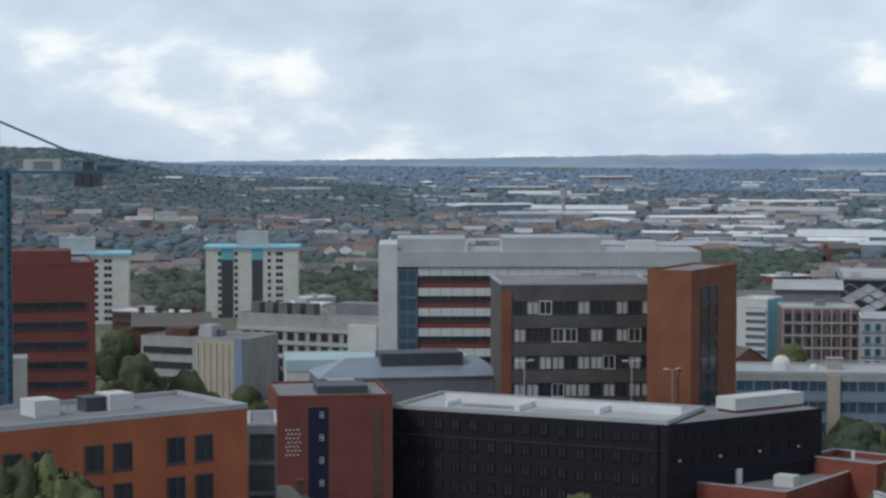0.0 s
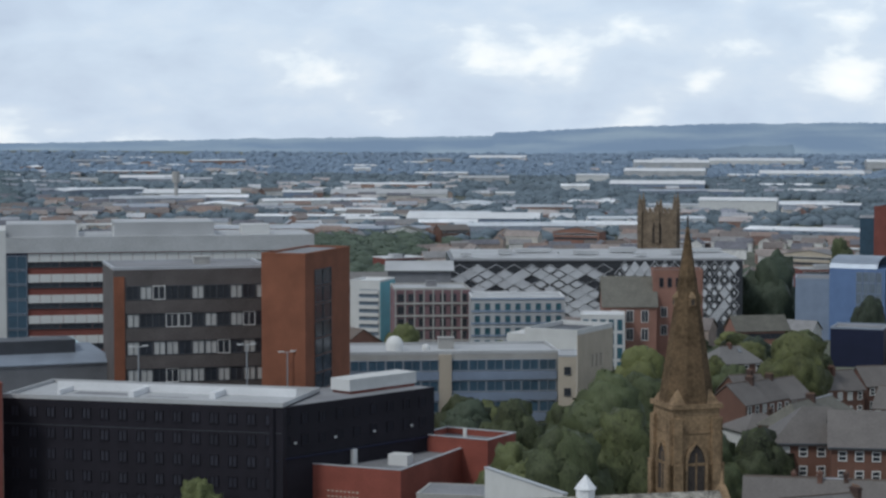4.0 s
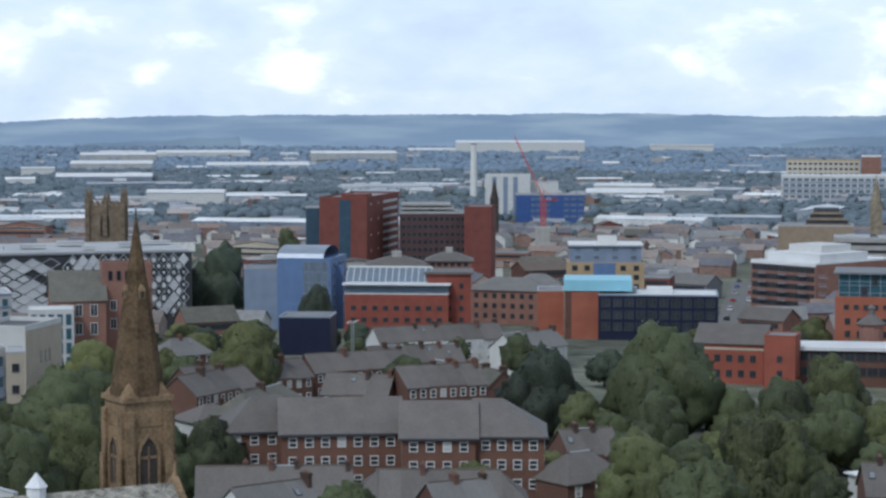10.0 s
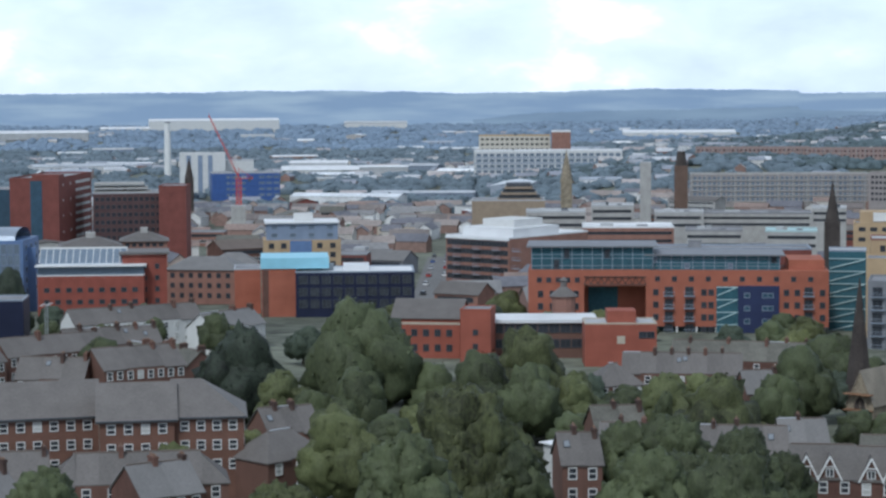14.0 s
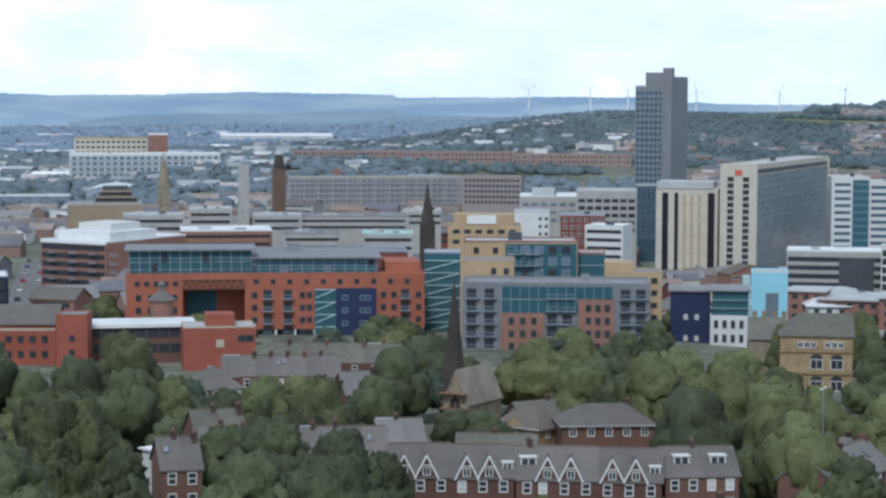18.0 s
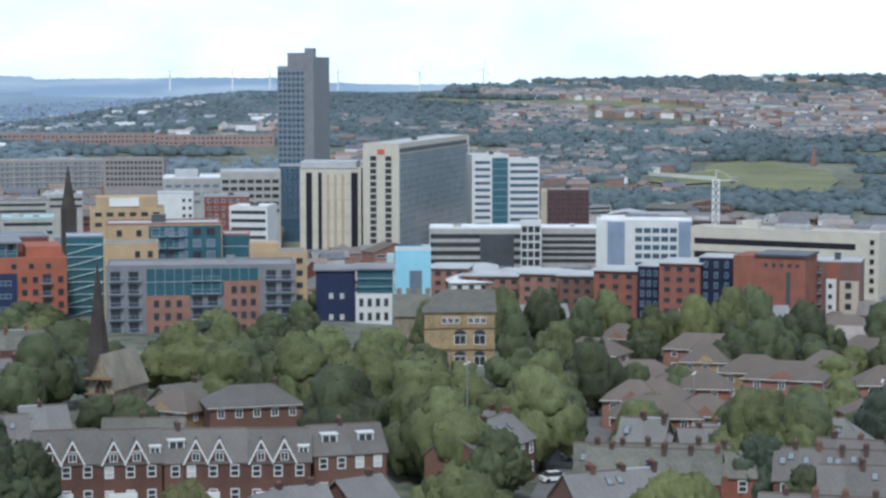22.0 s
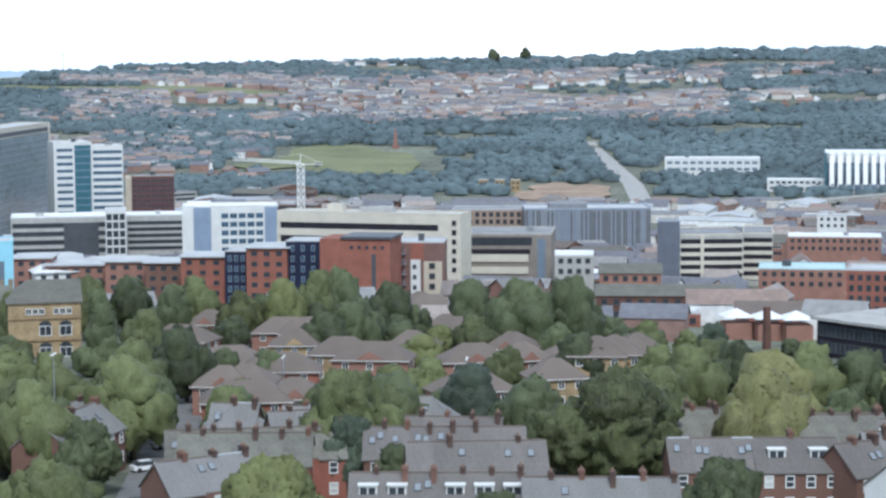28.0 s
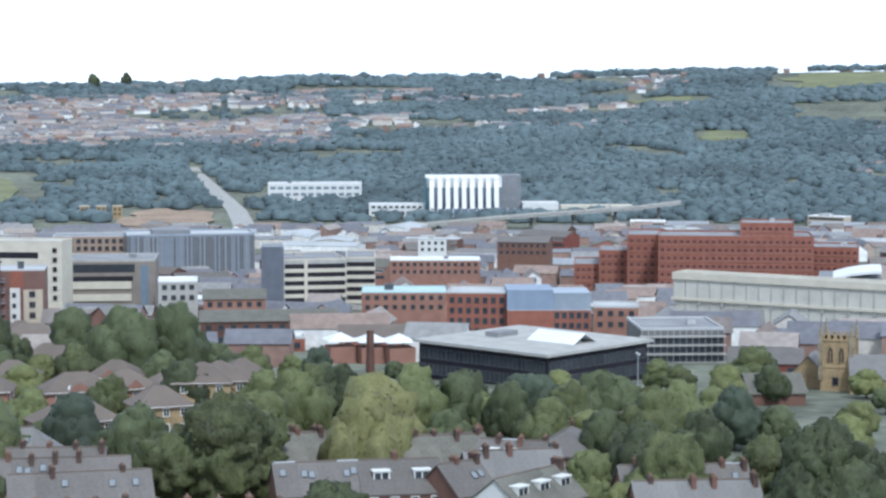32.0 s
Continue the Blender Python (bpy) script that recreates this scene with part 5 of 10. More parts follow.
for x, y in ((0, 0), (w, 0), (0, w), (w, w)):
    c = ((x + w / 2 * 1.0) / 2, (y + w / 2) / 2)
    t_ = (w / 2 + (x - w / 2) * 0.66, w / 2 + (y - w / 2) * 0.66, h + 1.5)
    ex, ey = (x, w / 2 + (y - w / 2) * 0.3), (w / 2 + (x - w / 2) * 0.3, y)
    mb.face([(x, y, h + 0.1), (ex[0], ex[1], h + 0.1), t_])
    mb.face([(ey[0], ey[1], h + 0.1), (x, y, h + 0.1), t_])
part("broach", mb, STONE, b.e)
q = MB()
q.box(-0.28, -0.25, 0, 0.28, 0.5, 0.8, 0)
# dark face stands for the shaded hole
q.face([(-0.15, -0.27, 0.08), (0.15, -0.27, 0.08), (0.15, -0.27, 0.62), (-0.15, -0.27, 0.62)], 1)
q.face([(-0.36, -0.3, 0.75), (0.36, -0.3, 0.75), (0, 0.2, 1.45)], 0)
q.face([(0.36, -0.3, 0.75), (0.36, 0.6, 0.75), (0, 0.2, 1.45)], 0)
q.face([(-0.36, 0.6, 0.75), (-0.36, -0.3, 0.75), (0, 0.2, 1.45)], 0)
me = q.mesh("lucarne", [STONE, SOOT])
for k in range(4):
    a = k * math.pi / 2
    r_ = w * 0.5 * (1 - 9.3 / sp) + 0.1
    link("lucarne", me, b.e, pose(w / 2 + r_ * math.sin(a), w / 2 - r_ * math.cos(a), h + 9.0, 0, 0, math.degrees(a)))
for sd in "FL":
    b.put("lancet", lancet_mesh(1.75, 4.4, STONE, SOOT), sd, w * 0.5, h - 8.0)
    b.put("lancet", lancet_mesh(1.75, 4.4, STONE, SOOT), {"F": "B", "L": "R"}[sd], w * 0.5, h - 8.0)
mb = MB()
mb.beam((w / 2, w / 2, h + sp - 0.2), (w / 2, w / 2, h + sp + 1.0), 0.12)
part("finial", mb, SOOT, b.e)
b = Bld("church_nave", "church nave with a pale speckled slate roof and stone gable", "church", (32.6, 156.7, 2.7, 21.3, 9.0, 18.3))
b.solid(STONE_GY)
b.pitched(mat("speckled_slate", (0.30, 0.28, 0.24), 0.8, var=0.5, scale=1.5, fine=9), 3.0, over=0.1, wall=STONE_GY)
mb = MB()
mb.beam((b.w, -0.2, b.h), (b.w, b.d / 2, b.h + 3.5), 0.45)
mb.beam((b.w, b.d + 0.2, b.h), (b.w, b.d / 2, b.h + 3.5), 0.45)
part("coping", mb, STONE, b.e)
mb = MB()
mb.cone(b.w, b.d / 2, b.h + 3.4, 0.25, b.h + 5.0, 0.02, 8)
part("finial", mb, STONE, b.e)
mb = MB()
xx = 9.6
mb.cone(xx, b.d / 2, b.h + 2.6, 0.8, b.h + 3.8, 0.8, 8)
mb.cone(xx, b.d / 2, b.h + 3.8, 0.95, b.h + 4.9, 0.05, 8)
part("ventilator", mb, ROOFW, b.e, "white louvred roof ventilator")

# blue building, navy box, red building with the long skylight
b = Bld("office_building", "slate blue clad building with a barrel roof and curtain wall", "building", (217.8, 563.2, -35.9, 16.0, 20.0, 9.1))
b.solid(BLUE)
mb = MB()
n = 8
for i in range(n):
    a0, a1 = math.pi * i / n, math.pi * (i + 1) / n
    y0, y1 = b.d / 2 - b.d / 2 * math.cos(a0), b.d / 2 - b.d / 2 * math.cos(a1)
    z0, z1 = b.h + 3.2 * math.sin(a0), b.h + 3.2 * math.sin(a1)
    mb.face([(0, y0, z0), (b.w * 0.86, y0, z0), (b.w * 0.86, y1, z1), (0, y1, z1)])
    mb.face([(0, y0, b.h), (0, y0, z0), (0, y1, z1), (0, y1, b.h)])
part("roof", mb, STEELB, b.e, "curved blue-grey metal roof")
b.grid("F", b.w * 0.48, b.w * 0.95, 1.0, 3.1, 4, 6, 1.7, 2.9, "sky")
b.grid("R", 1, b.d - 1, 1.5, 3.1, 3, 5, 2, 1.6, "blue")
b = Bld("office_building", "blue-grey metal clad wing with a flat roof", "building", (208.9, 566.7, -20.7, 9.9, 16.0, 5.7))
b.solid(BLUEGREY)
b.flat(ROOFG, 0.4, STEELB)
b = Bld("office_building", "deep blue clad stair block with flat roof", "building", (233.1, 559.4, -22.8, 3.6, 16.0, 6.5))
b.solid(BLUE)
b.flat(ROOFG, 0.3, BLUE)
b = Bld("plant_tower", "windowless blue-black clad box", "building", (181.3, 467.8, -29.9, 12.5, 12.0, 1.9))
b.solid(NAVYBLK)
b.flat(ROOFG, 0.4, STEELB)
b = Bld("office_building", "red brick building with a long glazed skylight roof", "building", (227.7, 536.7, -30.4, 29.2, 18.0, 0.3))
b.solid(BRICK_CR)
b.flat(ROOFL, 0.3, ROOFW)
b.box("gallery", 0, 0.8, b.h, b.w, 12, b.h + 2.6, GLASS_LT, "glazed gallery storey")
b.box("gallery_roof", -0.6, -0.8, b.h + 2.6, b.w + 0.6, 4.5, b.h + 3.0, ROOFW)
mb = MB()
mb.face([(0, 4.5, b.h + 3.2), (b.w * 0.82, 4.5, b.h + 3.2), (b.w * 0.82, 9, b.h + 7.0), (0, 9, b.h + 7.0)])
mb.face([(0, 9, b.h + 7.0), (b.w * 0.82, 9, b.h + 7.0), (b.w * 0.82, 12, b.h + 3.0), (0, 12, b.h + 3.0)])
part("skylight", mb, GLASS_LT, b.e, "sloped glass skylight")
mb = MB()
for i in range(14):
    mb.beam((b.w * 0.82 * i / 13, 4.5, b.h + 3.3), (b.w * 0.82 * i / 13, 9, b.h + 7.1), 0.18)
mb.beam((0, 9, b.h + 7.1), (b.w * 0.82, 9, b.h + 7.1), 0.5)
part("glazing_bar", mb, PAINT, b.e)
b.grid("F", 1, b.w - 1, 3.2, 3.3, 9, 2, 1.5, 1.3, "dark")
b = Bld("stair_tower", "red brick drum-like stair tower with a flat cap", "tower", (249.3, 528.1, -25.9, 12.3, 14.0, 5.8))
b.solid(BRICK_CR)
b.box("roof", -0.8, -0.8, b.h, b.w + 0.8, b.d + 0.8, b.h + 0.6, SLATE)
b.grid("F", 1, b.w - 1, 2.6, 3.2, 3, 4, 1.2, 1.4, "dark")

# twin office towers
b = Bld("office_tower", "red brick office tower with a recessed blue glazed strip", "tower", (335.9, 818.8, -37.0, 20.7, 61.9, 14.2))
b.solid(BRICK_MR)
b.flat(ROOFG, 0.8, BRICK_MR)
b.panel("glazing", "F", b.w * 0.42, b.w * 0.66, 0, b.h - 0.5, GLASS_BL, 0.15, "blue glazed stair strip")
for r in range(10):
    b.put("band", window_mesh(b.d * 0.45, 1.1, "wblind"), "R", b.d * 0.5, b.h - 3 - 3.3 * r)
b.grid("R", 1, b.d * 0.45, 2, 6.6, 2, 4, 0.9, 0.9, "wblind")
b.box("plant_room", b.w * 0.4, 5, b.h, b.w * 0.95, 14, b.h + 1.8, BRICK_MR)
b = Bld("office_tower", "teal glazed slab beside a brick tower", "tower", (336.2, 834.9, -22.1, 6.3, 18.0, 9.4))
b.solid(GLASS_BL)
b.flat(ROOFG, 0.4)
b = Bld("office_tower", "dark brown office block with close rows of windows", "tower", (373.4, 818.9, -25.4, 29.3, 24.0, 7.0))
b.solid(mat("dark_brown_panel", (0.10, 0.06, 0.06)))
b.flat(ROOFG, 0.5)
b.grid("F", 0.5, b.w - 0.5, 1.5, 3.3, 12, 7, 1.6, 1.7, "dark")
for i in range(3):
    b.box("roof_deck", b.w * 0.02, 4, b.h + 1.7 * i, b.w * (0.85 - 0.05 * i), 20, b.h + 0.8 + 1.7 * i, CONC, "stepped concrete roof deck")
b = Bld("office_tower", "maroon brick end tower of an office block", "tower", (394.7, 799.1, -32.7, 11.6, 20.0, 10.1))
b.solid(BRICK_MR)
b.flat(ROOFG, 0.5, BRICK_MR)
for bx in ((304.5, 696.4, -24.4, 21.7, 16.0, -4.7), (328.5, 696.4, -25.9, 16.7, 16.0, -3.9)):
    b = Bld("pavilion", "brick pavilion with a low pyramid slate roof and lantern", "building", bx, group="pyramid roofed pavilions")
    b.solid(BRICK_PK)
    b.pitched(SLATE, 3.0, b.w * 0.42, b.w * 0.42, 0.8)
    b.box("lantern", b.w * 0.42, 6, b.h + 2, b.w * 0.58, 10, b.h + 4.4, CONC)
    b.grid("F", 1, b.w - 1, 0.8, 3, 6, 2, 1.6, 1.4, "dark")

# old terraces and villas below the brick tower
HALL = mat("brown_hall_brick", (0.160, 0.085, 0.062), 0.85, var=0.18)
pieces = ((100.0, 257.2, -19.9, 16.0, 10.0, 8.9), (112.3, 245.6, -25.6, 9.6, 11.0, 9.2), (121.3, 242.3, -27.6, 9.1, 12.0, 9.3), (94.3, 263.6, -12.5, 8.0, 10.0, 8.6))
for i, bx in enumerate(pieces):
    b = Bld("apartment_block", "three-storey brown brick hall with white windows and a slate roof", "building", bx, group="long brick hall")
    b.solid(HALL)
    b.pitched(SLATE, 4.0, 4.5 if i == 3 else 0.0, 5.5 if i == 2 else 0.0, 0.5, False, HALL)
    k = (7, 4, 4, 3)[i]
    for r in range(3):
        for c in range(k):
            b.window("F", 0.4 + (b.w - 0.8) * (c + 0.5) / k - 0.58, b.h - 0.55 - 2.55 * r - 1.35, 1.15, 1.35, "wblind" if RND.random() < 0.15 else "sash", 0)
    b.grid("R", 0.6, b.d - 0.6, 0.7, 2.8, 3, 3, 1.0, 1.5, "sash")
    b.panel("gutter", "F", -0.4, b.w + 0.4, b.h - 0.25, b.h - 0.05, DKGREY, 0.6)

terrace(120.8, 361.5, 147.6, 369.9, 6, label="brown brick terraced house with a grey slate roof", sky=0.2)
terrace(113.8, 314.7, 129.3, 329.3, 2, wall=BRICK_RD, hip=True, roof=SLATE_MS)
terrace(148.1, 326.4, 163.8, 327.2, 4, eave=8.0, storeys=3, depth=9, label="tall red brick terraced house with large chimney stacks")
terrace(138.6, 334.2, 147.7, 326.7, 3, eave=6.5)
terrace(151.2, 376.2, 173.4, 379.5, 5, roof=SLATE, wall=BRICK_DK)
terrace(169.3, 387.2, 189.2, 386.0, 5, wall=BRICK_DK, label="sooty brick terraced house with grey slate roof")
terrace(190.1, 431.5, 221.9, 431.8, 6, wall=WHITE, label="white rendered terraced house with a slate roof")
terrace(209.0, 403.8, 225.3, 410.6, 3, wall=WHITE, roof=SLATE_LT, label="white rendered terraced house with a pale roof")
terrace(170.6, 357.7, 173.2, 334.7, 4, roof=SLATE_MS)
terrace(83.8, 244.4, 101.6, 237.6, 6, roof=SLATE, wall=BRICK_RD, sky=0.3)
terrace(100.3, 234.6, 120.0, 225.5, 7, roof=SLATE, wall=BRICK_RD, sky=0.4, hip=True)
terrace(82.0, 227.0, 92.5, 230.0, 3, roof=SLATE_LT, wall=WHITE, label="white gabled house with pale grey slate roof", win="white")
terrace(104.4, 221.1, 112.4, 221.3, 2, roof=SLATE_LT, wall=BRICK_DK)
terrace(128.8, 236.0, 139.2, 238.0, 3, hip=True, wall=BRICK_RD)
terrace(142.7, 258.2, 150.7, 257.5, 3, roof=SLATE)
terrace(135.7, 421.1, 147.0, 424.4, 2, roof=SLATE_LT, hip=True)
terrace(115.2, 346.1, 131.8, 358.3, 3, roof=SLATE)
house(113.2, 323.9, 10, 9, 8, 4.5, 2.2, WHITE, SLATE, label="white walled house with a low slate roof")
house(-20.1, 259.2, 5, 9, 8, 5.5, 3.0, BRICK_DK, SLATE_MS, label="old dark house with a slate roof and chimney")

# ---- the centre: flats, street and the orange courtyard blocks ----
b = Bld("apartment_block", "ochre and pale blue flats with a flat white roof", "building", (340.7, 611.5, -28.2, 25.9, 18.0, 0.7))
b.solid(YELL)
b.box("upper_storey", 1.0, 0.3, b.h, b.w - 1.0, b.d, b.h + 5.6, BLUEGREY, "pale blue-grey upper storeys")
b.box("roof", 0.4, -0.6, b.h + 5.6, b.w - 0.4, b.d + 0.6, b.h + 6.1, ROOFW)
b.box("tank_room", b.w * 0.4, 6, b.h + 6.1, b.w * 0.65, 11, b.h + 8.6, WHITE)
b.panel("centre_bay", "F", b.w * 0.34, b.w * 0.62, 0, b.h - 0.2, BLUE, 0.3, "blue panelled centre bay")
b.grid("F", 0.5, b.w * 0.34, 1.0, 3.1, 2, 3, 1.8, 1.8, "dark")
b.grid("F", b.w * 0.64, b.w - 0.5, 1.0, 3.1, 2, 3, 1.8, 1.8, "dark")
b.grid("F", b.w * 0.36, b.w * 0.6, 1.0, 3.1, 2, 3, 2.0, 2.2, "blue")
for z in (0.9, 3.6):
    for i in range(4):
        b.put("window", window_mesh(2.2, 1.5, "sky"), "F", 2.5 + i * (b.w - 6) / 3.2, b.h + z, -0.28)

b = Bld("office_building", "brick and dark glass block with a turquoise roof storey", "building", (272.0, 489.5, -29.5, 9.1, 18.0, 3.3))
b.solid(BRICK_OR)
b.box("roof_storey", -0.3, -0.3, b.h, b.w + 9, b.d, b.h + 2.9, CYAN, "turquoise roof storey")
# flat darker brick panel in place of a cut recess
b.panel("recess", "F", b.w * 0.02, b.w * 0.2, 0, b.h - 0.3, BRICK_DK, 0.05)
b = Bld("office_building", "blue-black glazed office range with a white roof", "building", (277.9, 481.6, -31.6, 31.8, 18.0, 2.4))
b.solid(NAVYBLK)
b.flat(ROOFW, 0.4, STEELB)
b.grid("F", 0.5, b.w - 0.5, 0.8, 3.2, 10, 3, 2.4, 2.2, "dark", "blue", 0.15)
b.box("white_roof", b.w * 0.4, 6, b.h, b.w * 0.62, 14, b.h + 1.6, ROOFW)
b = Bld("office_building", "orange brick stair block with a flat roof", "building", (272.7, 506.2, -28.7, 7.2, 14.0, 1.8))
b.solid(BRICK_OR)
b.flat(ROOFG, 0.4)
for bx in ((279.1, 561.0, -45.4, 21.3, 16.0, -2.1), (316.0, 602.1, -28.3, 14.8, 16.0, -5.5)):
    b = Bld("apartment_block", "brick block with grey hipped roofs and white gablets", "building", bx)
    b.solid(BRICK_PK)
    b.pitched(SLATE_LT, 3.2, 5, 5, 0.5)
    b.grid("F", 0.6, b.w - 0.6, 1.0, 3.0, 7, 3, 1.3, 1.5, "dark")

b = Bld("school_building", "red-orange brick school hall with slate roof and stair tower", "building", (238.7, 372.7, -43.6, 14.6, 13.0, 2.8))
b.solid(BRICK_SC)
b.pitched(SLATE, 3.4, over=0.4, wall=BRICK_SC)
b.panel("stone_band", "F", 0, b.w, b.h - 1.4, b.h - 0.9, BEIGE, 0.1)
b.grid("F", 1, b.w - 1, 2.4, 3.2, 5, 2, 1.3, 1.5, "dark")
b = Bld("stair_tower", "red-orange brick stair tower with flat roof", "tower", (245.3, 356.7, -42.9, 6.4, 8.0, 5.3))
b.solid(BRICK_SC)
b.flat(ROOFG, 0.3, BRICK_SC)
b.grid("F", 0.5, b.w - 0.5, 4, 3, 1, 2, 1.1, 1.2, "dark")
b = Bld("school_building", "low red brick range with ribbon windows and white fascia", "building", (254.6, 358.9, -33.8, 22.4, 12.0, 1.8))
b.solid(BRICK_RD)
b.box("roof", -0.5, -0.7, b.h, b.w + 0.5, b.d, b.h + 0.7, ROOFW, "white fascia flat roof")
b.grid("F", 0.5, b.w - 0.5, 0.3, 3.2, 9, 2, 2.2, 1.9, "ribbon")
b = Bld("school_building", "red brick stepped block with blank walls", "building", (261.4, 335.1, -34.9, 14.7, 10.0, 3.2))
b.solid(BRICK_SC)
b.flat(ROOFL, 0.3, BEIGE)
b.box("upper_block", b.w * 0.32, 1.5, b.h, b.w * 0.72, 8, b.h + 2.6, BRICK_SC)
b.panel("panel", "F", b.w * 0.45, b.w * 0.56, b.h - 4.0, b.h - 2.4, BEIGE, 0.08)
b.grid("F", b.w * 0.75, b.w - 0.4, 1.5, 3, 2, 1, 1.6, 1.4, "dark")
b = Bld("kiosk", "round turret with a slate cone roof", "building", (273.8, 363.4, -37.3, 5.2, 6.0, 5.8))
mb = MB()
mb.cone(3, 3, 0, 2.6, b.h, 2.6, 14)
part("wall", mb, BRICK_PK, b.e)
mb = MB()
mb.cone(3, 3, b.h, 3.2, b.h + 2.2, 0.5, 14)
mb.cone(3, 3, b.h + 2.0, 0.7, b.h + 3.4, 0.7, 10)
mb.cone(3, 3, b.h + 3.4, 1.0, b.h + 4.2, 0.05, 10)
part("roof", mb, SLATE, b.e)

# orange courtyard blocks
def glass_crown(b, a0, a1, y0, hgt, over=1.2, roof=None):
    """A set-back glazed top storey under a thin flat roof."""
    b.box("upper_storey", a0, y0, b.h, a1, b.d - 1, b.h + hgt, GLASS_TL, "teal glazed set-back upper storeys")
    n = max(3, int((a1 - a0) / 2.4))
    mb = MB()
    for i in range(n + 1):
        x = a0 + (a1 - a0) * i / n
        mb.box(x - 0.08, y0 - 0.12, b.h, x + 0.08, y0, b.h + hgt)
    for z in (0.9, hgt * 0.5, hgt * 0.5 + 0.9):
        mb.box(a0, y0 - 0.1, b.h + z - 0.06, a1, y0, b.h + z + 0.06)
    part("mullion", mb, STEELB, b.e)
    for i in range(n):
        if RND.random() < 0.35:
            x = a0 + (a1 - a0) * (i + 0.2) / n
            z = RND.choice((0.2, hgt * 0.5))
            b.put("window", window_mesh(1.3, min(2.2, hgt * 0.45), RND.choice(("sky", "dark", "dark"))), "F", x, b.h + z, -y0 + 0.1)
    b.box("roof", a0 - over, y0 - over, b.h + hgt, a1 + over, b.d, b.h + hgt + 0.4, roof or GREY, "thin projecting flat roof")


b = Bld("apartment_block", "orange brick apartment block with a tall gateway and glazed top", "building", (296.7, 402.4, -38.1, 29.1, 18.0, 7.8))
w, h = b.w, b.h
g0, g1 = w * 0.46, w * 0.97
for q in ((0, 0, 0, g0, b.d, h), (g1, 0, 0, w, b.d, h), (g0, 0, h - 4.0, g1, b.d, h), (g0, 8, 0, g1, b.d, h - 4)):
    b.box("wall", *q, BRICK_OR)
b.box("gate_glazing", g0 + 1, 7.6, 0, g0 + (g1 - g0) * 0.55, 8, h - 4.2, GLASS_TL)
mb = MB()
n = 9
for i in range(n):
    x0, x1 = g0 + (g1 - g0) * i / n, g0 + (g1 - g0) * (i + 1) / n
    mb.beam((x0, -0.2, h - 3.4), ((x0 + x1) / 2, -0.2, h - 1.8), 0.25)
    mb.beam(((x0 + x1) / 2, -0.2, h - 1.8), (x1, -0.2, h - 3.4), 0.25)
mb.box(g0, -0.3, h - 1.8, g1, 0, h - 1.5)
mb.box(g0, -0.3, h - 3.7, g1, 0, h - 3.4)
part("lattice_beam", mb, BRICK_DK, b.e)
b.grid("F", 1.5, g0 - 0.5, 1.8, 3.0, 5, 1, 1.2, 1.2, "dark")
b.grid("F", 1.5, g0 - 0.5, 5.0, 3.0, 4, 4, 1.3, 1.6, "dark")
glass_crown(b, 0.8, w + 0.8, 1.2, 5.4)
b = Bld("apartment_block", "orange brick apartment block with balconies, a navy panel and white stilts", "building", (319.6, 384.5, -40.2, 42.4, 18.0, 7.7))
w, h = b.w, b.h
X = lambda f: w * f
mb = MB()
mb.box(0, 0, 3.0, w, b.d, h)
part("wall", mb, BRICK_OR, b.e)
b.box("undercroft", 0.5, 3, 0, w - 0.5, b.d, 3.0, GLASS_TL)
for i in range(9):
    b.box("stilt", X(0.04 + 0.11 * i), 0.1, 0, X(0.04 + 0.11 * i) + 0.4, 0.5, 3.0, PAINT)
b.panel("navy_panel", "F", X(0.495), X(0.725), 0.5, h - 3.6, NAVY, 0.35, "navy blue projecting panel")
b.panel("stair_glazing", "F", X(0.375), X(0.495), 0.5, h - 3.8, GLASS_TL, 0.15)
mb = MB()
for i in range(4):
    mb.beam((X(0.38), -0.25, 1.5 + 3 * i), (X(0.49), -0.25, 3.5 + 3 * i), 0.22)
    mb.box(X(0.375), -0.3, 3.4 + 3 * i, X(0.495), -0.1, 3.6 + 3 * i)
part("stair_flight", mb, AQUA, b.e)
for i in range(10):
    b.put("window", window_mesh(1.2, 1.2, "dark"), "F", X(0.03 + 0.095 * i), h - 2.6)
for f0, st_, bal in ((0.02, 0, 0), (0.085, 1, 1), (0.20, 1, 1), (0.29, 0, 0), (0.33, 0, 0), (0.75, 0, 0), (0.81, 0, 0), (0.865, 1, 1), (0.95, 0, 0)):
    for r in range(4):
        b.put("window", window_mesh(2.0 if st_ else 1.3, 2.1 if st_ else 1.5, "dark"), "F", X(f0), h - 6.0 - 3.0 * r)
        if bal:
            b.put("balcony", balcony_mesh(2.6), "F", X(f0) - 0.3, h - 6.2 - 3.0 * r)
for f in (0.53, 0.63, 0.66):
    for r in range(3):
        b.put("window", window_mesh(1.4, 1.2, "blue"), "F", X(f), h - 6.5 - 3.1 * r, 0.35)
glass_crown(b, 0, X(0.73), 2.2, 3.4)
b.box("brick_top", X(0.78), 3, h, X(0.98), b.d, h + 2.4, BRICK_OR)
b = Bld("apartment_block", "orange brick upper range behind with a grey flat roof", "building", (344.3, 416.0, -39.9, 42.5, 14.0, 9.5))
b.solid(BRICK_MR)
b.flat(ROOFG, 0.5, STEELB)
b = Bld("glazed_stair", "teal glazed stair link with pale diagonal flights", "building", (365.0, 370.4, -45.1, 9.0, 10.0, 10.9))
b.solid(GLASS_TL)
b.flat(ROOFL, 0.4, STEELB)
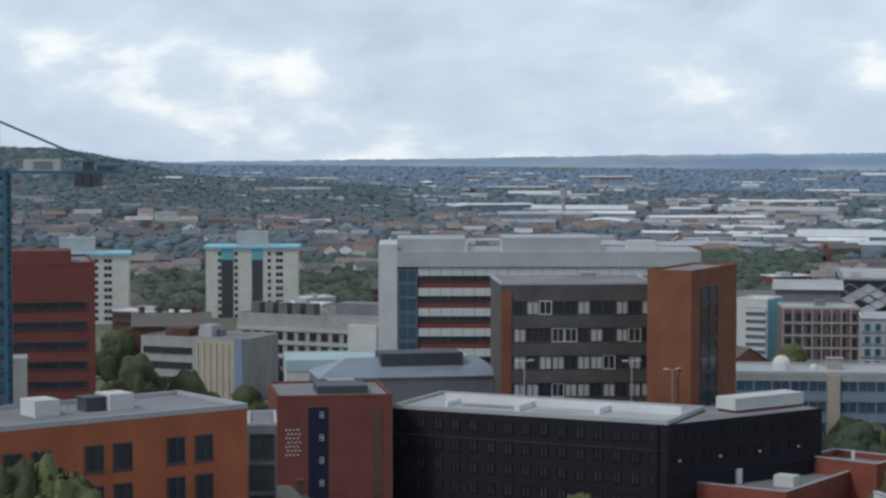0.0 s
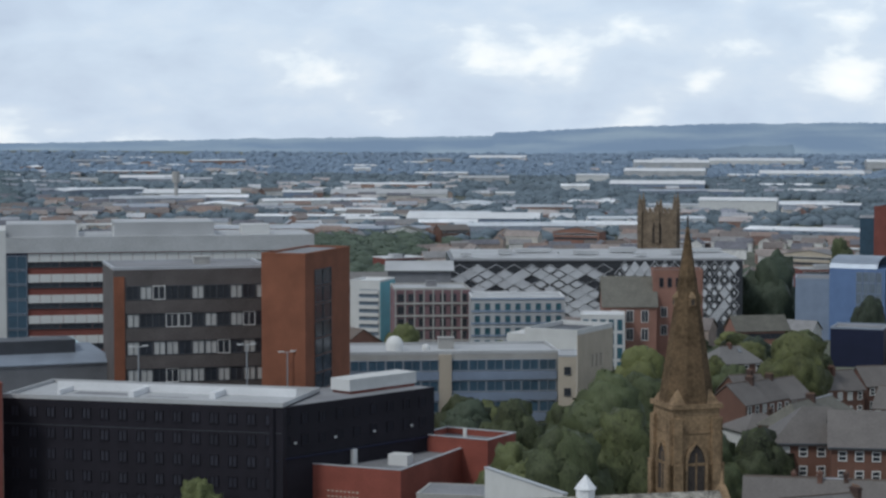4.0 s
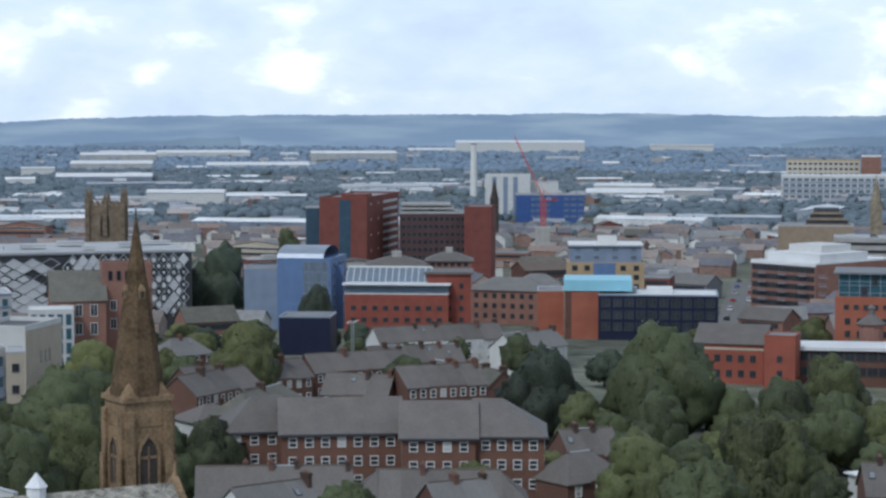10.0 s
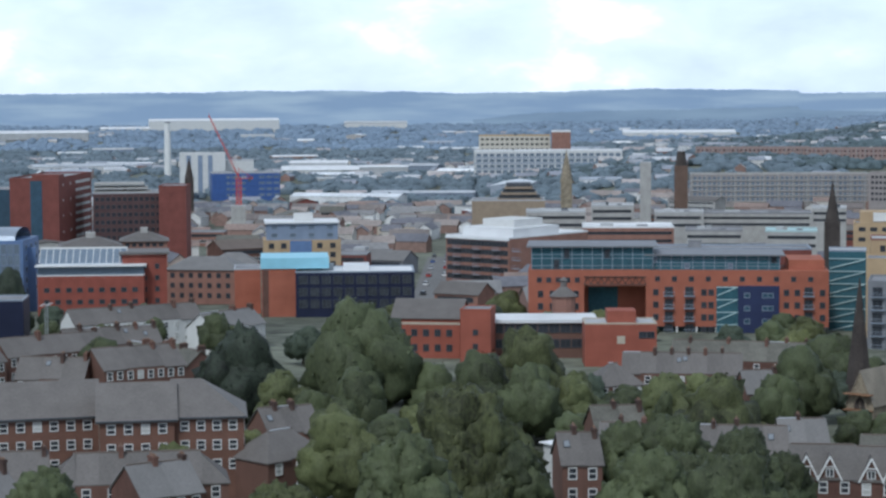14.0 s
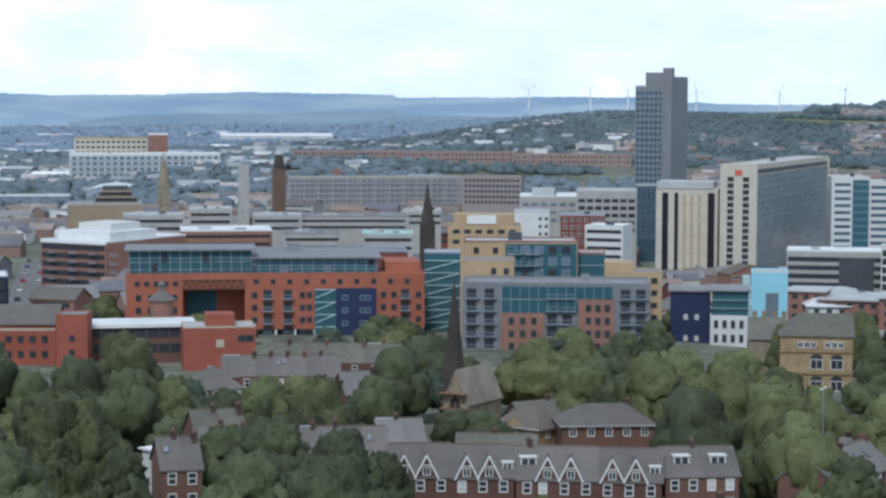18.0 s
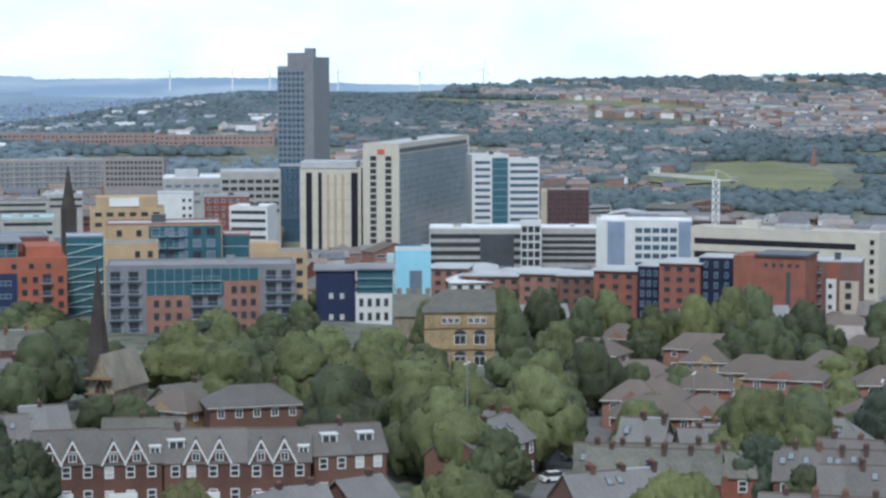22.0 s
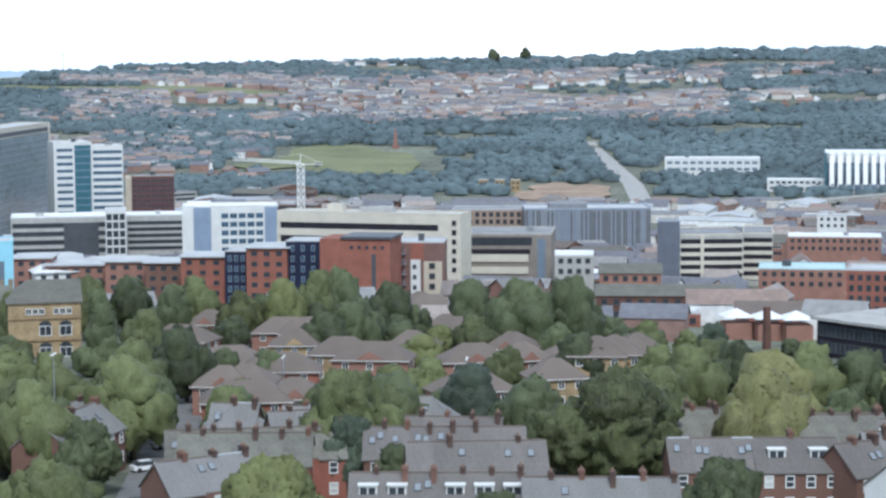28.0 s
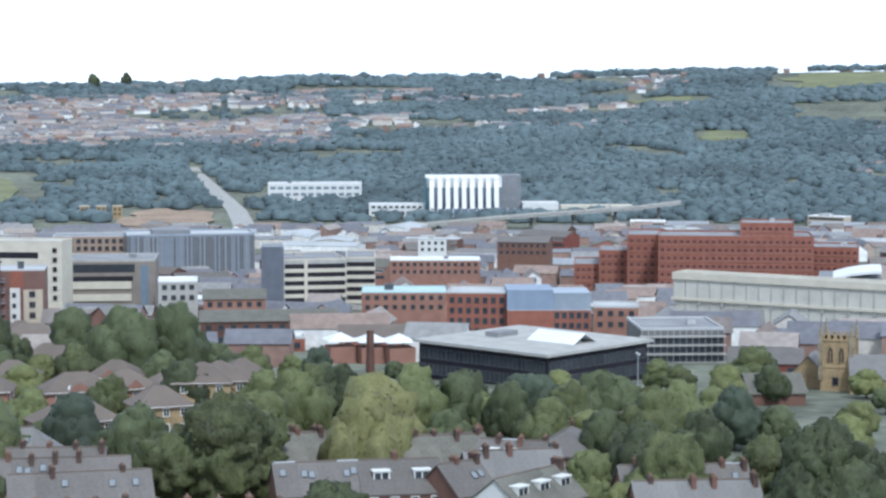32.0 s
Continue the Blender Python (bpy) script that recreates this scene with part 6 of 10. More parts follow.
for i in range(6):
    mb = MB()
    mb.beam((0.2, -0.2, 1 + 3.1 * i), (b.w - 0.5, -0.2, 3.2 + 3.1 * i), 0.25)
    part("stair_flight", mb, AQUA, b.e)
    b.box("landing", 0, -0.3, 3.3 + 3.1 * i, b.w, 0, 3.5 + 3.1 * i, AQUA)

# grey balconied block and ochre blocks
b = Bld("apartment_block", "grey balconied apartment block with brick and teal glass bays", "building", (335.9, 328.7, -48.2, 42.4, 16.0, 7.9))
w, h = b.w, b.h
b.solid(GREY)
b.flat(ROOFG, 0.5, GREY)
b.panel("glass_bay", "F", w * 0.21, w * 0.80, h - 6.4, h - 0.4, GLASS_TL, 0.3, "teal glazed upper bay")
for i in range(12):
    b.panel("mullion", "F", w * (0.21 + 0.59 * i / 12), w * (0.21 + 0.59 * i / 12) + 0.12, h - 6.4, h - 0.4, STEELB, 0.42)
b.panel("transom", "F", w * 0.21, w * 0.80, h - 3.4, h - 3.2, STEELB, 0.42)
b.panel("brick_bay", "F", w * 0.21, w * 0.44, 0, h - 6.4, BRICK_PK, 0.45, "pink brick bay")
b.panel("brick_bay", "F", w * 0.62, w * 0.81, 0, h - 3.2, BRICK_PK, 0.45, "pink brick bay")
for f0, n_ in ((0.02, 3), (0.115, 3), (0.45, 3), (0.53, 2), (0.84, 3), (0.92, 2)):
    for r in range(6):
        b.put("window", window_mesh(2.2, 2.1, "dark"), "F", w * f0 + 0.2, h - 3.0 - 2.9 * r)
        b.put("balcony", balcony_mesh(3.1, 1.0), "F", w * f0 - 0.1, h - 3.2 - 2.9 * r)
for f0 in (0.25, 0.31, 0.37, 0.66, 0.71, 0.76):
    for r in range(5):
        b.put("window", window_mesh(1.2, 1.6, "dark"), "F", w * f0, h - 9.0 - 2.9 * r + (3 if f0 > 0.5 else 0), 0.45)
b = Bld("apartment_block", "ochre rendered apartment block with a stepped gable end", "building", (351.4, 344.4, -46.3, 12.7, 12.0, 11.2))
b.solid(YELL)
b.flat(ROOFG, 0.4, YELL)
b.grid("F", b.w * 0.5, b.w - 0.4, 1.5, 2.9, 2, 5, 1.2, 1.5, "dark")
b = Bld("apartment_block", "ochre and teal glass apartment block with balconies", "building", (372.1, 363.3, -45.2, 28.3, 14.0, 13.7))
w, h = b.w, b.h
b.solid(YELL)
b.flat(ROOFL, 0.5, BRICK_PK)
b.panel("glass_bay", "F", w * 0.36, w * 0.99, 0, h - 0.3, GLASS_TL, 0.3, "teal glazed bay")
for r in range(4):
    for k_ in range(2):
        b.put("balcony", balcony_mesh(3.6, 1.0), "F", w * (0.38 + 0.15 * k_), h - 3.0 - 2.9 * r, 0.3)
    for k_ in range(5):
        b.put("window", window_mesh(2.1, 2.0, RND.choice(("sky", "dark", "teal"))), "F", w * (0.38 + 0.12 * k_), h - 2.8 - 2.9 * r, 0.3)
    b.put("window", window_mesh(1.3, 1.6, "dark"), "F", w * 0.08, h - 2.8 - 2.9 * r)
    b.put("window", window_mesh(1.3, 1.6, "dark"), "F", w * 0.25, h - 2.8 - 2.9 * r)
b = Bld("apartment_block", "ochre set-back penthouse block with a white plant screen", "building", (440.1, 436.7, -46.2, 21.8, 14.0, 11.0))
b.solid(YELL)
b.flat(ROOFG, 0.5, YELL)
b.box("upper_storey", b.w * 0.08, 2, b.h, b.w * 0.9, 12, b.h + 3.6, YELL)
b.box("white_screen", b.w * 0.26, 1.6, b.h + 0.8, b.w * 0.66, 1.9, b.h + 3.4, PAINT, "bright white plant screen")
b.grid("F", 0.8, b.w - 0.8, 0.8, 3, 6, 3, 2.0, 1.2, "dark")
b = Bld("apartment_block", "dark glazed block with brick end panels", "building", (395.0, 345.8, -49.2, 6.9, 12.0, 10.5))
b.solid(GLASS_TL)
b.flat(ROOFL, 0.5, BRICK_PK)
b.bands("F", 0, b.w, 2.6, 2.9, 5, 0.3, STEELB, "band")
b = Bld("apartment_block", "ochre stepped apartment block with small dark windows", "building", (372.9, 317.9, -48.3, 13.4, 12.0, 8.8))
b.solid(YELL)
b.flat(ROOFG, 0.4, YELL)
b.box("upper_block", 0, 1, b.h, b.w * 0.5, 9, b.h + 2.4, YELL)
b.grid("F", b.w * 0.55, b.w - 0.4, 1.0, 2.9, 2, 6, 1.5, 1.3, "dark")
b.grid("R", 1, b.d - 1, 1.0, 2.9, 3, 5, 1.5, 1.3, "dark")
b = Bld("office_building", "brick and teal glass block with a white corner post", "building", (394.4, 315.4, -51.9, 9.6, 14.0, 3.3))
b.solid(NAVY)
b.box("roof", -0.6, -0.6, b.h, b.w + 9.5, b.d, b.h + 0.4, ROOFG)
b.box("upper_storey", 0, 0.6, b.h - 3.4, b.w, b.d, b.h, GLASS_TL)
b.grid("F", b.w * 0.25, b.w * 0.8, 5.5, 5.2, 2, 2, 1.0, 1.3, "wblind")
b = Bld("office_building", "white rendered corner block with a teal glazed top", "building", (396.4, 304.8, -52.9, 8.8, 14.0, -2.0))
b.solid(WHITE)
b.flat(ROOFL, 0.2, WHITE)
b.box("upper_storey", 0.4, 0.6, b.h, b.w + 0.2, b.d, b.h + 6.0, GLASS_TL, "teal glazed upper storeys")
b.box("roof", -0.4, -0.4, b.h + 6.0, b.w + 0.8, b.d, b.h + 6.4, ROOFG)
b.grid("F", 0.4, b.w - 0.4, 1.0, 3.4, 4, 2, 1.0, 1.9, "dark")
for r in range(2):
    b.panel("transom", "F", 0.4, b.w, b.h + 1.8 + 2 * r, b.h + 2.0 + 2 * r, STEELB, 0.1)
b = Bld("office_building", "sky blue rendered block with a glazed opening", "building", (434.3, 320.9, -54.0, 9.3, 14.0, 4.7))
b.solid(CYAN)
b.flat(ROOFL, 0.4, CYAN)
b.panel("opening", "F", b.w * 0.4, b.w * 0.75, b.h * 0.35, b.h * 0.75, GLASS_LT, 0.05)
b.box("stair_frame", -2.2, 0, 0, -0.3, 3, b.h - 0.5, AQUA)

# street block with the white penthouse roof
b = Bld("apartment_block", "long brick street block with balconies and a white penthouse", "building", (414.5, 611.3, -75.0, 28.9, 45.0, -1.0))
b.solid(BRICK_PK)
b.flat(ROOFW, 0.6, ROOFW)
b.grid("F", 0.5, b.w - 0.5, 1.0, 3.0, 16, 6, 1.6, 1.9, "dark")
b.bands("F", 0, b.w, 0.0, 9, 1, 0.7, ROOFW, "cornice", 0.4)
b.box("penthouse", b.w * 0.15, 4, b.h, b.w * 0.95, 30, b.h + 3.4, ROOFW, "white penthouse storey")
b.box("penthouse_top", b.w * 0.3, 10, b.h + 3.4, b.w * 0.8, 26, b.h + 6.0, WHITE)
for i in range(4):
    b.balconies("F", 4 + i * 9, 4.2, 3.0, 5, 3.2)

# ---- city towers ----
b = Bld("residential_tower", "slim grey high-rise tower with a blank concrete spine", "tower", (871.9, 722.9, -60.7, 15.2, 82.2, 53.1))
w, h = b.w, b.h
b.solid(GREY)
b.grid("F", 0.3, w - 0.3, 2.0, 3.15, 6, 26, w / 6 - 0.35, 2.2, "blue", "sky", 0.3)
b.box("upper_block", w * 0.35, 1, h, w + 0.5, 16, h + 8, GREY, "grey stepped upper block")
b.box("spine", w - 0.2, -0.5, 0, w + 4.5, 9, h + 10.5, GREY, "blank concrete spine wall")
b.box("spine_strip", w * 0.96, -0.7, 0, w * 0.96 + 1.4, -0.3, h + 1.5, GREY)
b.panel("end_wall", "R", 0, b.d, 0, h + 6, GREY, 0.3)
b.box("terrace_rail", 0.2, 0, h, w * 0.35, 0.2, h + 1.0, STEELB)
b = Bld("office_building", "dark blue glazed block at a tower's foot", "building", (832.0, 688.6, -50.7, 10.3, 20.0, 2.2))
b.solid(GLASS_BL)
b.flat(ROOFG, 0.5)
b.grid("F", 0.2, b.w - 0.2, 1, 3.4, 4, 8, 2.0, 2.2, "blue")

b = Bld("hotel", "cream framed hotel tower with a blue-grey curtain wall and red sign", "tower", (767.1, 585.1, -69.2, 17.3, 134.9, 17.5))
w, d, h = b.w, b.d, b.h
b.solid(CREAM)
b.flat(ROOFL, 0.6, CREAM)
for f0 in (0.20, 0.62):
    for r in range(17):
        b.put("window", window_mesh(w * 0.17, 2.2, "dark"), "F", w * f0, h - 7.5 - 2.95 * r)
b.panel("sign", "F", w * 0.40, w * 0.60, h - 4.6, h - 2.2, mat("red_sign", (0.55, 0.12, 0.08)), 0.2, "square red sign panel")
b.panel("curtain_wall", "R", 0.5, d - 2.0, 8, h - 4.4, mat("grey_green_glass", (0.24, 0.27, 0.275), 0.12, var=0.2, scale=0.1, fine=0.8, spec=0.55), 0.3, "grey-green curtain wall")
mb = MB()
n, mrows = 26, 16
for i in range(n):
    for j in range(mrows):
        if RND.random() < 0.75:
            a, z = 0.8 + (d - 3.3) * i / n, 8.4 + (h - 13) * j / mrows
            q = RND.uniform(0.25, 0.7)
            mb.box(w + 0.28, a, z, w + 0.4, a + q, z + 1.9)
tagged(part("curtain_fin", mb, [BLUEGREY], b.e), "pale vertical fins on the curtain wall", kind="stuff")
for r in range(1, mrows):
    b.panel("transom", "R", 0.5, d - 2.0, 8 + (h - 12.4) * r / mrows - 0.1, 8 + (h - 12.4) * r / mrows + 0.1, STEELB, 0.4)
b.panel("top_strip", "R", 1, d - 3, h - 3.8, h - 1.8, DKGREY, 0.15)
b.panel("end_pier", "R", d - 1.8, d + 0.1, 0, h, CREAM, 0.6)
b.box("podium", w - 1, -3, 0, w + 10, d, 7.0, GREY)
b = Bld("hotel", "cream and black striped tower with a flat grey roof", "tower", (759.3, 616.4, -57.8, 28.7, 20.0, 6.0))
w, h = b.w, b.h
b.solid(CREAM)
b.box("roof", 0.4, -0.4, h, w - 2, b.d, h + 3.2, ROOFL, "pale grey set-back roof storey")
for f0, f1 in ((0.10, 0.20), (0.30, 0.36), (0.84, 0.95)):
    b.panel("dark_strip", "F", w * f0, w * f1, 1, h - 2, DARK, 0.15, "black vertical glazing strip")
for f0 in (0.44, 0.56, 0.68):
    b.panel("window_strip", "F", w * f0, w * (f0 + 0.045), 3, h - 3, mat("tan_panel", (0.45, 0.34, 0.22)), 0.15)
for r in range(1, 6):
    b.panel("joint", "F", 0, w, h * r / 6, h * r / 6 + 0.25, CONC, 0.08)
b.box("podium", -2, -4, 0, w + 3, 0, 7, GREY)
b.grid("F", 0, w, h - 6.5, 4, 8, 1, 2.4, 3.0, "dark")
b = Bld("office_tower", "white banded office tower with a blue glass recess", "tower", (825.7, 564.1, -48.2, 17.8, 22.0, 10.7))
w, h = b.w, b.h
b.solid(WHITE)
b.flat(ROOFL, 0.5, WHITE)
for r in range(13):
    b.put("window", window_mesh(w * 0.42, 1.5, "blue"), "F", w * 0.08, h - 4.0 - 3.3 * r)
b.panel("glass_recess", "F", w * 0.55, w * 0.98, 1, h - 1, GLASS_TL, 0.1, "teal glass recess")
for r in range(13):
    b.panel("transom", "F", w * 0.55, w * 0.98, h - 3.2 - 3.3 * r, h - 2.9 - 3.3 * r, BLUEGREY, 0.25)
b = Bld("office_tower", "white banded office tower wing", "tower", (838.9, 551.6, -53.1, 14.7, 20.0, 8.8))
b.solid(WHITE)
b.flat(ROOFL, 0.5, WHITE)
for r in range(13):
    b.put("window", window_mesh(b.w * 0.92, 1.6, "blue"), "F", b.w * 0.04, b.h - 3.4 - 3.3 * r)
b = Bld("office_building", "dark brown metal clad block with a tan end", "building", (854.0, 539.3, -58.3, 20.3, 22.0, -6.4))
b.solid(mat("dark_brown_metal", (0.10, 0.055, 0.055)))
b.flat(ROOFG, 0.4, TIMBER)
b.grid("F", 0.4, b.w - 0.4, 1.4, 2.4, 9, 6, 1.4, 0.9, "dark")
b.box("end_strip", -3.0, 0.5, 0, 0, b.d, b.h - 0.3, BEIGE)

b = Bld("office_building", "grey framed low-rise with stepped white roofs", "building", (770.5, 713.4, -48.0, 29.1, 30.0, -2.2))
b.solid(CONC)
b.flat(ROOFW, 0.6, ROOFW)
b.grid("F", 0.5, b.w - 0.5, 3, 4, 6, 3, 3.2, 1.6, "sky")
b.box("plant_room", b.w * 0.2, 5, b.h, b.w * 0.6, 18, b.h + 4, ROOFL)
b = Bld("office_building", "pale grey office block with dark window bands", "building", (767.0, 672.4, -49.6, 29.3, 28.0, 2.0))
b.solid(CONC)
b.flat(ROOFL, 0.8, ROOFL)
b.grid("F", 0.5, b.w - 0.5, 3.4, 3.6, 7, 5, 3.2, 1.8, "dark")
b = Bld("office_building", "maroon brick block with a white rooftop frame", "building", (672.2, 598.4, -48.9, 19.1, 18.0, -2.4))
b.solid(BRICK_MR)
b.flat(ROOFG, 0.4)
b.grid("F", 0.5, b.w - 0.5, 1, 3.2, 6, 4, 1.6, 1.7, "white")
b = Bld("office_building", "white stepped office with strip windows", "building", (606.5, 527.3, -63.5, 15.0, 16.0, -0.6))
b.solid(WHITE)
b.flat(ROOFW, 0.5, WHITE)
for r in range(4):
    b.put("window", window_mesh(b.w * 0.9, 1.3, "ribbon"), "F", b.w * 0.05, b.h - 2.6 - 3.2 * r)
b = Bld("office_building", "white blank-sided block with small windows", "building", (600.2, 558.7, -47.5, 13.8, 16.0, 3.7))
b.solid(WHITE)
b.flat(ROOFL, 0.4)
b.grid("F", b.w * 0.65, b.w, 2, 3, 2, 5, 1.2, 1.2, "dark")
b = Bld("black_church_spire", "soot-black slender church spire on a low tower", "church", (532.2, 542.6, -44.7, 5.7, 6.0, 2.6))
b.solid(SOOT)
mb = MB()
mb.cone(b.w / 2, 3, b.h, 2.6, b.h + 15, 0.08, 8)
part("spire", mb, SOOT, b.e)
b = Bld("town_hall_tower", "dark brown clock tower with a pale domed cap", "tower", (661.1, 776.7, -40.6, 6.5, 7.0, 12.7))
b.solid(mat("brown_stone", (0.13, 0.085, 0.065)))
mb = MB()
mb.cone(b.w / 2, 4, b.h, b.w * 0.42, b.h + 7, b.w * 0.3, 8)
part("belfry", mb, SOOT, b.e)
mb = MB()
mb.cone(b.w / 2, 4, b.h + 7, b.w * 0.34, b.h + 9.5, b.w * 0.1, 8)
part("cap", mb, ROOFL, b.e)
b = Bld("concrete_pylon", "tall plain concrete service tower", "tower", (731.0, 887.8, -39.6, 6.1, 6.0, 9.5))
b.solid(CONC)
b.flat(CONC, 0.4)
crane("tower_crane", "white tower crane over the station works", *(1018.5, 534.0, -8.3), PAINT, 37, 12, 118, False, 4.0, 3.6)
crane("tower_crane", "red luffing tower crane among city roofs", *(548.1, 1011.0, 2.3), CRANE_RD, 16, 8, 150, True, 65.0, 2.6)
b = Bld("crane_core", "pale concrete lift core under a crane", "tower", (539.4, 1004.3, -28.4, 8.0, 8.0, -12.7))
b.solid(CONC)
b.flat(CONC, 0.3)
# white-blue blocks, incinerator stack, long white hospital, far terraces of flats
b = Bld("chimney_stack", "tall white incinerator chimney", "chimney", (935.7, 1880.0, -26.6, 6.8, 6.0, 16.6))
mb = MB()
mb.cone(3.2, 3, 0, 3.6, b.h, 2.8, 16)
part("shaft", mb, PAINT, b.e)
mb = MB()
mb.cone(3.2, 3, b.h, 2.9, b.h + 1.2, 2.9, 16)
part("rim", mb, GREY, b.e)
b = Bld("apartment_tower", "white tower with pale blue strips", "tower", (768.3, 1516.5, -27.5, 36.7, 30.0, -1.9))
b.solid(WHITE)
b.flat(ROOFL, 0.8, WHITE)
for f0 in (0.15, 0.4, 0.62):
    b.panel("blue_strip", "F", b.w * f0, b.w * (f0 + 0.1), 0, b.h - 1, BLUEGREY, 0.3)
b = Bld("office_building", "white block with blue panelled wall", "building", (810.3, 1517.2, -28.5, 23.1, 30.0, -8.4))
b.solid(WHITE)
b.flat(ROOFL, 0.8)
b = Bld("office_building", "blue clad block with pale window patterns", "building", (744.7, 1416.1, -24.7, 51.8, 30.0, -13.8))
b.solid(mat("royal_blue_panel", (0.05, 0.10, 0.28), 0.5))
b.flat(ROOFG, 0.6)
b.grid("F", b.w * 0.2, b.w * 0.5, 2, 4.5, 4, 5, 2.5, 1.8, "sky")
b.grid("F", b.w * 0.68, b.w, 2, 4.5, 3, 6, 4.0, 1.6, "sky")
b = Bld("church_spire", "thin dark church spire", "church", (590.1, 1158.4, -27.1, 5.6, 5.0, -3.3))
b.solid(SOOT)
mb = MB()
mb.cone(b.w / 2, 2.5, b.h - 1, 2.8, b.h + 12, 0.1, 8)
part("spire", mb, SOOT, b.e)
b = Bld("hospital_block", "long white and pale blue framed slab on a hillside", "building", (1116.6, 1598.6, -34.0, 138.3, 30.0, -9.2))
b.solid(WHITE)
b.flat(ROOFW, 1.0, ROOFW)
b.grid("F", 1, b.w - 1, 2.0, 5.2, 22, 4, 4.6, 2.8, "sky")
b.bands("F", 0, b.w, 5.4, 5.2, 4, 0.9, BLUEGREY, "band", 0.4)
b = Bld("hospital_block", "cream slab with a red brick end tower", "building", (1177.5, 1678.1, -36.0, 70.2, 30.0, 2.6))
b.solid(CREAM)
b.flat(ROOFL, 1.0, YELL)
b.grid("F", 1, b.w - 1, 2.0, 5, 14, 3, 3, 2, "dark")
b = Bld("brick_end_tower", "red brick lift tower with a white cap", "tower", (1229.1, 1628.2, -37.3, 18.6, 20.0, 6.6))
b.solid(BRICK_PK)
b.flat(ROOFW, 1.5, ROOFW)
FLATS = mat("grey_brown_flats", (0.30, 0.27, 0.26))
b = Bld("flats_slab", "long grey deck-access flats in a concrete grid", "building", (883.1, 1021.1, -37.2, 113.3, 16.0, -5.8))
b.solid(FLATS)
b.flat(ROOFG, 0.8, CONC)
b.grid("F", 1, b.w - 1, 1.2, 3.4, 36, 5, 1.9, 2.0, "sky")
b.bands("F", 0, b.w, 3.3, 3.4, 5, 0.6, CONC, "deck_band", 0.5)
for i in range(13):
    b.panel("pier", "F", b.w * i / 12.3, b.w * i / 12.3 + 0.6, 0, b.h, CONC, 0.6)
b = Bld("flats_slab", "grey-pink deck-access flats slab", "building", (932.8, 912.8, -54.4, 37.0, 16.0, -3.1))
b.solid(FLATS)
b.flat(ROOFG, 0.8, FLATS)
b.grid("F", 1, b.w - 1, 1.2, 3.4, 14, 5, 1.6, 1.6, "dark")
BROWNF = mat("brown_deck_flats", (0.30, 0.225, 0.205))
for bx in ((1245.7, 1434.6, -42.5, 101.5, 16.0, -5.0), (1304.9, 1353.4, -43.5, 101.6, 16.0, -5.2), (1359.9, 1268.9, -48.6, 105.8, 16.0, -6.2)):
    b = Bld("flats_slab", "long brown hillside deck-access flats", "building", bx, group="brown hillside flats")
    b.solid(BROWNF)
    b.flat(ROOFG, 0.8, BROWNF)
    b.grid("F", 1, b.w - 1, 1.4, 4.2, 26, 4, 2.0, 1.5, "redframe")
    for i in range(14):
        b.panel("pier", "F", b.w * i / 14, b.w * i / 14 + 0.8, 0, b.h, FLATS, 0.6)
# layered market roofs and brown stepped offices
b = Bld("stepped_office", "brown stepped concrete office with horizontal decks", "building", (571.5, 820.6, -35.9, 35.1, 24.0, -3.2))
b.solid(mat("tan_concrete", (0.30, 0.235, 0.17)))
b.flat(ROOFG, 0.6)
for i in range(3):
    b.box("deck", b.w * (0.35 + 0.05 * i), 4, b.h + 2.8 * i, b.w * (0.95 - 0.06 * i), 18, b.h + 1.0 + 2.8 * i, mat("tan_concrete", (0, 0, 0)))
    b.box("storey", b.w * (0.37 + 0.05 * i), 5, b.h + 1.0 + 2.8 * i, b.w * (0.93 - 0.06 * i), 17, b.h + 2.8 + 2.8 * i, DKGREY)
b = Bld("church_spire", "brown stone broach spire among city roofs", "church", (606.0, 795.5, -37.5, 5.4, 6.0, 5.4))
b.solid(STONE_GY)
mb = MB()
mb.cone(b.w / 2, 3, b.h, 3.2, b.h + 16, 0.1, 8)
part("spire", mb, STONE_GY, b.e)
for bx, rf in (((576.8, 690.8, -40.5, 21.0, 18.0, -3.0), ROOFL), ((521.5, 708.8, -37.2, 25.1, 20.0, -1.6), ROOFL), ((516.0, 662.8, -37.1, 36.6, 24.0, -5.4), ROOFW), ((574.3, 731.5, -38.7, 18.9, 20.0, -2.0), ROOFL), ((541.3, 629.2, -41.5, 22.5, 20.0, -6.0), ROOFG), ((544.3, 586.3, -43.6, 19.4, 16.0, -4.0), AQUA), ((696.1, 718.0, -44.6, 16.1, 20.0, -7.0), ROOFL), ((691.2, 790.4, -42.6, 53.9, 25.0, -12.5), ROOFG)):
    b = Bld("market_hall", "low brick city block with a pale flat roof", "building", bx)
    b.solid(BRICK_PK if rf is ROOFW else CONC)
    b.flat(rf, 0.8, rf)
    for r in range(2):
        b.put("window", window_mesh(round(b.w - 1.6), 1.2, "ribbon"), "F", 0.8, b.h - 2.6 - 3.2 * r)
    b.box("plant_room", b.w * 0.2, 6, b.h, b.w * 0.34, 10, b.h + 1.5, ROOFL)
    b.box("roof_cowl", b.w * 0.6, 5, b.h, b.w * 0.72, 8, b.h + 1.0, GREY)
mb = MB()
e = thing("flag_mast", "tall white mast on a city roof", "mast", *base(535.6, 620.9))
mb.cone(0, 0, 0, 0.4, 16, 0.15, 8)
part("pole", mb, PAINT, e)

